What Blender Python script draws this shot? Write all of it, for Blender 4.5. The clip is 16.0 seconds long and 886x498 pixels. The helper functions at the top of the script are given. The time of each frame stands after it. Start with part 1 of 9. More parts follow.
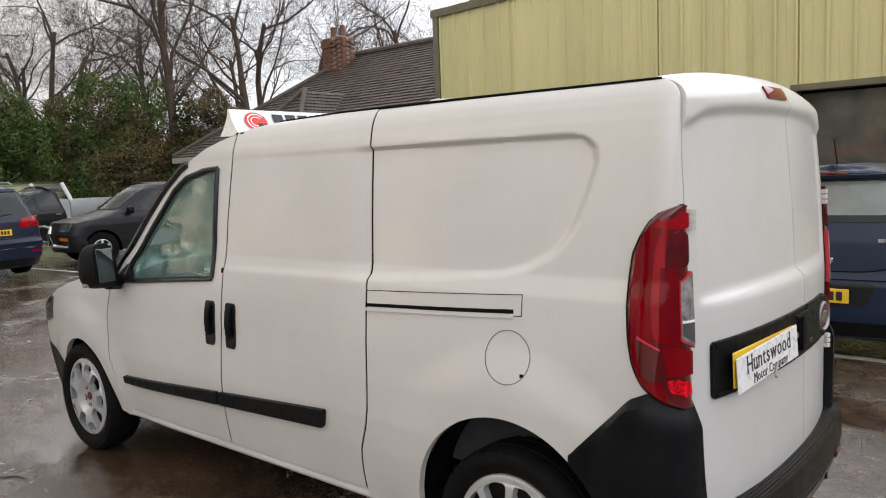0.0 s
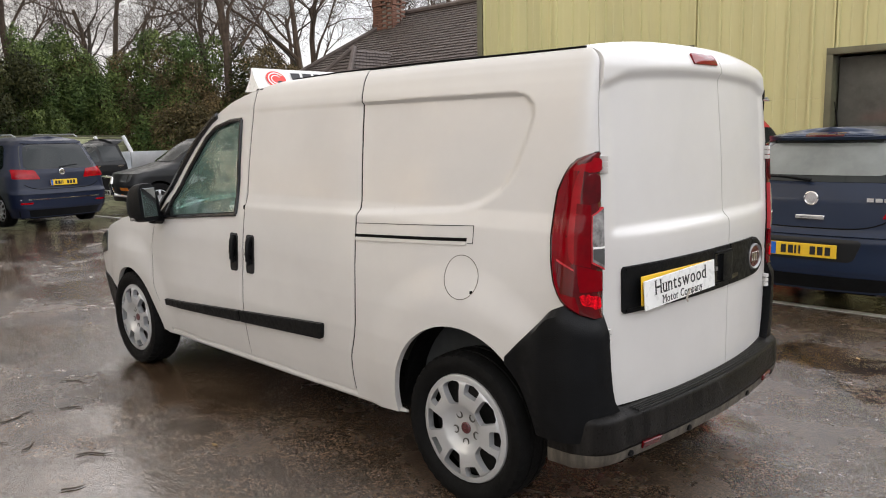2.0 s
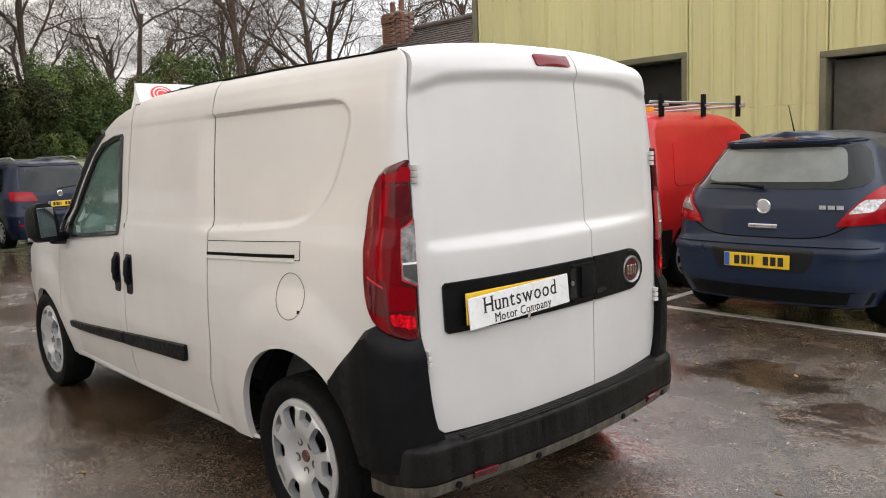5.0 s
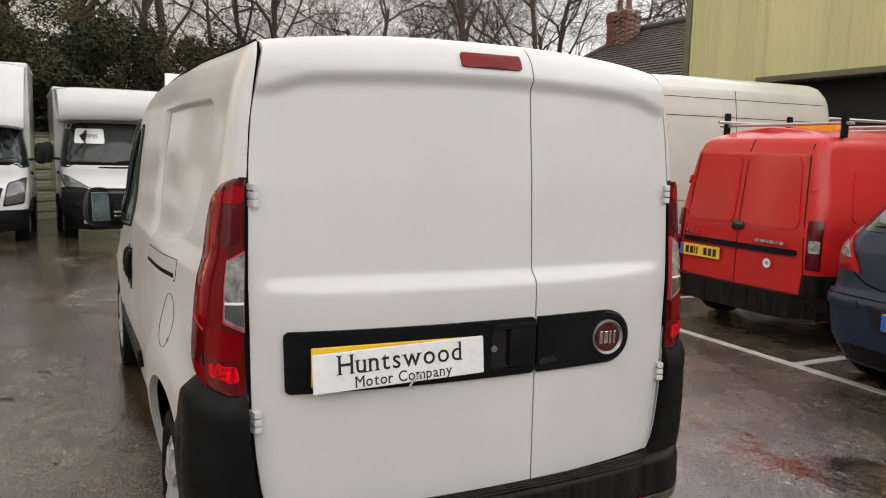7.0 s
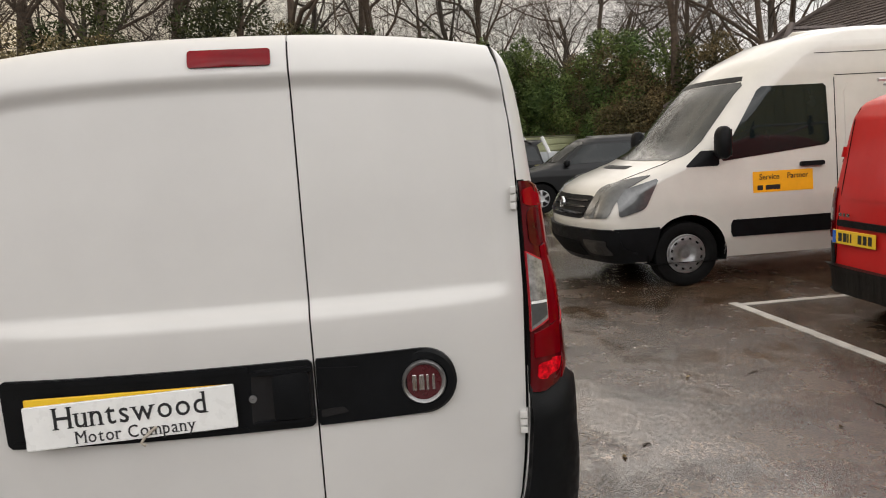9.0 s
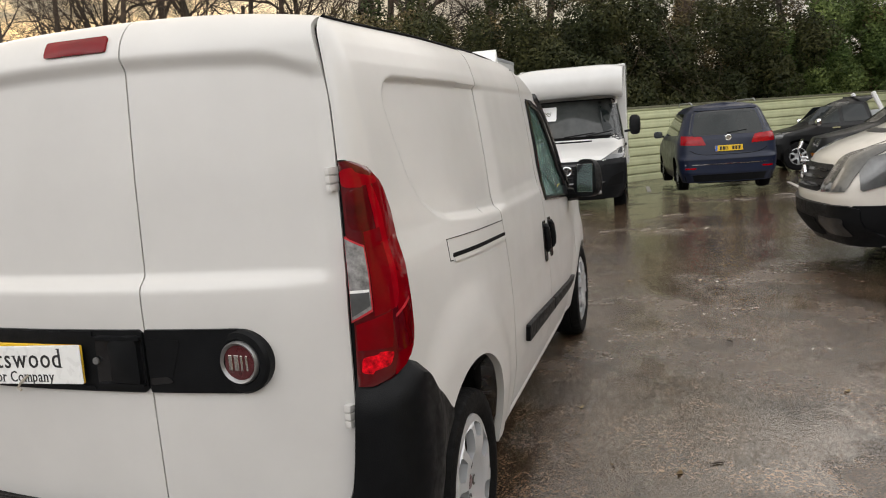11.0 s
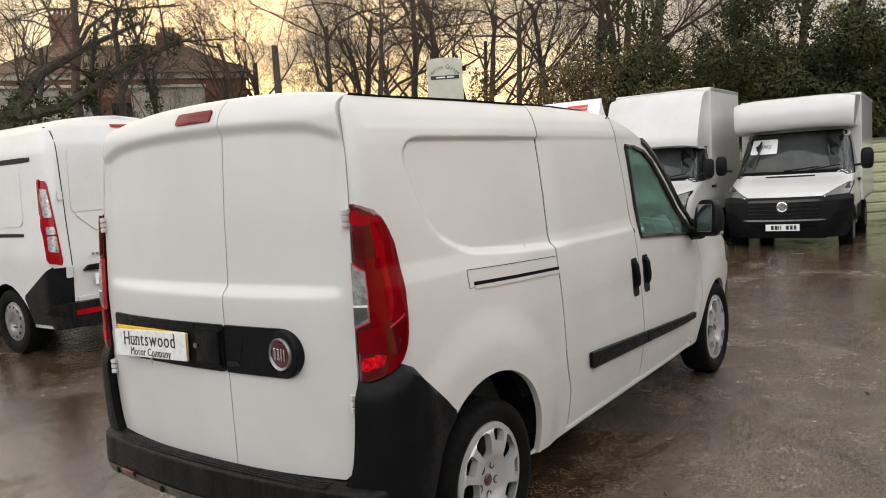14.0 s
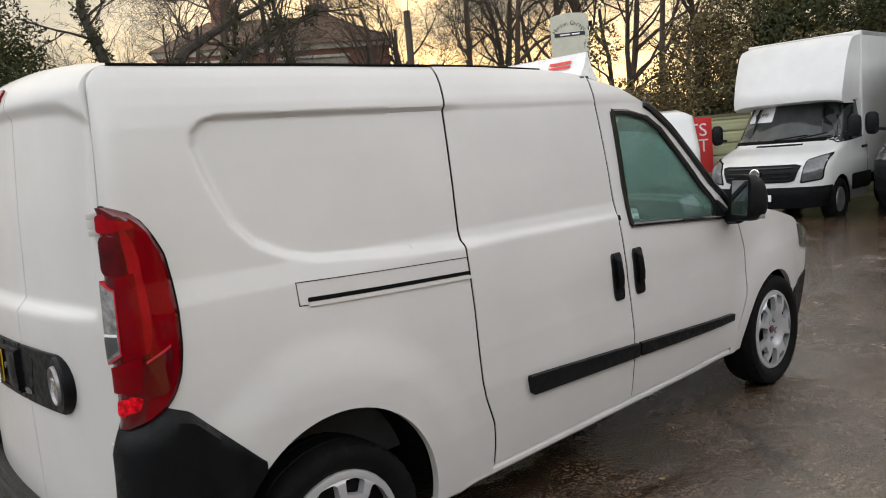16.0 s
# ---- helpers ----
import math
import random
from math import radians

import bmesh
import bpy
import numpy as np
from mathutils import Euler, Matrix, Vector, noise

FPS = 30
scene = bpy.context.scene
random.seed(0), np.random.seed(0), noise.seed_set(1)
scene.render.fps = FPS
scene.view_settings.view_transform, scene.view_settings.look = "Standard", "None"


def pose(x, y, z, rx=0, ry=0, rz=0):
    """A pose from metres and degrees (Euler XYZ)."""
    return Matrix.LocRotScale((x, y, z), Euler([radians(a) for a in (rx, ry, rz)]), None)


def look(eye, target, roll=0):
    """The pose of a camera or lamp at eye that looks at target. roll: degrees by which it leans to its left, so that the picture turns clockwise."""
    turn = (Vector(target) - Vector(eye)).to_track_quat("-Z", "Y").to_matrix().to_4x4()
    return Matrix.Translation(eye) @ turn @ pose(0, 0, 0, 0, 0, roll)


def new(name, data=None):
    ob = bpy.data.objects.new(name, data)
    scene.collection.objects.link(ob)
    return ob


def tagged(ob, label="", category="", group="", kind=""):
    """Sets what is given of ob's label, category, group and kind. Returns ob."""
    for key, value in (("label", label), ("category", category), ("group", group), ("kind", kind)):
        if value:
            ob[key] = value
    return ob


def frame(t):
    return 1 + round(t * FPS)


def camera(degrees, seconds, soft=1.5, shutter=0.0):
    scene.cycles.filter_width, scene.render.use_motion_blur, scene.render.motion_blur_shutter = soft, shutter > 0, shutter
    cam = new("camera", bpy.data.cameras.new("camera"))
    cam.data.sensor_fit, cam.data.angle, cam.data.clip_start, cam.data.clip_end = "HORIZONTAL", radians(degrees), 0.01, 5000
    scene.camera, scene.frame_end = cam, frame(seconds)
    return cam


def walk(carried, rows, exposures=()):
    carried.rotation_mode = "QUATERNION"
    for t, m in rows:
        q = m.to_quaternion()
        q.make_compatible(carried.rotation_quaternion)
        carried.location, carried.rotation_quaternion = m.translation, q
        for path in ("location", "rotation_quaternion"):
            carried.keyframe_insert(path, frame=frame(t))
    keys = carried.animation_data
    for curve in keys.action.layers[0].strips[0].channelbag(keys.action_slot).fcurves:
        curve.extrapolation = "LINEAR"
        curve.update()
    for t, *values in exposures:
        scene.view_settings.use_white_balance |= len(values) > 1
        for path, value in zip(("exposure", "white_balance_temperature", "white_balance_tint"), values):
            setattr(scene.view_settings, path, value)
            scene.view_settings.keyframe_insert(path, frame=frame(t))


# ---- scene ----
cam = camera(59.8, 16.0, soft=1.0, shutter=0.15)
PATH = [
    (0, (-0.086, -0.009, 1.58), (-1.376, 1.506, 1.383), -2.1),
    (0.5, (0.155, -0.137, 1.55), (-1.119, 1.382, 1.286), -0.9),
    (1, (0.397, -0.124, 1.548), (-0.915, 1.355, 1.248), -1.9),
    (1.5, (0.52, -0.112, 1.555), (-0.829, 1.334, 1.253), -2.8),
    (2, (0.53, -0.201, 1.535), (-0.856, 1.21, 1.241), -1.2),
    (2.5, (0.525, -0.223, 1.512), (-0.88, 1.165, 1.201), -1.1),
    (3, (0.519, -0.252, 1.478), (-0.877, 1.149, 1.18), -2.2),
    (3.5, (0.581, -0.203, 1.474), (-0.818, 1.199, 1.194), -2.5),
    (4, (0.769, -0.024, 1.474), (-0.642, 1.369, 1.209), -2.1),
    (4.2, (0.825, 0.059, 1.478), (-0.59, 1.448, 1.216), -1.9),
    (6.3, (1.031, 1.326, 1.539), (-0.576, 2.485, 1.271), -0.6),
    (6.5, (1.046, 1.448, 1.559), (-0.603, 2.543, 1.277), 0.9),
    (7, (1.111, 1.748, 1.546), (-0.677, 2.608, 1.295), 1.4),
    (7.5, (1.209, 2.092, 1.555), (-0.666, 2.74, 1.305), -0.2),
    (8, (1.172, 2.429, 1.557), (-0.732, 2.977, 1.282), -0.7),
    (8.2, (1.156, 2.571, 1.572), (-0.761, 3.067, 1.294), -1.3),
    (10.3, (0.955, 4.084, 1.554), (-1.007, 3.801, 1.293), -4.6),
    (10.5, (0.94, 4.22, 1.557), (-1.003, 3.834, 1.284), -4.7),
    (11, (0.826, 4.482, 1.519), (-1.06, 3.89, 1.216), -4.3),
    (11.5, (0.719, 4.678, 1.518), (-1.069, 3.844, 1.185), -4.6),
    (12, (0.685, 4.923, 1.467), (-1.008, 3.92, 1.112), -4.3),
    (12.5, (0.737, 5.104, 1.498), (-0.908, 4.008, 1.193), -3.4),
    (13, (0.92, 5.152, 1.502), (-0.731, 4.047, 1.272), -2.9),
    (13.5, (1.009, 5.228, 1.525), (-0.639, 4.112, 1.324), -2.9),
    (14, (0.926, 5.392, 1.542), (-0.695, 4.236, 1.351), -3.7),
    (14.5, (0.728, 5.488, 1.517), (-0.847, 4.272, 1.314), -4.4),
    (15, (0.381, 5.509, 1.539), (-1.138, 4.226, 1.328), -5.2),
    (15.5, (0.032, 5.641, 1.552), (-1.404, 4.266, 1.335), -4.9),
    (16, (-0.293, 5.758, 1.532), (-1.63, 4.293, 1.278), -5.0),
]
walk(cam, [(t, look(eye, target, roll)) for t, eye, target, roll in PATH],
     exposures=((0.0, 0.08, 6300, 13), (1.5, 0.22, 6400, 13), (4.2, 0.24, 6430, 13), (6.5, 0.12, 6640, 12), (8.0, -0.08, 6760, 12), (10.5, 0.05, 6720, 11), (12.0, 0.09, 6700, 11), (14.0, 0.04, 6620, 11), (16.0, -0.06, 6330, 10)))

# ---------- light ----------
SUN_DIR = Vector((-0.66, -0.75, 0.13)).normalized()
world = bpy.data.worlds.new("overcast_evening")
scene.world = world
world.use_nodes = True
wt = world.node_tree
wt.nodes.clear()
w_out = wt.nodes.new("ShaderNodeOutputWorld")
w_bg = wt.nodes.new("ShaderNodeBackground")
w_sky = wt.nodes.new("ShaderNodeTexSky")
w_sky.sky_type, w_sky.sun_disc = "NISHITA", False
w_sky.sun_elevation, w_sky.sun_rotation = radians(7.0), math.atan2(SUN_DIR.x, SUN_DIR.y)
w_sky.air_density, w_sky.dust_density = 1.0, 2.0
w_dim = wt.nodes.new("ShaderNodeVectorMath"); w_dim.operation = "SCALE"; w_dim.inputs["Scale"].default_value = 0.15
wt.links.new(w_sky.outputs[0], w_dim.inputs[0])
w_tc = wt.nodes.new("ShaderNodeTexCoord")
# a broken cloud sheet, warmer towards the low sun
w_map = wt.nodes.new("ShaderNodeMapping"); w_map.inputs["Scale"].default_value = (1.0, 1.0, 2.6)
wt.links.new(w_tc.outputs["Generated"], w_map.inputs[0])
w_noise = wt.nodes.new("ShaderNodeTexNoise")
w_noise.inputs["Scale"].default_value, w_noise.inputs["Detail"].default_value, w_noise.inputs["Roughness"].default_value = 3.2, 7, 0.6
wt.links.new(w_map.outputs[0], w_noise.inputs["Vector"])
w_ramp = wt.nodes.new("ShaderNodeValToRGB")
w_ramp.color_ramp.elements[0].position, w_ramp.color_ramp.elements[1].position = 0.36, 0.62
w_ramp.color_ramp.elements[0].color, w_ramp.color_ramp.elements[1].color = (0.68, 0.68, 0.68, 1), (1.0, 1.0, 1.0, 1)
wt.links.new(w_noise.outputs[0], w_ramp.inputs[0])
w_dot = wt.nodes.new("ShaderNodeVectorMath"); w_dot.operation = "DOT_PRODUCT"; w_dot.inputs[1].default_value = SUN_DIR
wt.links.new(w_tc.outputs["Generated"], w_dot.inputs[0])
w_glow = wt.nodes.new("ShaderNodeValToRGB")
w_glow.color_ramp.elements[0].position, w_glow.color_ramp.elements[0].color = 0.0, (0.85, 0.855, 0.87, 1)
w_glow.color_ramp.elements[1].position, w_glow.color_ramp.elements[1].color = 1.0, (0.38, 0.325, 0.235, 1)
w_mid = w_glow.color_ramp.elements.new(0.72); w_mid.color = (0.44, 0.405, 0.35, 1)
w_side = w_glow.color_ramp.elements.new(0.42); w_side.color = (0.63, 0.60, 0.56, 1)
wt.links.new(w_dot.outputs["Value"], w_glow.inputs[0])
w_mix = wt.nodes.new("ShaderNodeMix"); w_mix.data_type = "RGBA"
wt.links.new(w_ramp.outputs[0], w_mix.inputs["Factor"])
wt.links.new(w_dim.outputs[0], w_mix.inputs[6])
wt.links.new(w_mix.outputs[2], w_bg.inputs["Color"])
# the cloud is brightest well above its rim
w_sep = wt.nodes.new("ShaderNodeSeparateXYZ")
wt.links.new(w_tc.outputs["Generated"], w_sep.inputs[0])
w_up = wt.nodes.new("ShaderNodeValToRGB")
w_up.color_ramp.elements[0].position, w_up.color_ramp.elements[0].color = 0.15, (0.86, 0.86, 0.86, 1)
w_up.color_ramp.elements[1].position, w_up.color_ramp.elements[1].color = 1.0, (1.05, 1.05, 1.05, 1)
w_high = w_up.color_ramp.elements.new(0.38); w_high.color = (2.50, 2.50, 2.50, 1)
w_over = w_up.color_ramp.elements.new(0.62); w_over.color = (1.80, 1.80, 1.80, 1)
wt.links.new(w_sep.outputs["Z"], w_up.inputs[0])
w_scale = wt.nodes.new("ShaderNodeVectorMath"); w_scale.operation = "SCALE"
wt.links.new(w_glow.outputs[0], w_scale.inputs[0]); wt.links.new(w_up.outputs[0], w_scale.inputs["Scale"])
wt.links.new(w_scale.outputs[0], w_mix.inputs[7])
w_bg.inputs["Strength"].default_value = 1.50
wt.links.new(w_bg.outputs[0], w_out.inputs[0])

sun = new("sun", bpy.data.lights.new("sun", "SUN"))
sun.data.energy, sun.data.angle, sun.data.color = 0.65, radians(40), (1.0, 0.94, 0.87)
sun.matrix_world = look((0, 0, 40), Vector((0, 0, 40)) - SUN_DIR)
scene.view_settings.exposure = 0.0


# ---------- materials ----------
def mk(name, col, rough=0.5, metal=0.0, var=0.12, scale=6.0, bump=0.0, bscale=80.0, coat=0.0, rvar=0.08, streak=0.0, spec=0.5, rand=0.0):
    m = bpy.data.materials.new(name)
    m.use_nodes = True
    t = m.node_tree
    b = t.nodes["Principled BSDF"]
    tc = t.nodes.new("ShaderNodeTexCoord")
    n1 = t.nodes.new("ShaderNodeTexNoise")
    n1.inputs["Scale"].default_value, n1.inputs["Detail"].default_value, n1.inputs["Roughness"].default_value = scale, 6, 0.62
    if streak:
        mp = t.nodes.new("ShaderNodeMapping"); mp.inputs["Scale"].default_value = (1, 1, streak)
        t.links.new(tc.outputs["Object"], mp.inputs[0]); t.links.new(mp.outputs[0], n1.inputs["Vector"])
    else:
        t.links.new(tc.outputs["Object"], n1.inputs["Vector"])
    mr = t.nodes.new("ShaderNodeMapRange")
    mr.inputs["From Min"].default_value, mr.inputs["From Max"].default_value = 0.3, 0.7
    mr.inputs["To Min"].default_value, mr.inputs["To Max"].default_value = 1 - var, 1 + var
    t.links.new(n1.outputs[0], mr.inputs["Value"])
    hs = t.nodes.new("ShaderNodeVectorMath"); hs.operation = "SCALE"; hs.inputs[0].default_value = col
    t.links.new(mr.outputs[0], hs.inputs["Scale"])
    last = hs
    if rand:
        oi = t.nodes.new("ShaderNodeObjectInfo")
        m2 = t.nodes.new("ShaderNodeMapRange")
        m2.inputs["To Min"].default_value, m2.inputs["To Max"].default_value = 1 - rand, 1 + rand
        t.links.new(oi.outputs["Random"], m2.inputs["Value"])
        h2 = t.nodes.new("ShaderNodeVectorMath"); h2.operation = "SCALE"
        t.links.new(hs.outputs[0], h2.inputs[0]); t.links.new(m2.outputs[0], h2.inputs["Scale"])
        last = h2
    t.links.new(last.outputs[0], b.inputs["Base Color"])
    rr = t.nodes.new("ShaderNodeMapRange")
    rr.inputs["From Min"].default_value, rr.inputs["From Max"].default_value = 0.3, 0.7
    rr.inputs["To Min"].default_value, rr.inputs["To Max"].default_value = max(0.01, rough - rvar), min(1, rough + rvar)
    n2 = t.nodes.new("ShaderNodeTexNoise"); n2.inputs["Scale"].default_value, n2.inputs["Detail"].default_value = scale * 4.3, 4
    t.links.new(tc.outputs["Object"], n2.inputs["Vector"]); t.links.new(n2.outputs[0], rr.inputs["Value"])
    t.links.new(rr.outputs[0], b.inputs["Roughness"])
    b.inputs["Metallic"].default_value, b.inputs["Coat Weight"].default_value, b.inputs["Coat Roughness"].default_value = metal, coat, 0.04
    b.inputs["Specular IOR Level"].default_value = spec
    if bump:
        n3 = t.nodes.new("ShaderNodeTexNoise"); n3.inputs["Scale"].default_value, n3.inputs["Detail"].default_value = bscale, 5
        t.links.new(tc.outputs["Object"], n3.inputs["Vector"])
        bp = t.nodes.new("ShaderNodeBump"); bp.inputs["Strength"].default_value, bp.inputs["Distance"].default_value = bump, 0.01
        t.links.new(n3.outputs[0], bp.inputs["Height"]); t.links.new(bp.outputs[0], b.inputs["Normal"])
    return m


def wet_paint(name, col, var=0.05, coat=0.9):
    """Car paint with clear coat, fine rain drops and a little road grime low down in streaks."""
    m = mk(name, col, 0.38, 0.0, var, 1.6, coat=coat, rvar=0.08, spec=0.5 if coat > 0.4 else 0.3)
    m.node_tree.nodes["Principled BSDF"].inputs["Coat Roughness"].default_value = 0.11
    t = m.node_tree
    b = t.nodes["Principled BSDF"]
    tc = next(n for n in t.nodes if n.type == "TEX_COORD")
    vo = t.nodes.new("ShaderNodeTexVoronoi"); vo.inputs["Scale"].default_value = 150
    t.links.new(tc.outputs["Object"], vo.inputs["Vector"])
    cut = t.nodes.new("ShaderNodeMapRange")
    cut.inputs["From Min"].default_value, cut.inputs["From Max"].default_value = 0.05, 0.32
    cut.inputs["To Min"].default_value, cut.inputs["To Max"].default_value = 1, 0
    t.links.new(vo.outputs["Distance"], cut.inputs["Value"])
    bp = t.nodes.new("ShaderNodeBump"); bp.inputs["Strength"].default_value, bp.inputs["Distance"].default_value = 0.035, 0.002
    t.links.new(cut.outputs[0], bp.inputs["Height"])
    t.links.new(bp.outputs[0], b.inputs["Coat Normal"])
    return m


def glass_mat(name, col, rough=0.02):
    m = bpy.data.materials.new(name)
    m.use_nodes = True
    t = m.node_tree
    b = t.nodes["Principled BSDF"]
    b.inputs["Base Color"].default_value = (*col, 1)
    b.inputs["Roughness"].default_value, b.inputs["Transmission Weight"].default_value, b.inputs["IOR"].default_value = rough, 0.86, 1.45
    tc = t.nodes.new("ShaderNodeTexCoord")
    n = t.nodes.new("ShaderNodeTexNoise"); n.inputs["Scale"].default_value, n.inputs["Detail"].default_value = 3.0, 5
    t.links.new(tc.outputs["Object"], n.inputs["Vector"])
    r = t.nodes.new("ShaderNodeMapRange"); r.inputs["To Min"].default_value, r.inputs["To Max"].default_value = rough, rough + 0.10
    r.inputs["From Min"].default_value, r.inputs["From Max"].default_value = 0.45, 0.75
    t.links.new(n.outputs[0], r.inputs["Value"]); t.links.new(r.outputs[0], b.inputs["Roughness"])
    return m


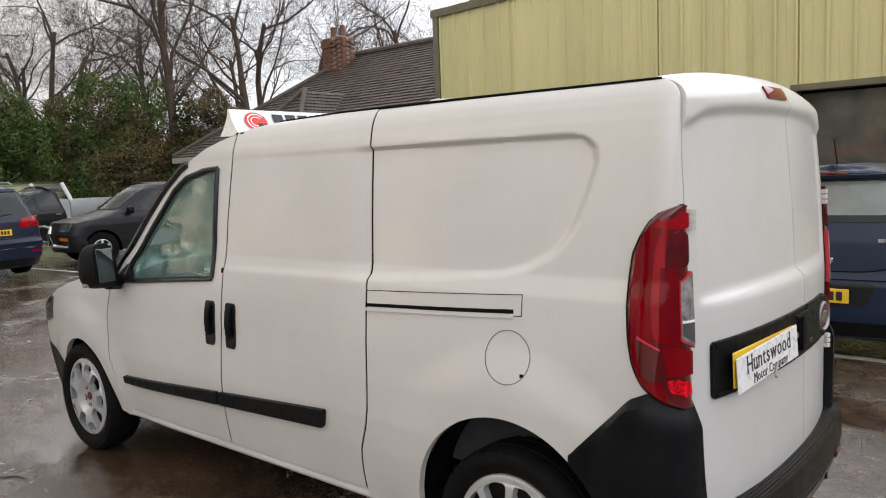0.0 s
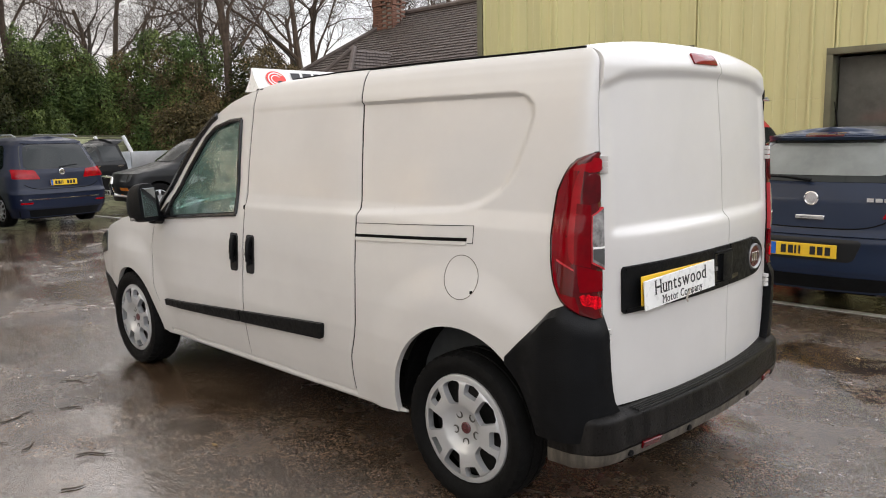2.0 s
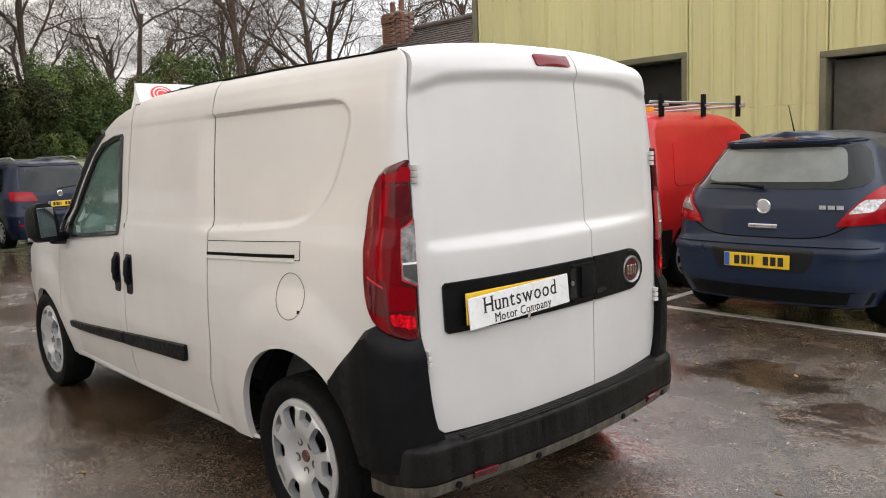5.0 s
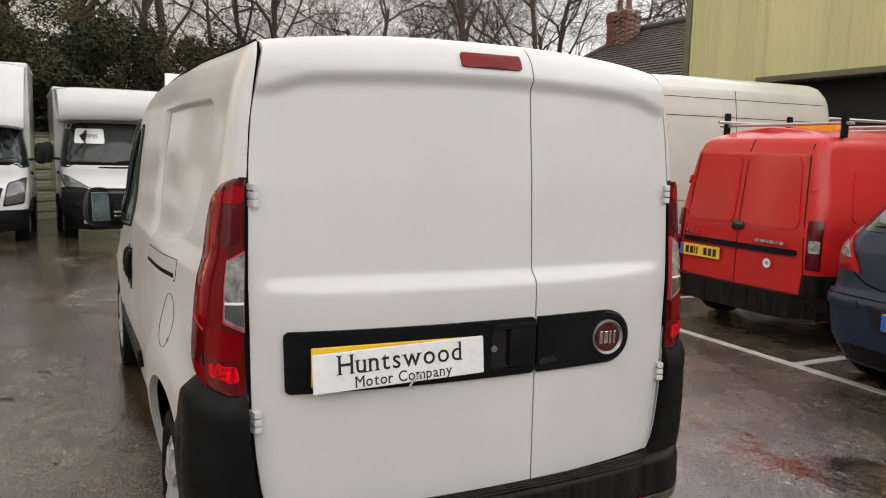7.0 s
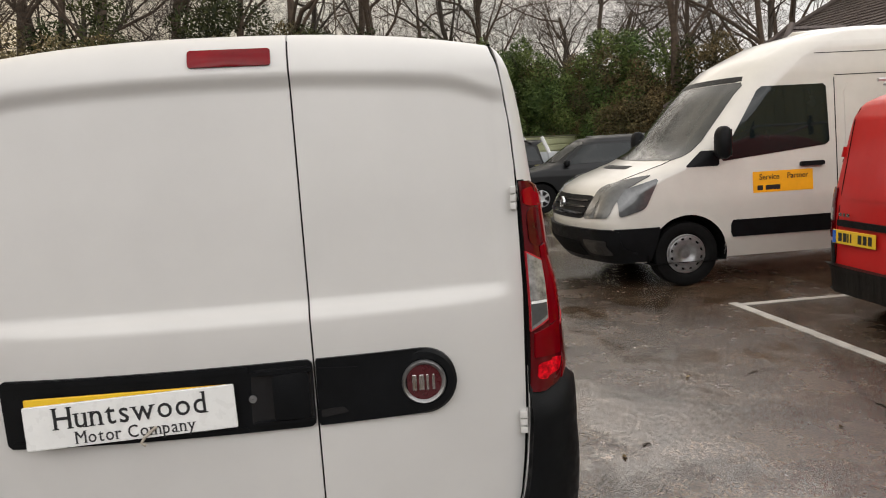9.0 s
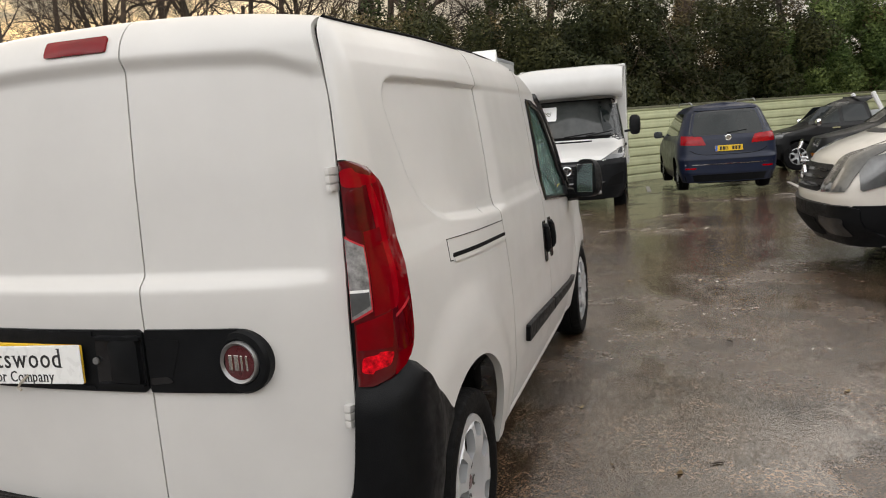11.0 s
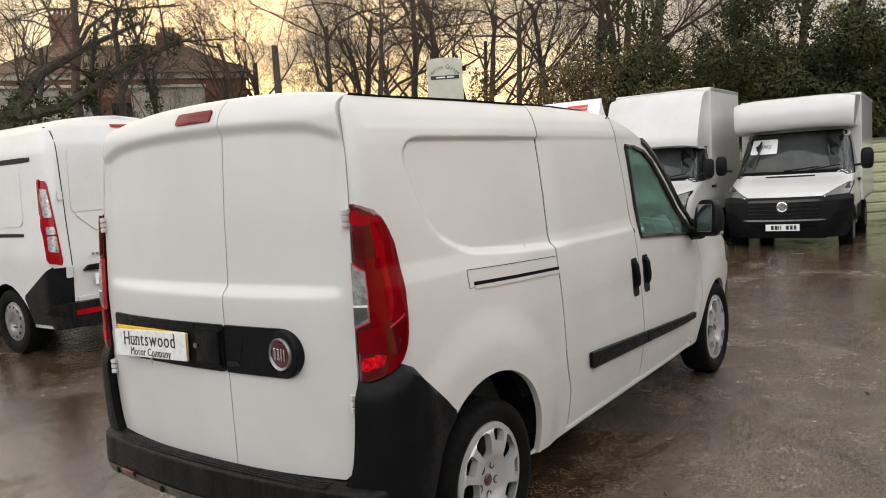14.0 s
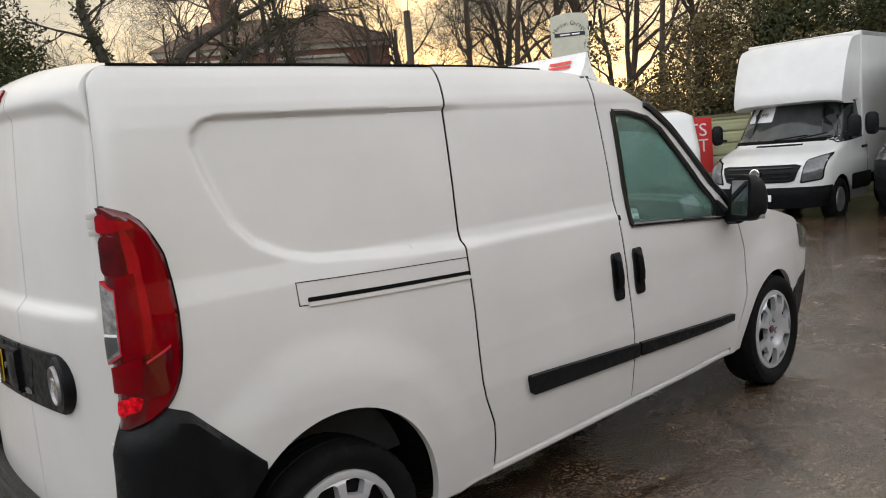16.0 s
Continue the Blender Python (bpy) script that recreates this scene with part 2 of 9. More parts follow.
M = {
    "white": wet_paint("white_van_paint", (0.61, 0.597, 0.575), 0.05, 0.5),
    "white2": wet_paint("white_truck_paint", (0.60, 0.595, 0.58), 0.07),
    "cream": wet_paint("aged_white_paint", (0.62, 0.595, 0.54), 0.08),
    "red": wet_paint("red_paint", (0.52, 0.014, 0.014), 0.10, 0.35),
    "navy": wet_paint("navy_paint", (0.009, 0.019, 0.046), 0.15, 0.2),
    "mpvblue": wet_paint("dark_blue_paint", (0.0065, 0.0115, 0.030), 0.15, 0.16),
    "black_paint": wet_paint("black_paint", (0.006, 0.0065, 0.007), 0.15, 0.06),
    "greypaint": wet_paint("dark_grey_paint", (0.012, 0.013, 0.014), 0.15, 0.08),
    "plastic": mk("black_textured_plastic", (0.0045, 0.005, 0.0058), 0.46, 0, 0.35, 9, 0.15, 260, spec=0.15, rvar=0.12),
    "plastic_wet": mk("wet_grimy_black_plastic", (0.011, 0.0102, 0.0095), 0.40, 0, 0.8, 26, 0.12, 120, streak=0.10, rvar=0.18, spec=0.13),
    "gloss_black": mk("gloss_black_plastic", (0.010, 0.010, 0.011), 0.14, 0, 0.1, 8),
    "rubber": mk("tyre_rubber", (0.006, 0.006, 0.006), 0.66, 0, 0.35, 14, 0.25, 150, spec=0.10),
    "grime": mk("grey_road_grime", (0.080, 0.069, 0.054), 0.5, 0, 0.7, 24, 0.2, 90, streak=0.15),
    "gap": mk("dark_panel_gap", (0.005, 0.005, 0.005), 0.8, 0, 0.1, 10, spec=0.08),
    "silver": mk("silver_wheel_paint", (0.52, 0.53, 0.54), 0.34, 0.45, 0.03, 4, coat=0.2, rvar=0.02),
    "hub": mk("dusty_dark_steel_disc", (0.014, 0.0135, 0.013), 0.6, 0.2, 0.4, 18),
    "nut": mk("dull_wheel_bolt", (0.11, 0.105, 0.10), 0.45, 0.6, 0.3, 40),
    "pane": mk("grey_workshop_pane", (0.085, 0.086, 0.076), 0.06, 0, 0.45, 1.4, coat=0.3, rvar=0.03),
    "steel": mk("worn_steel", (0.28, 0.28, 0.28), 0.42, 0.8, 0.25, 14),
    "chrome": mk("chrome", (0.80, 0.80, 0.80), 0.10, 1.0, 0.04, 10),
    "redlens": mk("red_lamp_lens", (0.30, 0.0, 0.004), 0.16, 0, 0.30, 7, coat=0.12, spec=0.25),
    "redlens_main": mk("deep_red_lamp_lens", (0.085, 0.0, 0.002), 0.08, 0, 0.3, 6, coat=0.8, spec=0.3),
    "redlens_mid": mk("mid_red_lamp_lens", (0.16, 0.0, 0.003), 0.10, 0, 0.3, 9, coat=0.12, spec=0.2),
    "redlens_line": mk("pale_red_lamp_edge", (0.52, 0.03, 0.04), 0.12, 0, 0.2, 30, coat=0.3),
    "redlens_bright": mk("lit_red_lamp_lens", (0.27, 0.0003, 0.005), 0.10, 0, 0.25, 12, coat=0.3, spec=0.2),
    "redlens_dark": mk("dark_red_lamp_lens", (0.080, 0.0, 0.002), 0.10, 0, 0.4, 14, coat=0.4, spec=0.3),
    "redlens_hot": mk("bright_red_reflector", (0.60, 0.004, 0.012), 0.15, 0, 0.85, 70, coat=0.0, spec=0.2),
    "clearlens": mk("clear_lamp_lens", (0.36, 0.35, 0.345), 0.12, 0.45, 0.6, 40, coat=0.5),
    "headlens": mk("headlamp_lens", (0.10, 0.104, 0.105), 0.10, 0.3, 0.2, 18, coat=0.7),
    "amber": mk("amber_lens", (0.75, 0.22, 0.02), 0.15, 0, 0.1, 20, coat=1.0),
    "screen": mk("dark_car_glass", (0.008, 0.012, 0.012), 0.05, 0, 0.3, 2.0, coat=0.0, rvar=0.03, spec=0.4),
    # lighter copy of the dark glass, with daylight put into its grey
    "screen_lit": mk("skylit_grey_car_glass", (0.036, 0.040, 0.039), 0.06, 0, 0.35, 2.6, coat=0.2, rvar=0.03),
    "van_glass": glass_mat("green_tinted_glass", (0.34, 0.50, 0.45)),
    "seat": mk("grey_seat_cloth", (0.06, 0.065, 0.07), 0.85, 0, 0.3, 20, 0.2, 200),
    "mirror": mk("mirror_glass", (0.30, 0.32, 0.33), 0.03, 1.0, 0.02, 4),
    "plate_y": mk("yellow_plate", (0.80, 0.52, 0.03), 0.35, 0, 0.06, 10),
    "plate_w": mk("white_plate", (0.80, 0.80, 0.78), 0.3, 0, 0.05, 10),
    "plateblue": mk("blue_plate_band", (0.02, 0.12, 0.50), 0.35, 0, 0.06, 10),
    # sky reflection and see-through brightness are put into this grey
    "window_pale": mk("sky_pale_rear_window", (0.16, 0.175, 0.168), 0.08, 0, 0.25, 2.5, coat=0.3, rvar=0.04),
    "ink": mk("black_print", (0.015, 0.015, 0.017), 0.5, 0, 0.1, 10),
    "inkred": mk("red_print", (0.65, 0.05, 0.04), 0.5, 0, 0.1, 10),
    "inkwhite": mk("white_print", (0.82, 0.82, 0.82), 0.5, 0, 0.05, 10),
    "badge": mk("dark_red_badge", (0.075, 0.006, 0.010), 0.3, 0.2, 0.1, 20, coat=0.8),
    "sticker_y": mk("orange_yellow_sticker", (0.90, 0.40, 0.01), 0.45, 0, 0.06, 10),
    "clad": mk("yellow_green_steel_cladding", (0.58, 0.55, 0.285), 0.45, 0, 0.09, 0.8, streak=0.15, rand=0.04),
    "cladtrim": mk("olive_trim", (0.125, 0.122, 0.075), 0.5, 0, 0.2, 3),
    "fence": mk("pale_green_fence_sheet", (0.44, 0.455, 0.27), 0.5, 0, 0.16, 1.3, streak=0.4),
    "tile": mk("brown_roof_tile", (0.085, 0.066, 0.058), 0.7, 0, 0.35, 3, 0.3, 30, rand=0.25),
    "brick": mk("orange_red_brick", (0.21, 0.100, 0.066), 0.85, 0, 0.3, 4, 0.4, 60, rand=0.3),
    "mortar": mk("grey_mortar", (0.26, 0.24, 0.21), 0.9, 0, 0.2, 8, 0.3, 60),
    "render": mk("pale_render", (0.40, 0.36, 0.30), 0.9, 0, 0.15, 2, 0.2, 40),
    # blue-grey chosen so the added wall cools light on the rear doors
    "shadewall": mk("blue_grey_shade_wall", (0.30, 0.325, 0.36), 0.9, 0, 0.15, 2, 0.2, 40),
    "slate": mk("grey_slate_roof", (0.150, 0.104, 0.075), 0.95, 0, 0.25, 3, 0.3, 12, spec=0.1),
    "bark": mk("bark", (0.052, 0.041, 0.030), 0.92, 0, 0.4, 5, 0.6, 30),
    "bark_warm": mk("reddish_bark", (0.075, 0.052, 0.035), 0.92, 0, 0.4, 5, 0.6, 30),
    "wood": mk("weathered_pole_wood", (0.07, 0.055, 0.042), 0.85, 0, 0.35, 4, 0.4, 40, streak=0.1),
    "linepaint": mk("worn_white_line_paint", (0.52, 0.50, 0.46), 0.55, 0, 0.25, 7, 0.2, 120),
    "signcream": mk("pale_sign_board", (0.50, 0.49, 0.40), 0.55, 0, 0.1, 3),
    "signred": mk("red_sign_board", (0.62, 0.03, 0.03), 0.45, 0, 0.08, 3),
    "interior": mk("dark_interior", (0.06, 0.064, 0.066), 0.7, 0, 0.2, 4),
    "alu": mk("aluminium_dropside", (0.50, 0.52, 0.53), 0.38, 0.7, 0.1, 4),
}


def leaf_mat(name, a, b):
    m = bpy.data.materials.new(name)
    m.use_nodes = True
    t = m.node_tree
    bs = t.nodes["Principled BSDF"]
    g = t.nodes.new("ShaderNodeNewGeometry")
    mx = t.nodes.new("ShaderNodeMix"); mx.data_type = "RGBA"
    mx.inputs[6].default_value, mx.inputs[7].default_value = (*a, 1), (*b, 1)
    t.links.new(g.outputs["Random Per Island"], mx.inputs["Factor"])
    # whole clumps turn browner or fresher
    tc = t.nodes.new("ShaderNodeTexCoord")
    n = t.nodes.new("ShaderNodeTexNoise"); n.inputs["Scale"].default_value, n.inputs["Detail"].default_value = 0.75, 3
    t.links.new(tc.outputs["Object"], n.inputs["Vector"])
    rp = t.nodes.new("ShaderNodeValToRGB")
    rp.color_ramp.elements[0].position, rp.color_ramp.elements[0].color = 0.36, (0.62, 0.72, 0.55, 1)
    rp.color_ramp.elements[1].position, rp.color_ramp.elements[1].color = 0.66, (1.30, 1.20, 0.92, 1)
    t.links.new(n.outputs[0], rp.inputs[0])
    mu = t.nodes.new("ShaderNodeMix"); mu.data_type = "RGBA"; mu.blend_type = "MULTIPLY"; mu.inputs["Factor"].default_value = 1
    t.links.new(mx.outputs[2], mu.inputs[6]); t.links.new(rp.outputs[0], mu.inputs[7])
    t.links.new(mu.outputs[2], bs.inputs["Base Color"])
    bs.inputs["Roughness"].default_value = 0.65
    bs.inputs["Specular IOR Level"].default_value = 0.2
    return m


M["leaf"] = leaf_mat("evergreen_leaf", (0.035, 0.058, 0.018), (0.17, 0.225, 0.085))
M["leaf_dark"] = leaf_mat("dark_evergreen_leaf", (0.011, 0.015, 0.005), (0.056, 0.058, 0.024))
M["leaf_brown"] = leaf_mat("winter_bramble_leaf", (0.034, 0.026, 0.015), (0.185, 0.142, 0.082))
M["ivy"] = leaf_mat("ivy_leaf", (0.012, 0.018, 0.006), (0.060, 0.068, 0.024))


def asphalt():
    m = bpy.data.materials.new("wet_asphalt")
    m.use_nodes = True
    t = m.node_tree
    L = t.links.new
    b = t.nodes["Principled BSDF"]
    tc = t.nodes.new("ShaderNodeTexCoord")

    def noise_tex(scale, detail, rough=0.55, stretch=None):
        n = t.nodes.new("ShaderNodeTexNoise")
        n.inputs["Scale"].default_value, n.inputs["Detail"].default_value, n.inputs["Roughness"].default_value = scale, detail, rough
        if stretch:
            mp = t.nodes.new("ShaderNodeMapping"); mp.inputs["Scale"].default_value = stretch
            L(tc.outputs["Object"], mp.inputs[0]); L(mp.outputs[0], n.inputs["Vector"])
        else:
            L(tc.outputs["Object"], n.inputs["Vector"])
        return n

    def rng(src, a, c, lo, hi):
        r = t.nodes.new("ShaderNodeMapRange")
        for k, v in (("From Min", a), ("From Max", c), ("To Min", lo), ("To Max", hi)):
            r.inputs[k].default_value = v
        L(src, r.inputs["Value"])
        return r.outputs[0]

    pud = noise_tex(0.55, 6, 0.60, (1.0, 1.4, 1.0))
    film = noise_tex(1.9, 6, 0.65)
    grain = noise_tex(130, 4, 0.75)
    patchy = noise_tex(0.9, 7, 0.7)
    sepo = t.nodes.new("ShaderNodeSeparateXYZ"); L(tc.outputs["Object"], sepo.inputs[0])
    far = rng(sepo.outputs["X"], -3.0, -9.0, -0.02, 0.07)
    near = rng(sepo.outputs["Y"], 2.2, 0.2, 0.0, 0.10)
    lie = t.nodes.new("ShaderNodeMath"); lie.operation = "ADD"; L(far, lie.inputs[0]); L(near, lie.inputs[1])
    level = t.nodes.new("ShaderNodeMath"); level.operation = "ADD"; L(pud.outputs[0], level.inputs[0]); L(lie.outputs[0], level.inputs[1])
    wet = rng(level.outputs[0], 0.475, 0.545, 0, 1)
    damp = rng(film.outputs[0], 0.38, 0.66, 0, 1)
    col = t.nodes.new("ShaderNodeMix"); col.data_type = "RGBA"
    col.inputs[6].default_value, col.inputs[7].default_value = (0.047, 0.031, 0.0205, 1), (0.098, 0.068, 0.046, 1)
    L(rng(patchy.outputs[0], 0.35, 0.7, 0, 1), col.inputs["Factor"])
    col2 = t.nodes.new("ShaderNodeMix"); col2.data_type = "RGBA"; col2.blend_type = "MULTIPLY"; col2.inputs["Factor"].default_value = 1
    L(col.outputs[2], col2.inputs[6])
    stone = t.nodes.new("ShaderNodeTexVoronoi"); stone.inputs["Scale"].default_value = 105
    L(tc.outputs["Object"], stone.inputs["Vector"])
    sep = t.nodes.new("ShaderNodeSeparateColor"); L(stone.outputs["Color"], sep.inputs[0])
    gr = t.nodes.new("ShaderNodeValToRGB")
    gr.color_ramp.elements[0].position, gr.color_ramp.elements[0].color = 0.42, (0.38, 0.38, 0.38, 1)
    gr.color_ramp.elements[1].position, gr.color_ramp.elements[1].color = 0.66, (2.5, 2.4, 2.2, 1)
    mixg = t.nodes.new("ShaderNodeMix"); mixg.data_type = "FLOAT"; mixg.inputs["Factor"].default_value = 0.35
    L(grain.outputs[0], mixg.inputs[2]); L(sep.outputs[0], mixg.inputs[3])
    L(mixg.outputs[0], gr.inputs[0]); L(gr.outputs[0], col2.inputs[7])
    # thin meandering cracks and old joints
    vor = t.nodes.new("ShaderNodeTexVoronoi"); vor.feature = "DISTANCE_TO_EDGE"; vor.inputs["Scale"].default_value = 0.32
    bend = t.nodes.new("ShaderNodeMix"); bend.data_type = "VECTOR"; bend.inputs["Factor"].default_value = 0.22
    wob = noise_tex(1.3, 5, 0.6)
    L(tc.outputs["Object"], bend.inputs[4]); L(wob.outputs["Color"], bend.inputs[5])
    L(bend.outputs[1], vor.inputs["Vector"])
    crack = rng(vor.outputs["Distance"], 0.0015, 0.010, 0.40, 1.0)
    stain = rng(noise_tex(2.6, 5, 0.6).outputs[0], 0.58, 0.66, 1.0, 0.55)
    dark = t.nodes.new("ShaderNodeMath"); dark.operation = "MULTIPLY"
    soak = t.nodes.new("ShaderNodeMath"); soak.operation = "MULTIPLY"
    L(stain, soak.inputs[0]); L(rng(damp, 0.25, 0.8, 1.0, 0.66), soak.inputs[1])
    L(crack, dark.inputs[0]); L(soak.outputs[0], dark.inputs[1])
    col3 = t.nodes.new("ShaderNodeVectorMath"); col3.operation = "SCALE"
    L(col2.outputs[2], col3.inputs[0]); L(dark.outputs[0], col3.inputs["Scale"])
    L(col3.outputs[0], b.inputs["Base Color"])
    dry_r = rng(damp, 0.2, 0.85, 0.30, 0.10)
    rm = t.nodes.new("ShaderNodeMix"); rm.data_type = "FLOAT"
    L(wet, rm.inputs["Factor"]); L(dry_r, rm.inputs[2]); rm.inputs[3].default_value = 0.035
    L(rm.outputs[0], b.inputs["Roughness"])
    b.inputs["IOR"].default_value = 1.8
    bp = t.nodes.new("ShaderNodeBump"); bp.inputs["Distance"].default_value = 0.0050
    L(rng(wet, 0, 1, 0.60, 0.14), bp.inputs["Strength"])
    chips = noise_tex(60, 5, 0.8)
    hsum = t.nodes.new("ShaderNodeMath"); hsum.operation = "ADD"
    L(rng(stone.outputs["Distance"], 0.0, 0.6, 1.0, 0.0), hsum.inputs[0]); L(chips.outputs[0], hsum.inputs[1])
    L(hsum.outputs[0], bp.inputs["Height"])
    # slow swells that break reflections into bands
    sw = t.nodes.new("ShaderNodeBump"); sw.inputs["Strength"].default_value, sw.inputs["Distance"].default_value = 0.24, 0.02
    L(noise_tex(4.5, 4, 0.55, (1.0, 1.6, 1.0)).outputs[0], sw.inputs["Height"])
    L(sw.outputs[0], bp.inputs["Normal"])
    L(bp.outputs[0], b.inputs["Normal"])
    b.inputs["Specular IOR Level"].default_value = 1.0
    return m


M["asphalt"] = asphalt()


# ---------- mesh helpers ----------
def mesh_of(name, verts, faces, mat, smooth=True, sharp=35, fix=True):
    me = bpy.data.meshes.new(name)
    me.from_pydata([tuple(v) for v in verts], [], faces)
    if fix:
        bm = bmesh.new(); bm.from_mesh(me)
        bmesh.ops.recalc_face_normals(bm, faces=bm.faces)
        bm.to_mesh(me); bm.free()
    me.materials.append(mat)
    if smooth:
        me.polygons.foreach_set("use_smooth", [True] * len(me.polygons))
        me.set_sharp_from_angle(angle=radians(sharp))
    me.update()
    return me


def hang(name, me, parent=None, label=""):
    ob = new(name, me)
    if parent is not None:
        ob.parent = parent
    if label:
        ob["label"] = label
    return ob


def part(name, bm, mat, parent=None, label="", smooth=True, sharp=35):
    me = bpy.data.meshes.new(name)
    bmesh.ops.recalc_face_normals(bm, faces=bm.faces)
    bm.to_mesh(me); bm.free()
    me.materials.append(mat)
    if smooth:
        me.polygons.foreach_set("use_smooth", [True] * len(me.polygons))
        me.set_sharp_from_angle(angle=radians(sharp))
    return hang(name, me, parent, label)


def thing(name, m, label, category, group="", kind=""):
    ob = new(name)
    ob.empty_display_size = 0.2
    ob.matrix_world = m
    return tagged(ob, label, category, group, kind)


def box_bm(lo, hi, bevel=0.0, seg=2, bm=None):
    bm = bm or bmesh.new()
    c = [(a + b) / 2 for a, b in zip(lo, hi)]
    s = [abs(b - a) for a, b in zip(lo, hi)]
    r = bmesh.ops.create_cube(bm, size=1, matrix=Matrix.Translation(c) @ Matrix.Diagonal((*s, 1)))
    if bevel:
        es = list({e for v in r["verts"] for e in v.link_edges})
        bmesh.ops.bevel(bm, geom=es, offset=bevel, segments=seg, profile=0.7, affect="EDGES")
    return bm


def grid_solid(front, back, skip=None):
    """A closed slab between two grids of points of the same shape."""
    n, m = len(front), len(front[0])
    V = [p for row in front for p in row] + [p for row in back for p in row]
    o = n * m
    F = []
    solid = lambda i, j: 0 <= i < n - 1 and 0 <= j < m - 1 and not (skip and skip(i, j))
    for i in range(n - 1):
        for j in range(m - 1):
            if not solid(i, j):
                continue
            a, b, c, d = i * m + j, i * m + j + 1, (i + 1) * m + j + 1, (i + 1) * m + j
            F += [(a, b, c, d), (o + d, o + c, o + b, o + a)]
            if not solid(i - 1, j): F.append((b, a, o + a, o + b))
            if not solid(i + 1, j): F.append((d, c, o + c, o + d))
            if not solid(i, j - 1): F.append((a, d, o + d, o + a))
            if not solid(i, j + 1): F.append((c, b, o + b, o + c))
    return V, F


def on_surface(surf, a, b, h=0.004):
    p = surf(a, b)
    n = (surf(a + h, b) - surf(a - h, b)).cross(surf(a, b + h) - surf(a, b - h))
    return p, (n.normalized() if n.length > 1e-9 else Vector((0, 0, 1)))


def patch(name, surf, corners, mat, parent, off=0.006, depth=0.02, r=(0.15, 0.15), n=(10, 10), label="", outward=None, dome=0.0):
    """A slab with rounded corners that lies on a surface: corners run round the shape from its low first edge."""
    (a0, b0), (a1, b1), (a2, b2), (a3, b3) = corners
    f, k = [], []
    for i in range(n[0] + 1):
        v = -1 + 2 * i / n[0]
        v = math.sin(v * math.pi / 2) * 0.5 + v * 0.5
        over = max(0, (abs(v) - (1 - r[1])) / r[1]) if r[1] else 0
        ext = 1 - r[0] * (1 - math.sqrt(max(0, 1 - over * over))) if over else 1
        fr, kr = [], []
        for j in range(n[1] + 1):
            u = (-1 + 2 * j / n[1]) * ext
            s, q = (u + 1) / 2, (v + 1) / 2
            a = (a0 * (1 - s) + a1 * s) * (1 - q) + (a3 * (1 - s) + a2 * s) * q
            b = (b0 * (1 - s) + b1 * s) * (1 - q) + (b3 * (1 - s) + b2 * s) * q
            p, nn = on_surface(surf, a, b)
            if outward is not None and nn.dot(outward(p)) < 0:
                nn = -nn
            bulge = dome * (1 - u * u) * (1 - v * v)
            fr.append(p + nn * (off + bulge)); kr.append(p - nn * depth)
        f.append(fr); k.append(kr)
    V, F = grid_solid(f, k)
    return hang(name, mesh_of(name, V, F, mat), parent, label)


def lathe(profile, seg=48, axis="y"):
    V, F = [], []
    n = len(profile)
    for i in range(seg):
        a = 2 * math.pi * i / seg
        for r, h in profile:
            V.append((r * math.cos(a), h, r * math.sin(a)) if axis == "y" else (r * math.cos(a), r * math.sin(a), h))
    for i in range(seg):
        for j in range(n - 1):
            a, b = i * n + j, ((i + 1) % seg) * n + j
            F.append((a, b, b + 1, a + 1))
    return V, F


def tube(points, radii, sides=8, cap=True):
    """A tapered tube along a line of points."""
    V, F = [], []
    up = Vector((0.13, 0.21, 0.97))
    n = len(points)
    for i, p in enumerate(points):
        d = (points[min(i + 1, n - 1)] - points[max(i - 1, 0)])
        d = d.normalized() if d.length > 1e-9 else Vector((0, 0, 1))
        a = d.cross(up)
        a = a.normalized() if a.length > 1e-4 else Vector((1, 0, 0))
        b = d.cross(a)
        for s in range(sides):
            t = 2 * math.pi * s / sides
            V.append(p + (a * math.cos(t) + b * math.sin(t)) * radii[i])
    for i in range(n - 1):
        for s in range(sides):
            a, b = i * sides + s, i * sides + (s + 1) % sides
            F.append((a, b, b + sides, a + sides))
    if cap:
        F.append(tuple(range(sides))[::-1]); F.append(tuple(range((n - 1) * sides, n * sides)))
    return V, F


def tube_part(name, pts, rad, mat, parent, sides=8, label=""):
    pts = [Vector(p) for p in pts]
    V, F = tube(pts, rad if isinstance(rad, list) else [rad] * len(pts), sides)
    return hang(name, mesh_of(name, V, F, mat), parent, label)


def lettering(text, size, mat, parent, m, name="lettering", squeeze=1.0, thick=0.0008):
    """Raised letters in the built-in font, centred at the pose m, read along its x."""
    cu = bpy.data.curves.new(name, "FONT")
    cu.body, cu.size, cu.extrude, cu.align_x, cu.align_y = text, size, thick, "CENTER", "CENTER"
    cu.resolution_u = 3
    tmp = bpy.data.objects.new(name, cu)
    scene.collection.objects.link(tmp)
    bpy.context.view_layer.update()
    me = bpy.data.meshes.new_from_object(tmp.evaluated_get(bpy.context.evaluated_depsgraph_get()))
    bpy.data.objects.remove(tmp); bpy.data.curves.remove(cu)
    me.materials.clear(); me.materials.append(mat)
    ob = hang(name, me, parent)
    ob.matrix_local = m @ Matrix.Diagonal((squeeze, 1, 1, 1))
    return ob


FEET = {"H": "tl tr bl br", "M": "tl tr bl br", "u": "tl tm br", "n": "tl bl br", "m": "tl bl bm br", "d": "th br", "t": "", "w": "tl tr", "r": "tl bl", "p": "tl dl", "y": "tl tr", "a": "br"}


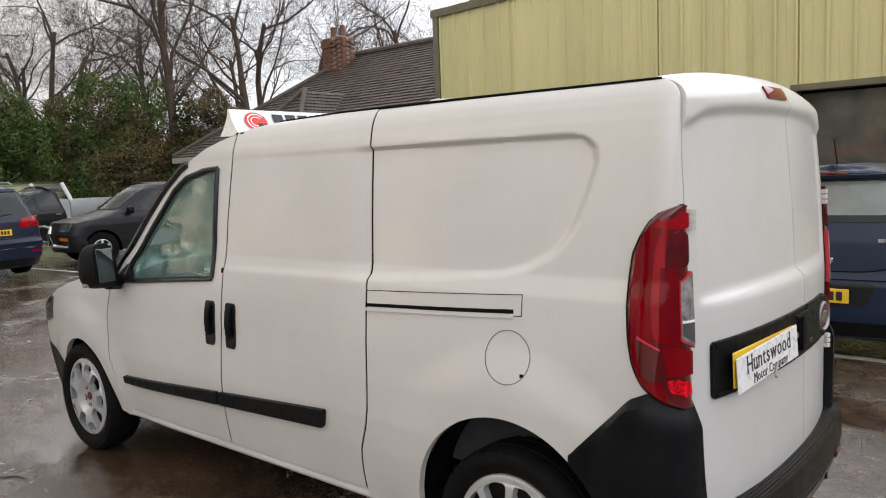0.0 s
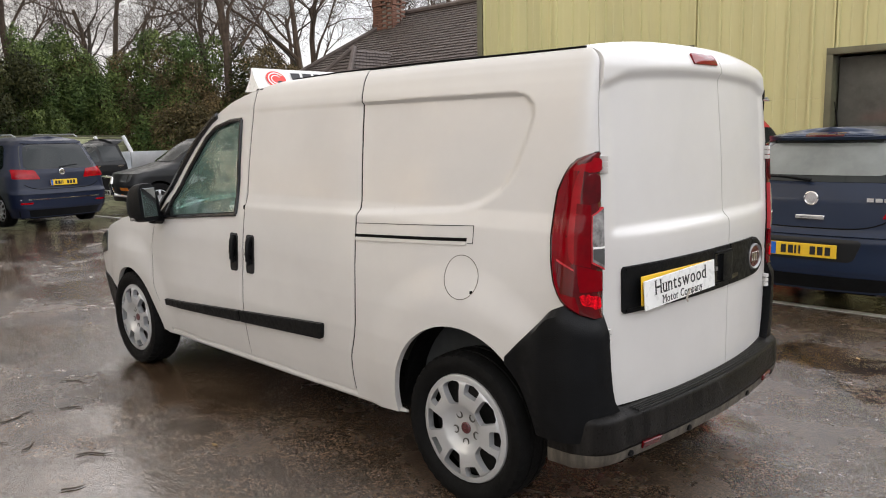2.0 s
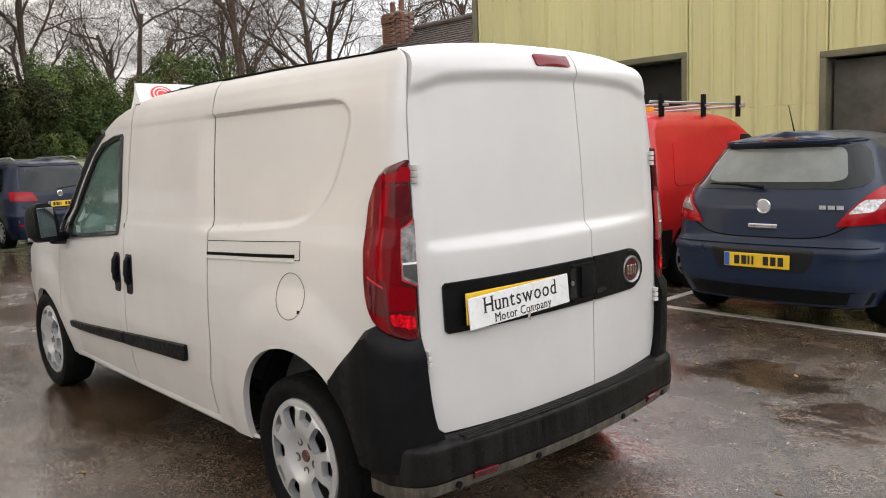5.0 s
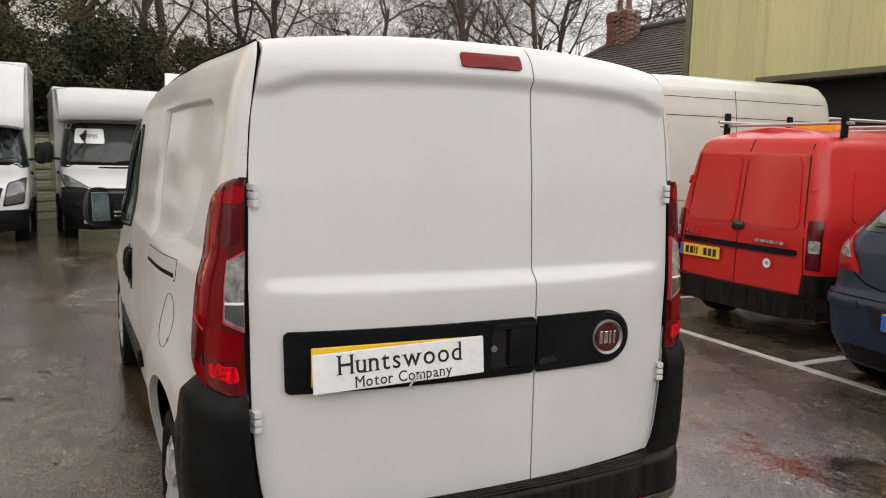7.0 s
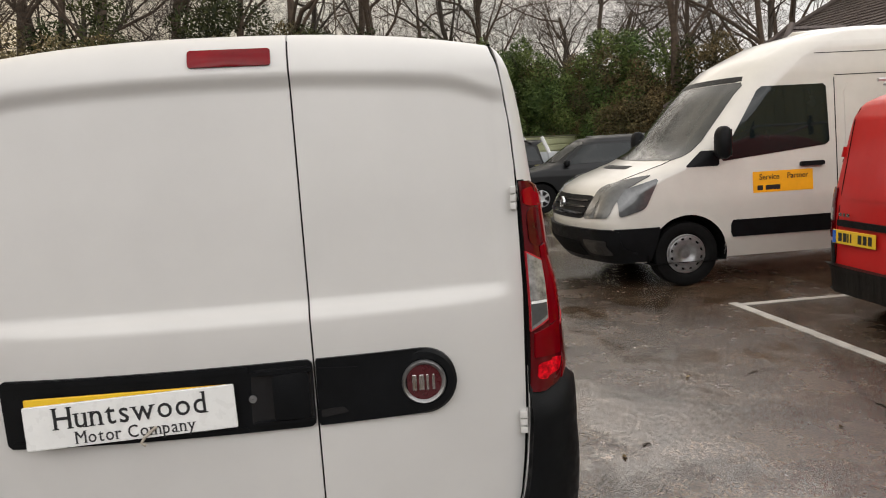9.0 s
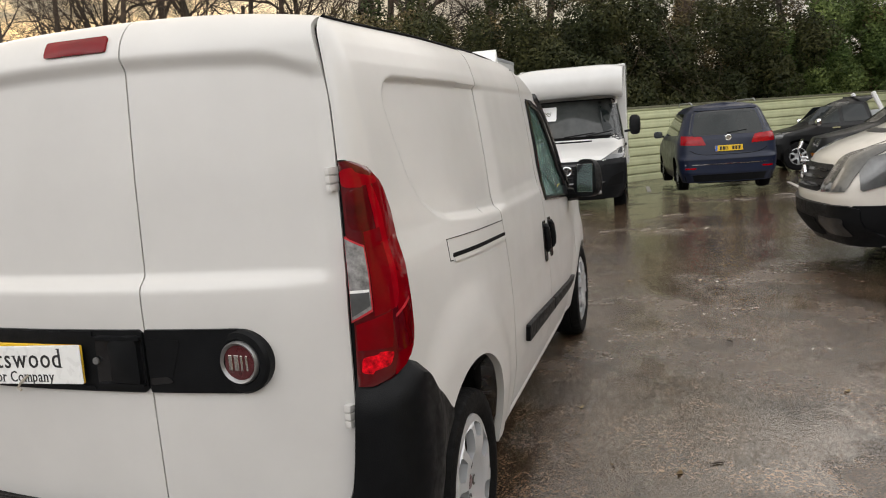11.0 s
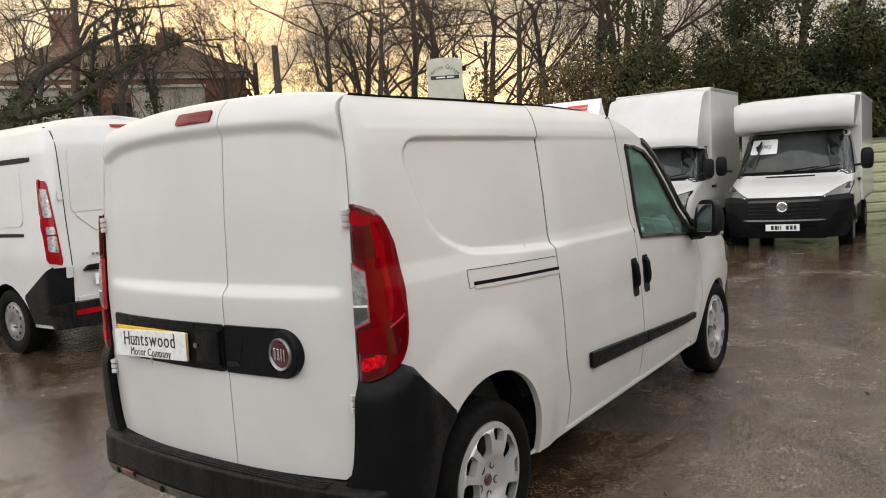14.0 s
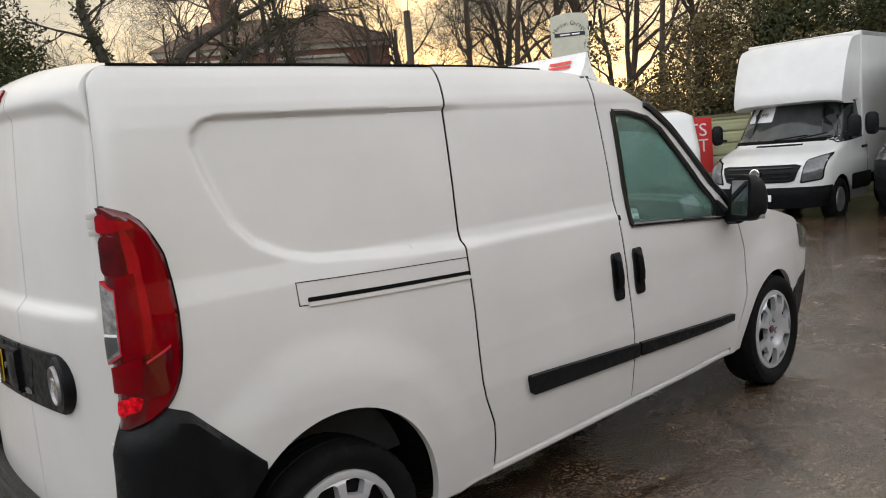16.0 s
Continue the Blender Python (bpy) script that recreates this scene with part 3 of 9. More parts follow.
def serif_lettering(text, size, mat, parent, m, squeeze=1.0, bold=0.0, thick=0.0008):
    """Built-in letters set one by one with small feet on their stems, centred at the pose m. Each letter is a part."""
    glyphs, x = [], 0.0
    for ch in text:
        if ch == " ":
            x += 0.30 * size
            continue
        cu = bpy.data.curves.new("letter", "FONT")
        cu.body, cu.size, cu.extrude, cu.offset, cu.resolution_u = ch, size, thick, bold * size, 3
        tmp = bpy.data.objects.new("letter", cu)
        scene.collection.objects.link(tmp)
        bpy.context.view_layer.update()
        me = bpy.data.meshes.new_from_object(tmp.evaluated_get(bpy.context.evaluated_depsgraph_get()))
        bpy.data.objects.remove(tmp); bpy.data.curves.remove(cu)
        xs, ys = [v.co.x for v in me.vertices], [v.co.y for v in me.vertices]
        a, b, lo, hi = min(xs), max(xs), min(ys), max(ys)
        bm = bmesh.new(); bm.from_mesh(me)
        w, h, k = 0.105 * size, 0.030 * size, 0.045 * size
        base = 0.0 if ch in "py" else lo
        for foot in FEET.get(ch, "").split():
            y0 = {"t": hi - h, "b": base, "d": lo}[foot[0]]
            side = foot[1]
            if side in "lr":
                c = a + k if side == "l" else b - k
                box_bm((c - w, y0, -thick), (c + w, y0 + h, thick), bm=bm)
            elif side == "h":
                box_bm((b - k - w, y0, -thick), (b, y0 + h, thick), bm=bm)
            else:
                c = (a + b) / 2 if ch == "m" else b - k
                box_bm((c - w, y0, -thick), (c + (w if ch == "m" else k), y0 + h, thick), bm=bm)
        bm.to_mesh(me); bm.free()
        me.materials.clear(); me.materials.append(mat)
        glyphs.append((me, x - a))
        x += b - a + 0.125 * size
    for me, at in glyphs:
        ob = hang("letter", me, parent)
        ob.matrix_local = m @ Matrix.Diagonal((squeeze, 1, 1, 1)) @ pose(at - x / 2 + 0.06 * size, -0.34 * size, 0)


def bars(widths, h, gap, mat, parent, m, name="print_bar", d=0.0012):
    """A row of plain bars in place of letters, centred at the pose m, along its x."""
    x = -(sum(widths) + gap * (len(widths) - 1)) / 2
    for w in widths:
        bm = box_bm((x, -h / 2, 0), (x + w, h / 2, d))
        ob = part(name, bm, mat, parent, smooth=False)
        ob.matrix_local = m
        x += w + gap
    return parent


def smooth(a, b, x):
    t = min(1, max(0, (x - a) / (b - a)))
    return t * t * (3 - 2 * t)


def lin(x, table):
    return float(np.interp(x, [p[0] for p in table], [p[1] for p in table]))


# ---------- ground ----------
def ground_z(x):
    return -0.020 * min(9.0, max(0.0, -11.0 - x))


def build_ground():
    xs = [-900, -300, -120, -60, -40, -30] + [-24 + 0.5 * i for i in range(61)] + [12, 20, 40, 120, 300, 900]
    ys = [-900, -300, -100, -50, -25] + [-14 + 1.0 * i for i in range(29)] + [20, 30, 60, 120, 300, 900]
    V = [(x, y, ground_z(x)) for x in xs for y in ys]
    n = len(ys)
    F = [(i * n + j, (i + 1) * n + j, (i + 1) * n + j + 1, i * n + j + 1) for i in range(len(xs) - 1) for j in range(n - 1)]
    g = hang("ground", mesh_of("ground", V, F, M["asphalt"]))
    tagged(g, "wet dark asphalt yard with puddles and damp patches", "ground", kind="structure")


build_ground()


def marking(x0, y0, x1, y1, w=0.085):
    a, b = Vector((x0, y0, 0)), Vector((x1, y1, 0))
    d = (b - a).normalized()
    nrm = Vector((-d.y, d.x, 0))
    n = max(2, int((b - a).length / 0.12))
    rng = random.Random(int(x0 * 97 + y0 * 31))
    fr, bk = [], []
    for i in range(n + 1):
        p = a.lerp(b, i / n)
        l, r = w / 2 + rng.uniform(-0.006, 0.004), w / 2 + rng.uniform(-0.006, 0.004)
        z = ground_z(p.x)
        fr.append([p + nrm * l + Vector((0, 0, z + 0.005)), p - nrm * r + Vector((0, 0, z + 0.005))])
        bk.append([p + nrm * l + Vector((0, 0, z - 0.004)), p - nrm * r + Vector((0, 0, z - 0.004))])
    V, F = grid_solid(fr, bk)
    ob = hang("road_marking", mesh_of("road_marking", V, F, M["linepaint"]))
    tagged(ob, "worn white painted parking bay line on asphalt", "road marking", "bay lines", "structure")


marking(-5.42, 6.64, 4.2, 6.64)
for x in (-5.33, -2.87, -0.42, 2.0):
    marking(x, 6.69, x, 11.4)
marking(-17.3, 6.72, -12.6, 6.72)
marking(-17.9, 3.75, -16.3, 3.85)

# ---------- vehicles other than the near van ----------


def wheel(parent, x, y, side, r, width, rim_r, style="alloy", spokes=5):
    """side +1: the outer face looks along +y. Hub disc with a tyre and a rim as its parts."""
    hubV, hubF = lathe([(0.001, 0.01), (rim_r * 0.96, 0.01), (rim_r * 0.96, -0.06), (0.001, -0.06)], 28)
    key = ("wheel", r, width, rim_r, style, spokes)
    if key not in WHEELS:
        tw = width / 2
        prof = [(rim_r * 0.97, -tw * 0.72), (rim_r * 1.03, -tw * 0.86), (r * 0.86, -tw * 1.0), (r * 0.965, -tw * 0.93), (r * 0.99, -tw * 0.78)]
        for g in (-0.33, 0.33):
            prof += [(r, tw * (g - 0.07)), (r * 0.985, tw * (g - 0.05)), (r * 0.985, tw * (g + 0.05)), (r, tw * (g + 0.07))]
        prof += [(r * 0.99, tw * 0.78), (r * 0.965, tw * 0.93), (r * 0.90, tw * 0.985), (r * 0.86, tw * 1.0), (rim_r * 1.12, tw * 0.97), (rim_r * 1.03, tw * 0.86), (rim_r * 0.97, tw * 0.72)]
        TV, TF = lathe(prof, 120 if style == "trim" else 56)
        if style == "trim":
            # cross cuts through the shoulders of the tread
            for k, v in enumerate(TV):
                ring, spot = divmod(k, len(prof))
                if prof[spot][0] > r * 0.963 and ring % 3 == 0 and abs(prof[spot][1]) > tw * 0.5:
                    TV[k] = (v[0] * 0.982, v[1], v[2] * 0.982)
        tyre = mesh_of("tyre", TV, TF, M["rubber"], sharp=30)
        # rim face: polar sheet with openings
        rings = [0.0, 0.15, 0.22, 0.30, 0.40, 0.455, 0.47, 0.49, 0.53, 0.60, 0.66, 0.675, 0.70, 0.76, 0.81, 0.84, 0.86, 0.872, 0.91, 0.97, 1.0]
        hgt = [(0, 0.004), (0.22, 0.004), (0.30, 0.008), (0.36, 0.022), (0.43, 0.034), (0.54, 0.040), (0.70, 0.039), (0.85, 0.032), (0.88, 0.022), (0.91, 0.026), (0.97, 0.020), (1.0, 0.004)]
        big = lambda q: (0.194 + 0.06 * (q - 0.455)) * max(0.0, 1 - abs((q - 0.6635) / 0.2085) ** 7) ** 0.33
        small = lambda q: 0.158 * max(0.0, 1 - abs((q - 0.766) / 0.106) ** 9) ** 0.33
        steps = ((0.0, 0.05, 2), (0.05, 0.45, 10), (0.45, 0.625, 3), (0.625, 0.875, 8), (0.875, 1.0, 2))
        per = sum(n_ for _, _, n_ in steps)
        seg = per * spokes if style == "trim" else 160

        def angle(i, q):
            if style != "trim":
                return 2 * math.pi * i / seg
            k, r_ = divmod(i, per)
            wb, ws = max(0.02, big(q)), max(0.02, small(q))
            ends = (0.0, 0.25 - wb, 0.25 + wb, 0.75 - ws, 0.75 + ws, 1.0)
            for m_, (_, _, n_) in enumerate(steps):
                if r_ <= n_:
                    return 2 * math.pi * (k + ends[m_] + (ends[m_ + 1] - ends[m_]) * r_ / n_) / spokes
                r_ -= n_
        front, back = [], []
        for q in rings:
            fr, bk = [], []
            for i in range(seg + 1):
                a = angle(i, q)
                rr = max(0.002, q * rim_r)
                fr.append(Vector((rr * math.sin(a), tw * 0.62 + lin(q, hgt), rr * math.cos(a))))
                bk.append(Vector((rr * math.sin(a), tw * 0.62 + lin(q, hgt) - (0.030 if style == "trim" else 0.014), rr * math.cos(a))))
            front.append(fr); back.append(bk)

        def hole(k, i):
            qa, qb = rings[k], rings[k + 1]
            ph = (i + 0.5) / seg * spokes % 1.0
            if style == "trim":
                r_ = i % per
                if 2 <= r_ < 12: return 0.454 < qa and qb < 0.873
                if 15 <= r_ < 23: return 0.659 < qa and qb < 0.873
                return False
            if style == "steel":
                return 0.70 <= qa < 0.80 and 0.3 < ph < 0.7
            return 0.40 <= qa < 0.90 and abs(ph - 0.5) < 0.20 + 0.2 * qa
        RV, RF = grid_solid(front, back, hole)
        rim = mesh_of("rim", RV, RF, M["steel"] if style == "steel" else M["silver"], sharp=40)
        WHEELS[key] = (mesh_of("hub", hubV, hubF, M["hub"]), tyre, rim)
    hub, tyre, rim = WHEELS[key]
    w = hang("wheel", hub, parent)
    w.matrix_local = pose(x, y, r, 0, 0, 0 if side > 0 else 180)
    hang("tyre", tyre, w)
    if style == "trim":
        if "cap" not in WHEELS:
            WHEELS["cap"] = mesh_of("centre_cap", *lathe([(0.025, 0.0), (0.025, 0.005), (0.022, 0.008), (0.001, 0.009)], 28), M["badge"])
        cp = hang("centre_cap", WHEELS["cap"], w, "dark red centre cap"); cp.matrix_local = pose(0, width / 2 * 0.62 + 0.003, 0)
        if "nut" not in WHEELS:
            WHEELS["nut"] = mesh_of("wheel_nut", *lathe([(0.018, 0.0), (0.018, 0.004), (0.013, 0.005), (0.011, -0.001), (0.001, -0.001)], 14), M["nut"])
        for k in range(5):
            a = math.radians(36 + 72 * k)
            nt = hang("wheel_nut", WHEELS["nut"], w, "dark wheel nut recess"); nt.matrix_local = pose(0.062 * math.sin(a), width / 2 * 0.62 + 0.0035, 0.062 * math.cos(a))
    hang("rim", rim, w, {"trim": "silver plastic wheel trim", "steel": "worn grey steel rim"}.get(style, "silver alloy rim"))
    return w


WHEELS = {}


class Body:
    """A body stacked from level outlines. x runs from the rear end forward, y to the left."""

    def __init__(s, half, rear, front, zlow, ztop, axles, wheel_r, arch, corner=(0.28, 0.22, 0.40, 0.30), crown=(0.05, 0.12), roof_crown=0.04):
        s.half, s.rear, s.front, s.zlow, s.ztop = half, rear, front, zlow, ztop
        s.axles, s.wheel_r, s.arch, s.corner, s.crown, s.roof_crown = axles, wheel_r, arch, corner, crown, roof_crown

    def hw(s, z): return lin(z, s.half)
    def fr(s, z): return lin(z, s.rear)
    def ff(s, z): return lin(z, s.front)

    def corners(s, z):
        ar, br, af, bf = s.corner
        return ar, br, af, bf

    def side(s, sign):
        def f(x, z):
            h, r0, f0 = s.hw(z), s.fr(z) + s.crown[0], s.ff(z) - s.crown[1]
            ar, br, af, bf = s.corners(z)
            y = h
            if x < r0 + ar:
                q = min(1, (r0 + ar - x) / ar); y = h - br + br * math.sqrt(max(0, 1 - q * q))
            elif x > f0 - af:
                q = min(1, (x - f0 + af) / af); y = h - bf + bf * math.sqrt(max(0, 1 - q * q))
            return Vector((x, sign * y, z))
        return f

    def end(s, y, z, back):
        h = s.hw(z)
        ar, br, af, bf = s.corners(z)
        a, b, c = (ar, br, s.crown[0]) if back else (af, bf, s.crown[1])
        d = c * min(1, abs(y) / (h - b)) ** 2
        if abs(y) > h - b:
            q = min(1, (abs(y) - h + b) / b); d += a * (1 - math.sqrt(max(0, 1 - q * q)))
        return Vector((s.fr(z) + d, y, z)) if back else Vector((s.ff(z) - d, y, z))

    def back(s): return lambda y, z: s.end(y, z, True)
    def nose(s): return lambda y, z: s.end(y, z, False)

    def build(s, parent, mat, label=""):
        zs = set(np.linspace(s.zlow, s.ztop, 30).tolist())
        for k in range(9):
            zs.add(s.wheel_r + s.arch * math.sin(k / 8 * math.pi / 2))
        for t in (s.half, s.rear, s.front):
            zs |= {p[0] for p in t if s.zlow < p[0] < s.ztop}
        zs = sorted(z for z in zs if s.zlow <= z <= s.ztop)
        zs = [z for i, z in enumerate(zs) if i == 0 or z - zs[i - 1] > 0.004]
        rows = []
        for z in zs:
            h = s.hw(z)
            ar, br, af, bf = s.corners(z)
            pts = [s.end((h - br) * i / 6, z, True) for i in range(6)]
            for i in range(7):
                t = i / 6 * math.pi / 2
                pts.append(Vector((s.fr(z) + s.crown[0] + ar * (1 - math.cos(t)), h - br + br * math.sin(t), z)))
            xr, xf = s.fr(z) + s.crown[0] + ar, s.ff(z) - s.crown[1] - af
            marks = [xr]
            dz = z - s.wheel_r
            for ax in s.axles:
                wv = math.sqrt(max(0.0004, s.arch ** 2 - dz * dz)) if dz > 0 else s.arch
                marks += [min(max(ax - wv, marks[-1] + 0.004), xf - 0.02), min(max(ax + wv, marks[-1] + 0.008), xf - 0.01)]
            marks.append(xf)
            for k in range(len(marks) - 1):
                for i in range(1, 7):
                    pts.append(Vector((marks[k] + (marks[k + 1] - marks[k]) * i / 6, h, z)))
            for i in range(1, 7):
                t = i / 6 * math.pi / 2
                pts.append(Vector((s.ff(z) - s.crown[1] - af * (1 - math.sin(t)), h - bf + bf * math.cos(t), z)))
            pts += [s.end((h - bf) * (1 - i / 6), z, False) for i in range(1, 7)]
            rows.append(pts)
        n = len(rows[0])
        V, F = [], []
        for pts in rows:
            V += pts
        o = len(V)
        for pts in rows:
            V += [Vector((p.x, -p.y, p.z)) for p in pts]
        first = 12
        for i in range(len(rows) - 1):
            zc = (zs[i] + zs[i + 1]) / 2
            for j in range(n - 1):
                k = (j - first) // 6
                if k % 2 == 1 and 0 <= k < 2 * len(s.axles) + 1 and zc < s.wheel_r + s.arch:
                    continue
                a, b = i * n + j, i * n + j + 1
                F += [(a, b, b + n, a + n), (o + b, o + a, o + a + n, o + b + n)]
        top = (len(rows) - 1) * n
        # crowned lid, lofted to the middle on both sides
        edge = rows[-1]
        for base, sg in ((top, 1), (o + top, -1)):
            last = base
            for f in (0.85, 0.65, 0.45, 0.22, 0.0):
                at = len(V)
                V += [Vector((p.x, sg * p.y * f, p.z + s.roof_crown * (1 - f * f))) for p in edge]
                for j in range(n - 1):
                    quad = (last + j, last + j + 1, at + j + 1, at + j)
                    F.append(quad if sg > 0 else quad[::-1])
                last = at
        bm = bmesh.new()
        vs = [bm.verts.new(v) for v in V]
        for f in F:
            try:
                bm.faces.new([vs[i] for i in f])
            except ValueError:
                pass
        bmesh.ops.remove_doubles(bm, verts=bm.verts, dist=0.0008)
        bmesh.ops.dissolve_degenerate(bm, edges=bm.edges, dist=0.0005)
        ob = part("body", bm, mat, parent, label, sharp=42)
        # dark underside with wheel housings
        x0, x1 = s.fr(s.zlow) + 0.12, s.ff(s.zlow) - 0.16
        h = s.hw(s.zlow)
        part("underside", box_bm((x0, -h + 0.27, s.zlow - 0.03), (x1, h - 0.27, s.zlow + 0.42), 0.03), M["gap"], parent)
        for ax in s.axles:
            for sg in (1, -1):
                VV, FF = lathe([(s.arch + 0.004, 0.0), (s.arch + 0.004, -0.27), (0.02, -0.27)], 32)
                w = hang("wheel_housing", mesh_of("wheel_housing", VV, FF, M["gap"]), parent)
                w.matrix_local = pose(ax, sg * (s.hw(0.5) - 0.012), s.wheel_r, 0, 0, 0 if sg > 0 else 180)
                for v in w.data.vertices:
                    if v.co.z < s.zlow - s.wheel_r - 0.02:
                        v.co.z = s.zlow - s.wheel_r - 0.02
        return ob


def out_side(p): return Vector((0, p.y, 0))
def out_back(p): return Vector((-1, 0, 0))
def out_nose(p): return Vector((1, 0, 0))


def put(veh, body, name, face, corners, mat, off=0.006, depth=0.02, r=(0.15, 0.2), n=(8, 10), label="", dome=0.0, both=True):
    """Lays a slab on one face of a body: 'side' lays it on both flanks."""
    if face == "side":
        obs = [patch(name, body.side(sg), corners, M[mat], veh, off, depth, r, n, label, out_side, dome) for sg in ((1, -1) if both is True else (both,))]
        return obs[0]
    surf, o = (body.back(), out_back) if face == "back" else (body.nose(), out_nose)
    return patch(name, surf, corners, M[mat], veh, off, depth, r, n, label, o, dome)


def number_plate(veh, x, y, z, front=False, w=0.52, h=0.11, yellow=True, lean=0):
    """A plate whose characters are plain bars."""
    bm = box_bm((-w / 2, -h / 2, 0), (w / 2, h / 2, 0.008), 0.003, 1)
    p = part("number_plate", bm, M["plate_y" if yellow else "plate_w"], veh, "yellow number plate" if yellow else "white number plate")
    p.matrix_local = pose(x, y, z, 90, lean, 90 if front else -90)
    part("country_band", box_bm((-w / 2 + 0.004, -h / 2 + 0.004, 0.0082), (-w / 2 + 0.044, h / 2 - 0.004, 0.0094)), M["plateblue"], p, "blue band", smooth=False) if yellow else None
    bars([0.042, 0.042], h * 0.62, 0.016, M["ink"], p, pose(-0.125, 0, 0.009))
    bars([0.016, 0.016], h * 0.62, 0.016, M["ink"], p, pose(-0.042, 0, 0.009))
    bars([0.042, 0.042, 0.042], h * 0.62, 0.016, M["ink"], p, pose(0.135, 0, 0.009))
    return p


def mirrors(veh, x, y, z, w=0.20, h=0.16, mat="plastic", arm=0.10):
    for sg in (1, -1):
        bm = bmesh.new()
        bmesh.ops.create_uvsphere(bm, u_segments=16, v_segments=10, radius=0.5, matrix=Matrix.Diagonal((0.16, w, h, 1)))
        for v in bm.verts:
            v.co.x = max(v.co.x, -0.045)
            v.co.y = math.copysign(abs(v.co.y / (w / 2)) ** 0.6 * w / 2, v.co.y)
            v.co.z = math.copysign(abs(v.co.z / (h / 2)) ** 0.6 * h / 2, v.co.z)
        ob = part("door_mirror", bm, M[mat], veh)
        ob.matrix_local = pose(x, sg * (y + arm), z)
        g = part("mirror_glass", box_bm((-0.050, -w * 0.42, -h * 0.40), (-0.044, w * 0.42, h * 0.40), 0.002, 1), M["mirror"], ob)
        tube_part("arm", [(0.02, -sg * 0.02, -h * 0.25), (0.02, -sg * (arm + 0.03), -h * 0.3)], 0.022, M["plastic"], ob)


def place(x, y, heading):
    """The pose of a vehicle whose rear end stands at x, y and that points along the heading in degrees."""
    return pose(x, y, ground_z(x), 0, 0, heading)


def hatchback():
    v = thing("hatchback_car", place(-1.73, 6.36, 90), "dark navy blue small hatchback parked nose to the building", "car")
    b = Body(half=[(0.2, 0.76), (0.35, 0.83), (0.6, 0.868), (0.85, 0.855), (0.95, 0.83), (1.1, 0.76), (1.38, 0.63), (1.46, 0.55), (1.49, 0.46)],
             rear=[(0.2, 0.06), (0.38, 0.0), (0.62, 0.0), (0.70, 0.05), (0.95, 0.08), (1.08, 0.13), (1.40, 0.36), (1.46, 0.30), (1.49, 0.45)],
             front=[(0.2, 3.92), (0.5, 4.0), (0.75, 3.93), (0.90, 3.5), (0.98, 3.1), (1.25, 2.65), (1.44, 2.1), (1.49, 1.8)],
             zlow=0.2, ztop=1.49, axles=(0.68, 3.17), wheel_r=0.305, arch=0.345, corner=(0.34, 0.28, 0.5, 0.3), crown=(0.05, 0.2))
    b.build(v, M["navy"])
    put(v, b, "rear_window", "back", [(-0.72, 1.085), (0.72, 1.085), (0.58, 1.425), (-0.58, 1.425)], "screen", off=0.004, r=(0.20, 0.55), n=(14, 20))
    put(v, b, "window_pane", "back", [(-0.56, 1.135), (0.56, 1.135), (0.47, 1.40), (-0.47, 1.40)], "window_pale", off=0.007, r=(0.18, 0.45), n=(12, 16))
    put(v, b, "high_brake_lamp", "back", [(-0.15, 1.452), (0.15, 1.452), (0.15, 1.476), (-0.15, 1.476)], "redlens_dark", off=0.008)
    put(v, b, "spoiler", "back", [(-0.58, 1.432), (0.58, 1.432), (0.52, 1.456), (-0.52, 1.456)], "navy", off=0.016, depth=0.03, r=(0.1, 0.5), n=(6, 20))
    tube_part("tailgate_gap", [b.end(y, 0.715 + 0.22 * abs(y / 0.70) ** 5, True) + Vector((0.002, 0, 0)) for y in np.linspace(-0.70, 0.70, 25)], 0.006, M["gap"], v, 6)
    put(v, b, "bumper_crease", "back", [(-0.80, 0.655), (0.80, 0.655), (0.80, 0.672), (-0.80, 0.672)], "navy", off=0.014, depth=0.01, r=(0.05, 0.5), n=(4, 24))
    put(v, b, "bumper_skirt", "back", [(-0.72, 0.22), (0.72, 0.22), (0.78, 0.33), (-0.78, 0.33)], "plastic", off=0.006)
    put(v, b, "plate_recess", "back", [(-0.35, 0.455), (0.35, 0.455), (0.42, 0.635), (-0.42, 0.635)], "greypaint", off=0.003, r=(0.1, 0.4))
    for sg in (1, -1):
        put(v, b, "bumper_pad", "back", [(sg * 0.47, 0.575), (sg * 0.84, 0.585), (sg * 0.84, 0.645), (sg * 0.50, 0.635)], "navy", off=0.016, depth=0.012, r=(0.12, 0.5), n=(6, 14))
    for sg in (1, -1):
        put(v, b, "tail_lamp", "back", [(sg * 0.51, 0.805), (sg * 0.85, 0.84), (sg * 0.84, 1.08), (sg * 0.76, 1.12)], "redlens", off=0.016, r=(0.12, 0.4), dome=0.012)
        put(v, b, "reversing_lamp", "back", [(sg * 0.60, 0.900), (sg * 0.74, 0.915), (sg * 0.78, 0.995), (sg * 0.68, 0.995)], "clearlens", off=0.028, r=(0.2, 0.4))
        tube_part("wheel_arch_lip", [(0.68 + 0.345 * math.cos(a), sg * (b.hw(0.45) + 0.004), 0.305 + 0.345 * math.sin(a)) for a in np.linspace(0.05, 3.09, 20)], 0.012, M["navy"], v)
    bm = box_bm((-0.012, -0.115, -0.02), (0.02, 0.115, 0.02), 0.012, 3)
    o = part("tailgate_handle", bm, M["chrome"], v, "chrome tailgate handle"); o.matrix_local = pose(0.055, 0, 0.80)
    VV, FF = lathe([(0.058, 0), (0.058, 0.014), (0.050, 0.018), (0.047, 0.010), (0.001, 0.010)], 32)
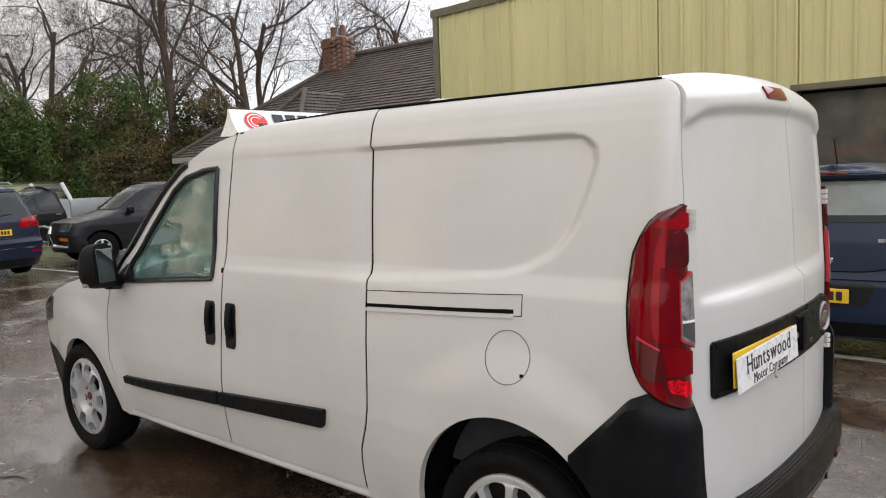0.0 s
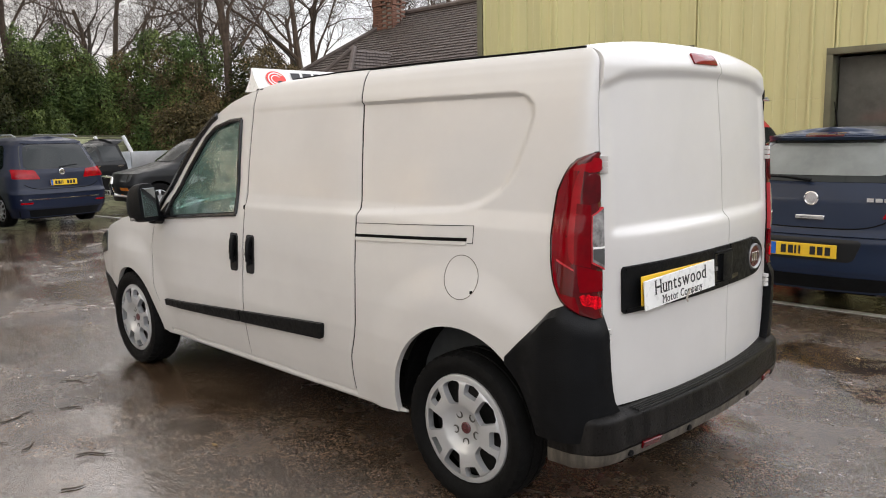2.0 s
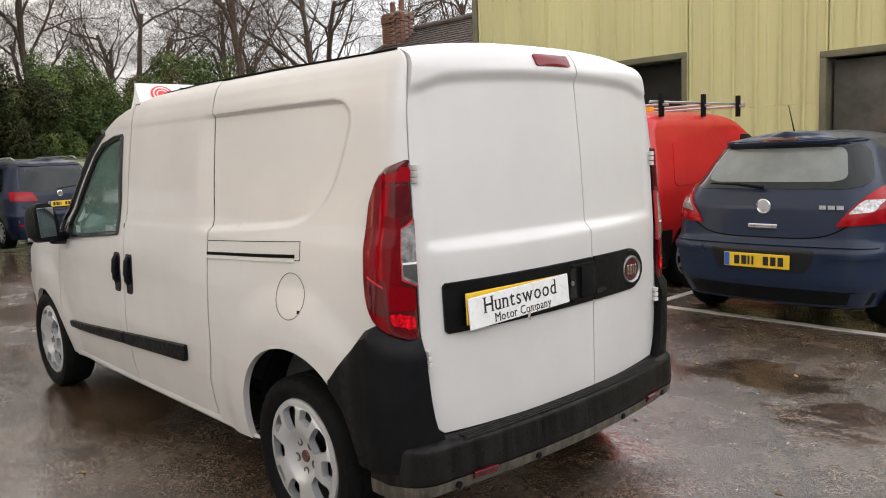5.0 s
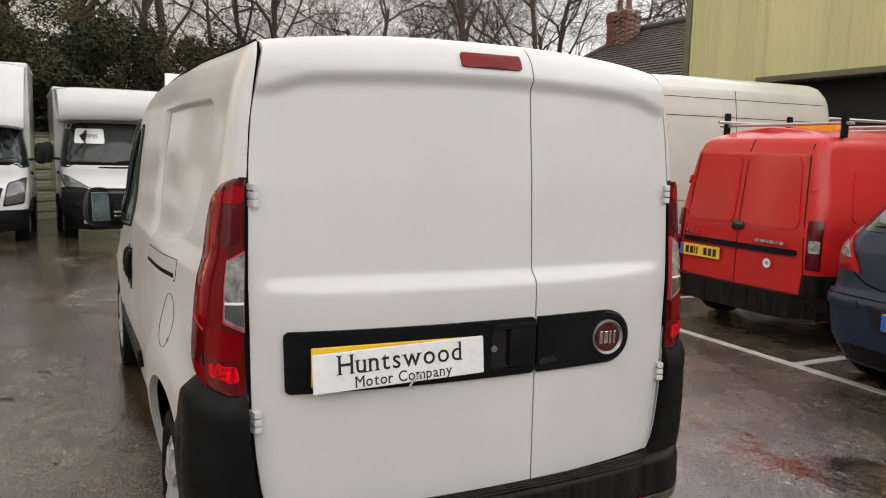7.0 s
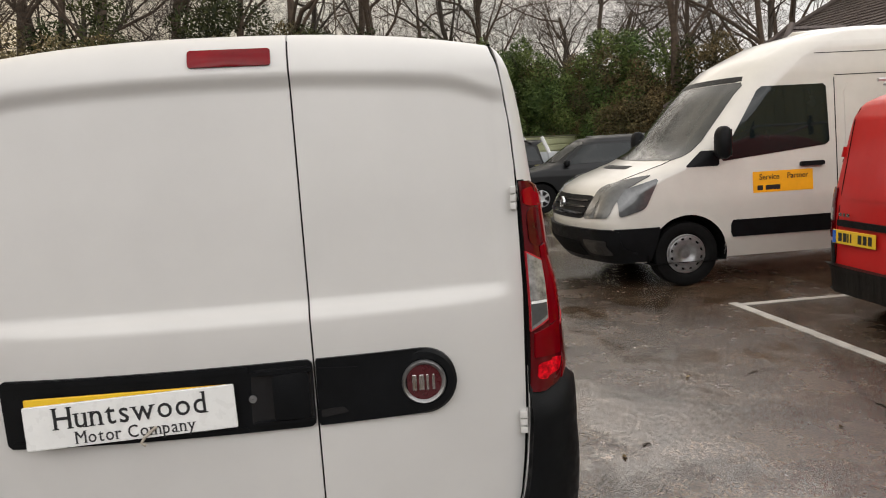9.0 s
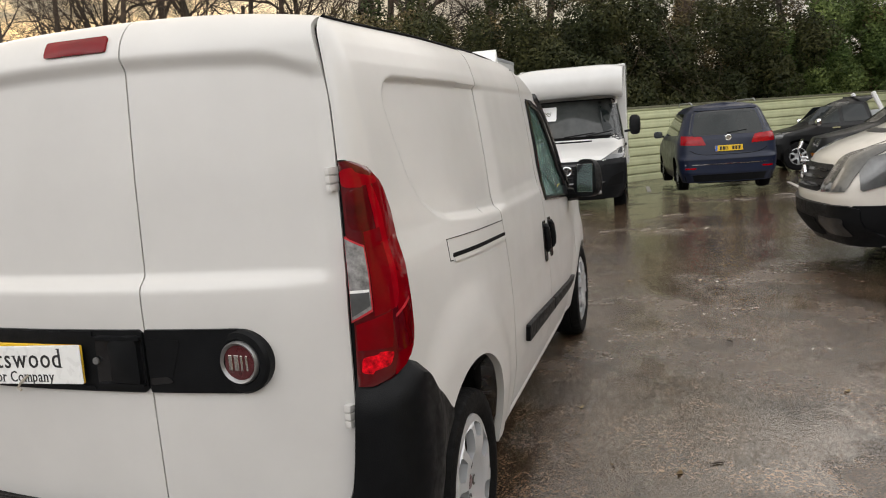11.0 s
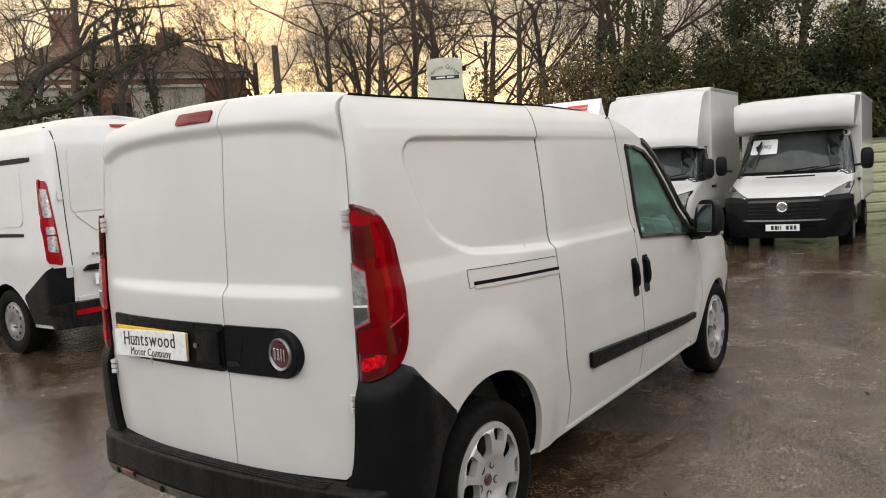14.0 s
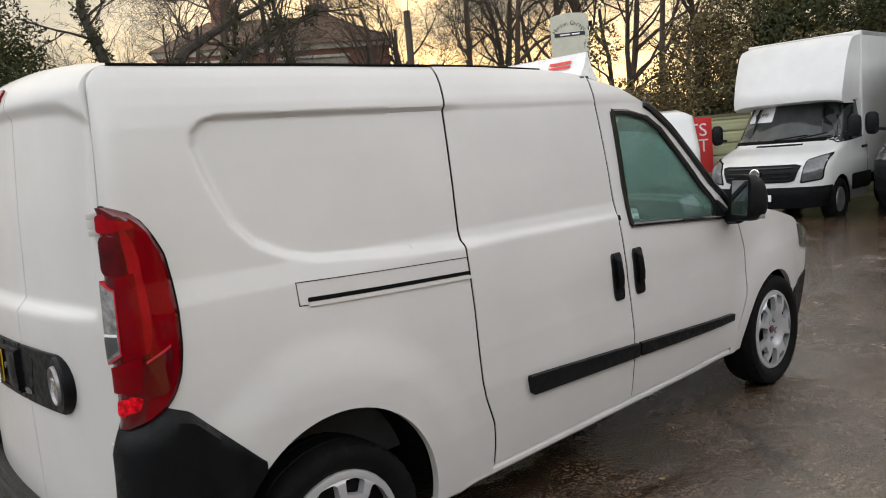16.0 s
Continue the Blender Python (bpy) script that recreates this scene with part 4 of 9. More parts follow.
    o = hang("badge", mesh_of("badge", VV, FF, M["chrome"]), v, "round chrome badge"); o.matrix_local = pose(0.078, 0, 0.955, 0, 0, 90)
    bars([0.05, 0.05, 0.05], 0.03, 0.012, M["chrome"], v, pose(0.085, -0.50, 0.955, 90, 0, -90), "chrome_letter_bar", 0.004)
    number_plate(v, -0.006, 0.02, 0.535)
    tube_part("rear_wiper", [(0.10, 0.02, 1.10), (0.10, 0.22, 1.125), (0.13, 0.47, 1.13)], [0.016, 0.012, 0.006], M["plastic"], v)
    tube_part("aerial", [(0.62, 0, 1.53), (0.50, 0, 1.74)], [0.006, 0.003], M["plastic"], v)
    put(v, b, "side_window", "side", [(0.55, 1.04), (2.75, 0.98), (2.15, 1.36), (0.85, 1.38)], "screen", r=(0.1, 0.4))
    put(v, b, "headlamp", "nose", [(0.45, 0.62), (0.74, 0.68), (0.70, 0.84), (0.45, 0.78)], "headlens")
    put(v, b, "headlamp", "nose", [(-0.74, 0.68), (-0.45, 0.62), (-0.45, 0.78), (-0.70, 0.84)], "headlens")
    put(v, b, "windscreen", "nose", [(-0.62, 1.02), (0.62, 1.02), (0.50, 1.40), (-0.50, 1.40)], "screen")
    for ax in b.axles:
        for sg in (1, -1):
            wheel(v, ax, sg * (b.hw(0.35) - 0.105), sg, 0.305, 0.185, 0.195, "alloy", 5)
    mirrors(v, 2.65, 0.80, 1.02, mat="navy")


def red_van():
    v = thing("small_red_van", place(-3.92, 7.02, 90), "bright red small panel van with roof bars and black bumper", "van")
    b = Body(half=[(0.22, 0.78), (0.4, 0.82), (0.7, 0.842), (1.0, 0.825), (1.5, 0.73), (1.68, 0.69), (1.76, 0.60), (1.79, 0.50)],
             rear=[(0.22, 0.06), (0.45, 0.05), (0.95, 0.06), (1.6, 0.14), (1.72, 0.20), (1.79, 0.34)],
             front=[(0.22, 4.25), (0.6, 4.32), (0.85, 4.2), (1.02, 3.55), (1.1, 3.35), (1.5, 2.85), (1.72, 2.45), (1.79, 2.2)],
             zlow=0.22, ztop=1.79, axles=(0.70, 3.42), wheel_r=0.31, arch=0.36, corner=(0.12, 0.12, 0.5, 0.3), crown=(0.03, 0.2))
    b.build(v, M["red"])
    put(v, b, "rear_bumper", "back", [(-0.80, 0.24), (0.80, 0.24), (0.82, 0.45), (-0.82, 0.45)], "plastic_wet", off=0.07, depth=0.03, r=(0.04, 0.3))
    put(v, b, "corner_cladding", "side", [(0.06, 0.24), (0.34, 0.24), (0.36, 0.62), (0.06, 0.62)], "plastic_wet", off=0.012, r=(0.05, 0.1))
    put(v, b, "rear_door_panel", "back", [(0.06, 0.98), (0.62, 0.98), (0.54, 1.58), (0.06, 1.58)], "red", off=0.012, r=(0.14, 0.16), label="blank red door panel")
    put(v, b, "rear_door_panel", "back", [(-0.62, 0.98), (-0.06, 0.98), (-0.06, 1.58), (-0.54, 1.58)], "red", off=0.012, r=(0.14, 0.16), label="blank red door panel")
    put(v, b, "door_gap", "back", [(-0.004, 0.46), (0.004, 0.46), (0.004, 1.72), (-0.004, 1.72)], "gap", off=0.003, r=(0, 0))
    for sg in (1, -1):
        put(v, b, "door_gap", "back", [(sg * 0.70, 0.46), (sg * 0.708, 0.46), (sg * 0.608, 1.68), (sg * 0.60, 1.68)], "gap", off=0.003, r=(0, 0))
        put(v, b, "door_hinge", "back", [(sg * 0.685, 1.30), (sg * 0.715, 1.30), (sg * 0.70, 1.38), (sg * 0.67, 1.38)], "red", off=0.022)
        put(v, b, "tail_lamp", "back", [(sg * 0.715, 0.66), (sg * 0.815, 0.66), (sg * 0.80, 1.06), (sg * 0.70, 1.06)], "redlens_dark", off=0.014, r=(0.1, 0.06))
        put(v, b, "reversing_lamp", "back", [(sg * 0.73, 0.80), (sg * 0.80, 0.80), (sg * 0.795, 0.90), (sg * 0.725, 0.90)], "clearlens", off=0.017)
    put(v, b, "rubbing_strip", "back", [(-0.62, 0.76), (0.66, 0.76), (0.66, 0.81), (-0.62, 0.81)], "plastic", off=0.025, r=(0.02, 0.3))
    put(v, b, "handle_cup", "back", [(-0.07, 0.92), (0.07, 0.92), (0.07, 1.0), (-0.07, 1.0)], "gloss_black", off=0.012, r=(0.5, 0.8), dome=0.012)
    number_plate(v, 0.035, 0.42, 0.68, w=0.50)
    VV, FF = lathe([(0.04, 0), (0.04, 0.004), (0.001, 0.004)], 24)
    o = hang("sticker", mesh_of("sticker", VV, FF, M["inkwhite"]), v, "round white sticker"); o.matrix_local = pose(0.040, -0.36, 0.67, 0, 0, 90)
    lettering("70", 0.045, M["ink"], v, pose(0.034, -0.36, 0.67, 90, 0, -90))
    bars([0.05, 0.05, 0.02, 0.05, 0.03, 0.04], 0.026, 0.012, M["chrome"], v, pose(0.045, -0.36, 0.855, 90, 0, -90), "chrome_letter_bar", 0.004)
    bars([0.04, 0.03, 0.04], 0.026, 0.012, M["chrome"], v, pose(0.045, 0.55, 0.855, 90, 0, -90), "chrome_letter_bar", 0.004)
    put(v, b, "side_panel", "side", [(0.45, 1.04), (1.75, 1.04), (1.75, 1.50), (0.55, 1.50)], "red", off=0.008, r=(0.08, 0.2))
    put(v, b, "cab_window", "side", [(1.98, 1.06), (3.2, 1.02), (2.72, 1.52), (2.02, 1.54)], "screen", r=(0.08, 0.2))
    put(v, b, "side_strip", "side", [(1.1, 0.52), (3.0, 0.52), (3.0, 0.60), (1.1, 0.60)], "plastic", off=0.014)
    VV, FF = lathe([(0.075, 0), (0.075, 0.003), (0.069, 0.005), (0.001, 0.005)], 28)
    o = hang("fuel_flap", mesh_of("fuel_flap", VV, FF, M["red"]), v); o.matrix_local = pose(0.95, -b.hw(0.78) - 0.001, 0.80, 0, 0, 180)
    put(v, b, "windscreen", "nose", [(-0.66, 1.10), (0.66, 1.10), (0.58, 1.62), (-0.58, 1.62)], "screen")
    put(v, b, "headlamp", "nose", [(0.40, 0.62), (0.72, 0.64), (0.70, 0.86), (0.42, 0.84)], "headlens")
    put(v, b, "headlamp", "nose", [(-0.72, 0.64), (-0.40, 0.62), (-0.42, 0.84), (-0.70, 0.86)], "headlens")
    for x in (0.50, 1.35, 2.15):
        tube_part("roof_bar", [(x, -0.72, 1.86), (x, 0.72, 1.86)], 0.016, M["alu"], v, 6)
        for sg in (1, -1):
            part("bar_foot", box_bm((x - 0.025, sg * 0.64 - 0.02, 1.74), (x + 0.025, sg * 0.64 + 0.02, 1.98), 0.006), M["plastic"], v)
    tube_part("roof_rail", [(0.35, -0.60, 1.89), (2.4, -0.60, 1.89)], 0.014, M["alu"], v, 6)
    tube_part("roof_rail", [(0.35, 0.60, 1.89), (2.4, 0.60, 1.89)], 0.014, M["alu"], v, 6)
    part("beacon_bar", box_bm((0.9, -0.25, 1.82), (1.0, 0.2, 1.88), 0.01), M["sticker_y"], v, "yellow bar on the roof")
    for ax in b.axles:
        for sg in (1, -1):
            wheel(v, ax, sg * (b.hw(0.35) - 0.085), sg, 0.31, 0.185, 0.20, "alloy", 9)
    mirrors(v, 3.05, 0.78, 1.08)


def big_van():
    v = thing("large_white_van", place(-7.28, 11.48, -90) @ Matrix.Diagonal((1, 1, 0.965, 1)), "large aged white high-roof panel van with a yellow door sticker", "van")
    b = Body(half=[(0.28, 0.90), (0.5, 0.97), (0.9, 0.985), (1.3, 0.96), (2.2, 0.89), (2.5, 0.84), (2.62, 0.76), (2.68, 0.62)],
             rear=[(0.28, 0.05), (1.2, 0.03), (2.4, 0.08), (2.68, 0.2)],
             front=[(0.28, 5.72), (0.5, 5.87), (0.72, 5.89), (0.82, 5.87), (1.06, 5.74), (1.16, 5.56), (1.30, 5.16), (1.42, 4.92), (1.52, 4.80), (2.0, 4.40), (2.35, 4.02), (2.58, 3.55), (2.68, 3.1)],
             zlow=0.28, ztop=2.68, axles=(1.18, 4.84), wheel_r=0.345, arch=0.42, corner=(0.15, 0.15, 0.36, 0.28), crown=(0.04, 0.12))
    b.build(v, M["cream"])
    put(v, b, "front_bumper", "nose", [(-0.93, 0.30), (0.93, 0.30), (0.95, 0.66), (-0.95, 0.66)], "plastic", off=0.035, depth=0.04, r=(0.05, 0.2), n=(8, 24))
    put(v, b, "front_bumper_side", "side", [(5.22, 0.30), (5.62, 0.30), (5.62, 0.66), (5.14, 0.66)], "plastic", off=0.02, depth=0.04, r=(0.05, 0.05))
    put(v, b, "grille", "nose", [(-0.55, 0.76), (0.55, 0.76), (0.62, 1.0), (-0.62, 1.0)], "plastic", off=0.012, r=(0.1, 0.2))
    for k in range(3):
        put(v, b, "grille_bar", "nose", [(-0.56, 0.80 + 0.065 * k), (0.56, 0.80 + 0.065 * k), (0.56, 0.825 + 0.065 * k), (-0.56, 0.825 + 0.065 * k)], "gloss_black", off=0.03, n=(3, 20))
    VV, FF = lathe([(0.075, 0), (0.075, 0.02), (0.064, 0.024), (0.060, 0.012), (0.001, 0.012)], 32)
    o = hang("badge", mesh_of("badge", VV, FF, M["chrome"]), v); o.matrix_local = pose(b.ff(0.9) + 0.02, 0, 0.90, 0, 0, -90)
    for sg in (1, -1):
        put(v, b, "headlamp", "nose", [(sg * 0.58, 0.76), (sg * 0.90, 0.78), (sg * 0.92, 1.20), (sg * 0.62, 1.10)], "headlens", off=0.014, r=(0.1, 0.2))
        put(v, b, "bonnet_gap", "nose", [(sg * 0.70, 1.12), (sg * 0.712, 1.12), (sg * 0.80, 1.36), (sg * 0.788, 1.36)], "gap", off=0.003, r=(0, 0), n=(10, 2))
    put(v, b, "headlamp_side", "side", [(5.30, 0.86), (5.56, 0.78), (5.56, 1.04), (5.14, 1.17)], "headlens", off=0.012, r=(0.15, 0.2))
    put(v, b, "air_intake", "nose", [(-0.5, 0.36), (0.5, 0.36), (0.5, 0.52), (-0.5, 0.52)], "gap", off=0.042)
    for sg in (1, -1):
        put(v, b, "fog_pocket", "nose", [(sg * 0.58, 0.40), (sg * 0.86, 0.40), (sg * 0.88, 0.55), (sg * 0.58, 0.55)], "gloss_black", off=0.042)
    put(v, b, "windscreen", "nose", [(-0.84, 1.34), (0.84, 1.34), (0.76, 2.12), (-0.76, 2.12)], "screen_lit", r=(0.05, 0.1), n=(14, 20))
    put(v, b, "sun_strip", "nose", [(-0.72, 2.13), (0.72, 2.13), (0.66, 2.19), (-0.66, 2.19)], "plastic", off=0.004)
    put(v, b, "cab_window", "side", [(3.28, 1.42), (4.50, 1.30), (4.02, 2.06), (3.30, 2.06)], "screen", r=(0.08, 0.12), n=(12, 12))
    put(v, b, "quarter_window", "side", [(4.50, 1.26), (4.86, 1.26), (4.66, 1.42), (4.48, 1.42)], "plastic", r=(0.1, 0.1))
    put(v, b, "side_strip", "side", [(0.1, 0.50), (4.38, 0.50), (4.38, 0.68), (0.1, 0.68)], "plastic", off=0.012, r=(0.01, 0.1), n=(3, 40))
    for x in (3.20, 4.42):
        put(v, b, "door_gap", "side", [(x, 0.36), (x + 0.009, 0.36), (x + 0.009, 2.12), (x, 2.12)], "gap", off=0.003, r=(0, 0), n=(20, 2)) if x < 4 else None
    put(v, b, "roof_gap", "side", [(0.1, 2.14), (3.2, 2.14), (3.2, 2.148), (0.1, 2.148)], "gap", off=0.003, r=(0, 0), n=(2, 30))
    put(v, b, "roof_gap", "side", [(0.1, 2.38), (3.4, 2.38), (3.4, 2.387), (0.1, 2.387)], "gap", off=0.003, r=(0, 0), n=(2, 30))
    put(v, b, "door_gap", "side", [(1.95, 0.36), (1.958, 0.36), (1.958, 2.5), (1.95, 2.5)], "gap", off=0.003, r=(0, 0), n=(20, 2))
    put(v, b, "side_panel", "side", [(2.05, 1.05), (3.10, 1.05), (3.10, 2.05), (2.05, 2.05)], "cream", off=0.010, r=(0.08, 0.08))
    put(v, b, "side_panel", "side", [(0.35, 1.05), (1.85, 1.05), (1.85, 2.05), (0.35, 2.05)], "cream", off=0.010, r=(0.06, 0.08))
    put(v, b, "door_handle", "side", [(3.36, 1.20), (3.62, 1.20), (3.62, 1.25), (3.36, 1.25)], "plastic", off=0.035, r=(0.2, 0.5))
    put(v, b, "door_handle", "side", [(2.98, 1.20), (3.14, 1.20), (3.14, 1.25), (2.98, 1.25)], "plastic", off=0.035, r=(0.2, 0.5))
    put(v, b, "bonnet_vent", "nose", [(-0.35, 1.255), (0.35, 1.255), (0.35, 1.285), (-0.35, 1.285)], "plastic", off=0.004)
    st = put(v, b, "sticker", "side", [(3.48, 0.95), (4.14, 0.95), (4.14, 1.17), (3.48, 1.17)], "sticker_y", off=0.004, r=(0.01, 0.02), label="orange-yellow door sticker", both=1)
    y = b.hw(1.05) + 0.009
    for word, x in (("Service", 3.965), ("Partner", 3.655)):
        lettering(word, 0.085, M["ink"], st, pose(x, y, 1.11, 90, 0, 180), squeeze=0.9)
    bars([0.06, 0.16], 0.05, 0.03, M["ink"], st, pose(3.97, y, 1.0, 90, 0, 180))
    for ax in b.axles:
        for sg in (1, -1):
            wheel(v, ax, sg * (b.hw(0.4) - 0.115), sg, 0.345, 0.225, 0.215, "steel", 12)
    mirrors(v, 4.52, 0.98, 1.50, 0.20, 0.34, arm=0.12)


def mpv():
    v = thing("people_carrier_car", place(-15.3, 5.42, 187), "dark blue people carrier with roof rails and red tail lamps", "car")
    b = Body(half=[(0.2, 0.84), (0.4, 0.92), (0.7, 0.95), (1.0, 0.935), (1.15, 0.88), (1.58, 0.72), (1.68, 0.62), (1.71, 0.5)],
             rear=[(0.2, 0.08), (0.4, 0.0), (0.66, 0.0), (0.72, 0.05), (1.05, 0.10), (1.55, 0.32), (1.66, 0.34), (1.71, 0.5)],
             front=[(0.2, 4.34), (0.55, 4.45), (0.85, 4.3), (1.02, 3.75), (1.12, 3.5), (1.5, 2.9), (1.66, 2.6), (1.71, 2.4)],
             zlow=0.2, ztop=1.71, axles=(0.86, 3.56), wheel_r=0.33, arch=0.375, corner=(0.3, 0.26, 0.5, 0.35), crown=(0.05, 0.2))
    b.build(v, M["mpvblue"])
    put(v, b, "rear_window", "back", [(-0.68, 1.14), (0.68, 1.14), (0.56, 1.58), (-0.56, 1.58)], "screen", r=(0.1, 0.3))
    for sg in (1, -1):
        put(v, b, "tail_lamp", "back", [(sg * 0.42, 0.93), (sg * 0.88, 0.95), (sg * 0.86, 1.13), (sg * 0.50, 1.10)], "redlens", off=0.012, r=(0.08, 0.2))
        tube_part("roof_rail", [(0.55, sg * 0.60, 1.73), (0.7, sg * 0.61, 1.78), (2.4, sg * 0.61, 1.79), (2.6, sg * 0.60, 1.73)], 0.015, M["alu"], v, 6)
    VV, FF = lathe([(0.06, 0), (0.06, 0.014), (0.05, 0.018), (0.046, 0.01), (0.001, 0.01)], 28)
    o = hang("badge", mesh_of("badge", VV, FF, M["chrome"]), v); o.matrix_local = pose(0.10, 0, 1.06, 0, 0, 90)
    number_plate(v, 0.040, 0, 0.86)
    put(v, b, "window_surround", "back", [(-0.74, 1.12), (0.74, 1.12), (0.62, 1.60), (-0.62, 1.60)], "gloss_black", off=0.003, r=(0.1, 0.3))
    tube_part("tailgate_gap", [b.end(y, 0.74 + 0.10 * abs(y / 0.72) ** 6, True) + Vector((0.002, 0, 0)) for y in np.linspace(-0.72, 0.72, 25)], 0.007, M["gap"], v, 6)
    put(v, b, "bumper_step", "back", [(-0.84, 0.655), (0.84, 0.655), (0.84, 0.69), (-0.84, 0.69)], "mpvblue", off=0.016, depth=0.02, r=(0.05, 0.4), n=(4, 24))
    put(v, b, "spoiler", "back", [(-0.60, 1.60), (0.60, 1.60), (0.54, 1.64), (-0.54, 1.64)], "mpvblue", off=0.03, depth=0.03, r=(0.1, 0.5))
    for sg in (1, -1):
        put(v, b, "lamp_inner", "back", [(sg * 0.46, 0.965), (sg * 0.84, 0.98), (sg * 0.83, 1.03), (sg * 0.50, 1.02)], "redlens_bright", off=0.016, r=(0.1, 0.3))
        put(v, b, "reflector", "back", [(sg * 0.62, 0.47), (sg * 0.82, 0.47), (sg * 0.82, 0.50), (sg * 0.62, 0.50)], "redlens", off=0.008)
    put(v, b, "bumper_strip", "back", [(-0.82, 0.55), (0.82, 0.55), (0.82, 0.565), (-0.82, 0.565)], "chrome", off=0.006, r=(0, 0))
    put(v, b, "bumper_skirt", "back", [(-0.8, 0.22), (0.8, 0.22), (0.84, 0.36), (-0.84, 0.36)], "plastic", off=0.006)
    put(v, b, "side_window", "side", [(0.55, 1.14), (3.3, 1.08), (2.7, 1.56), (0.8, 1.58)], "screen", r=(0.06, 0.4))
    put(v, b, "windscreen", "nose", [(-0.7, 1.14), (0.7, 1.14), (0.6, 1.62), (-0.6, 1.62)], "screen")
    tube_part("rear_wiper", [(0.13, 0.02, 1.15), (0.17, -0.35, 1.19)], 0.010, M["plastic"], v)
    for sg in (1, -1):
        put(v, b, "headlamp", "nose", [(sg * 0.45, 0.68), (sg * 0.80, 0.72), (sg * 0.78, 0.86), (sg * 0.48, 0.82)], "headlens")
    for ax in b.axles:
        for sg in (1, -1):
            wheel(v, ax, sg * (b.hw(0.35) - 0.115), sg, 0.33, 0.215, 0.215, "alloy", 10)
    mirrors(v, 3.2, 0.92, 1.12, mat="mpvblue")


def pickup():
    v = thing("black_pickup_truck", place(-22.2, 11.5, -84), "black double-cab pickup with a pale dropside tail", "truck")
    b = Body(half=[(0.32, 0.78), (0.5, 0.88), (0.9, 0.90), (1.08, 0.88), (1.25, 0.80), (1.62, 0.68), (1.72, 0.6), (1.75, 0.5)],
             rear=[(0.32, 2.35), (0.9, 2.33), (1.1, 2.35), (1.6, 2.46), (1.75, 2.62)],
             front=[(0.32, 5.0), (0.7, 5.1), (0.95, 5.0), (1.1, 4.2), (1.2, 3.95), (1.55, 3.45), (1.7, 3.1), (1.75, 2.9)],
             zlow=0.32, ztop=1.75, axles=(4.2,), wheel_r=0.37, arch=0.43, corner=(0.12, 0.12, 0.5, 0.35), crown=(0.03, 0.18))
    b.build(v, M["black_paint"])
    put(v, b, "cab_window", "side", [(3.20, 1.16), (3.92, 1.14), (3.55, 1.57), (3.20, 1.59)], "screen", r=(0.08, 0.2))
    put(v, b, "cab_window", "side", [(2.52, 1.18), (3.12, 1.16), (3.12, 1.59), (2.64, 1.58)], "screen", r=(0.1, 0.2))
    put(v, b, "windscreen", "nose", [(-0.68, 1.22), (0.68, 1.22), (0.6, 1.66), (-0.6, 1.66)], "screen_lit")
    put(v, b, "door_handle", "side", [(3.22, 1.02), (3.40, 1.02), (3.40, 1.06), (3.22, 1.06)], "chrome", off=0.025)
    put(v, b, "door_handle", "side", [(2.55, 1.02), (2.72, 1.02), (2.72, 1.06), (2.55, 1.06)], "chrome", off=0.025)
    for sg in (1, -1):
        put(v, b, "headlamp", "nose", [(sg * 0.5, 0.80), (sg * 0.86, 0.84), (sg * 0.86, 1.0), (sg * 0.55, 0.97)], "headlens")
        part("bed_side", box_bm((0.0, sg * 0.86 - 0.02, 0.90), (2.28, sg * 0.86 + 0.02, 1.40), 0.012), M["alu"], v, "pale aluminium bed side")
        tube_part("ladder_bar", [(2.16, sg * 0.80, 1.1), (2.24, sg * 0.80, 1.45), (2.43, sg * 0.78, 1.86)], 0.055, M["inkwhite"], v, 6, "white slanted bar")
    part("bed_floor", box_bm((0.0, -0.84, 0.69), (2.28, 0.84, 0.90), 0.01), M["alu"], v)
    part("tailboard", box_bm((-0.03, -0.84, 0.88), (0.0, 0.84, 1.40), 0.008), M["alu"], v)
    part("chassis", box_bm((0.1, -0.45, 0.42), (2.4, 0.45, 0.68), 0.02), M["gap"], v)
    for ax in (0.95, 4.2):
        for sg in (1, -1):
            wheel(v, ax, sg * 0.76, sg, 0.37, 0.24, 0.22, "alloy", 6)
    mirrors(v, 3.75, 0.86, 1.2, 0.2, 0.2, "chrome", 0.1)


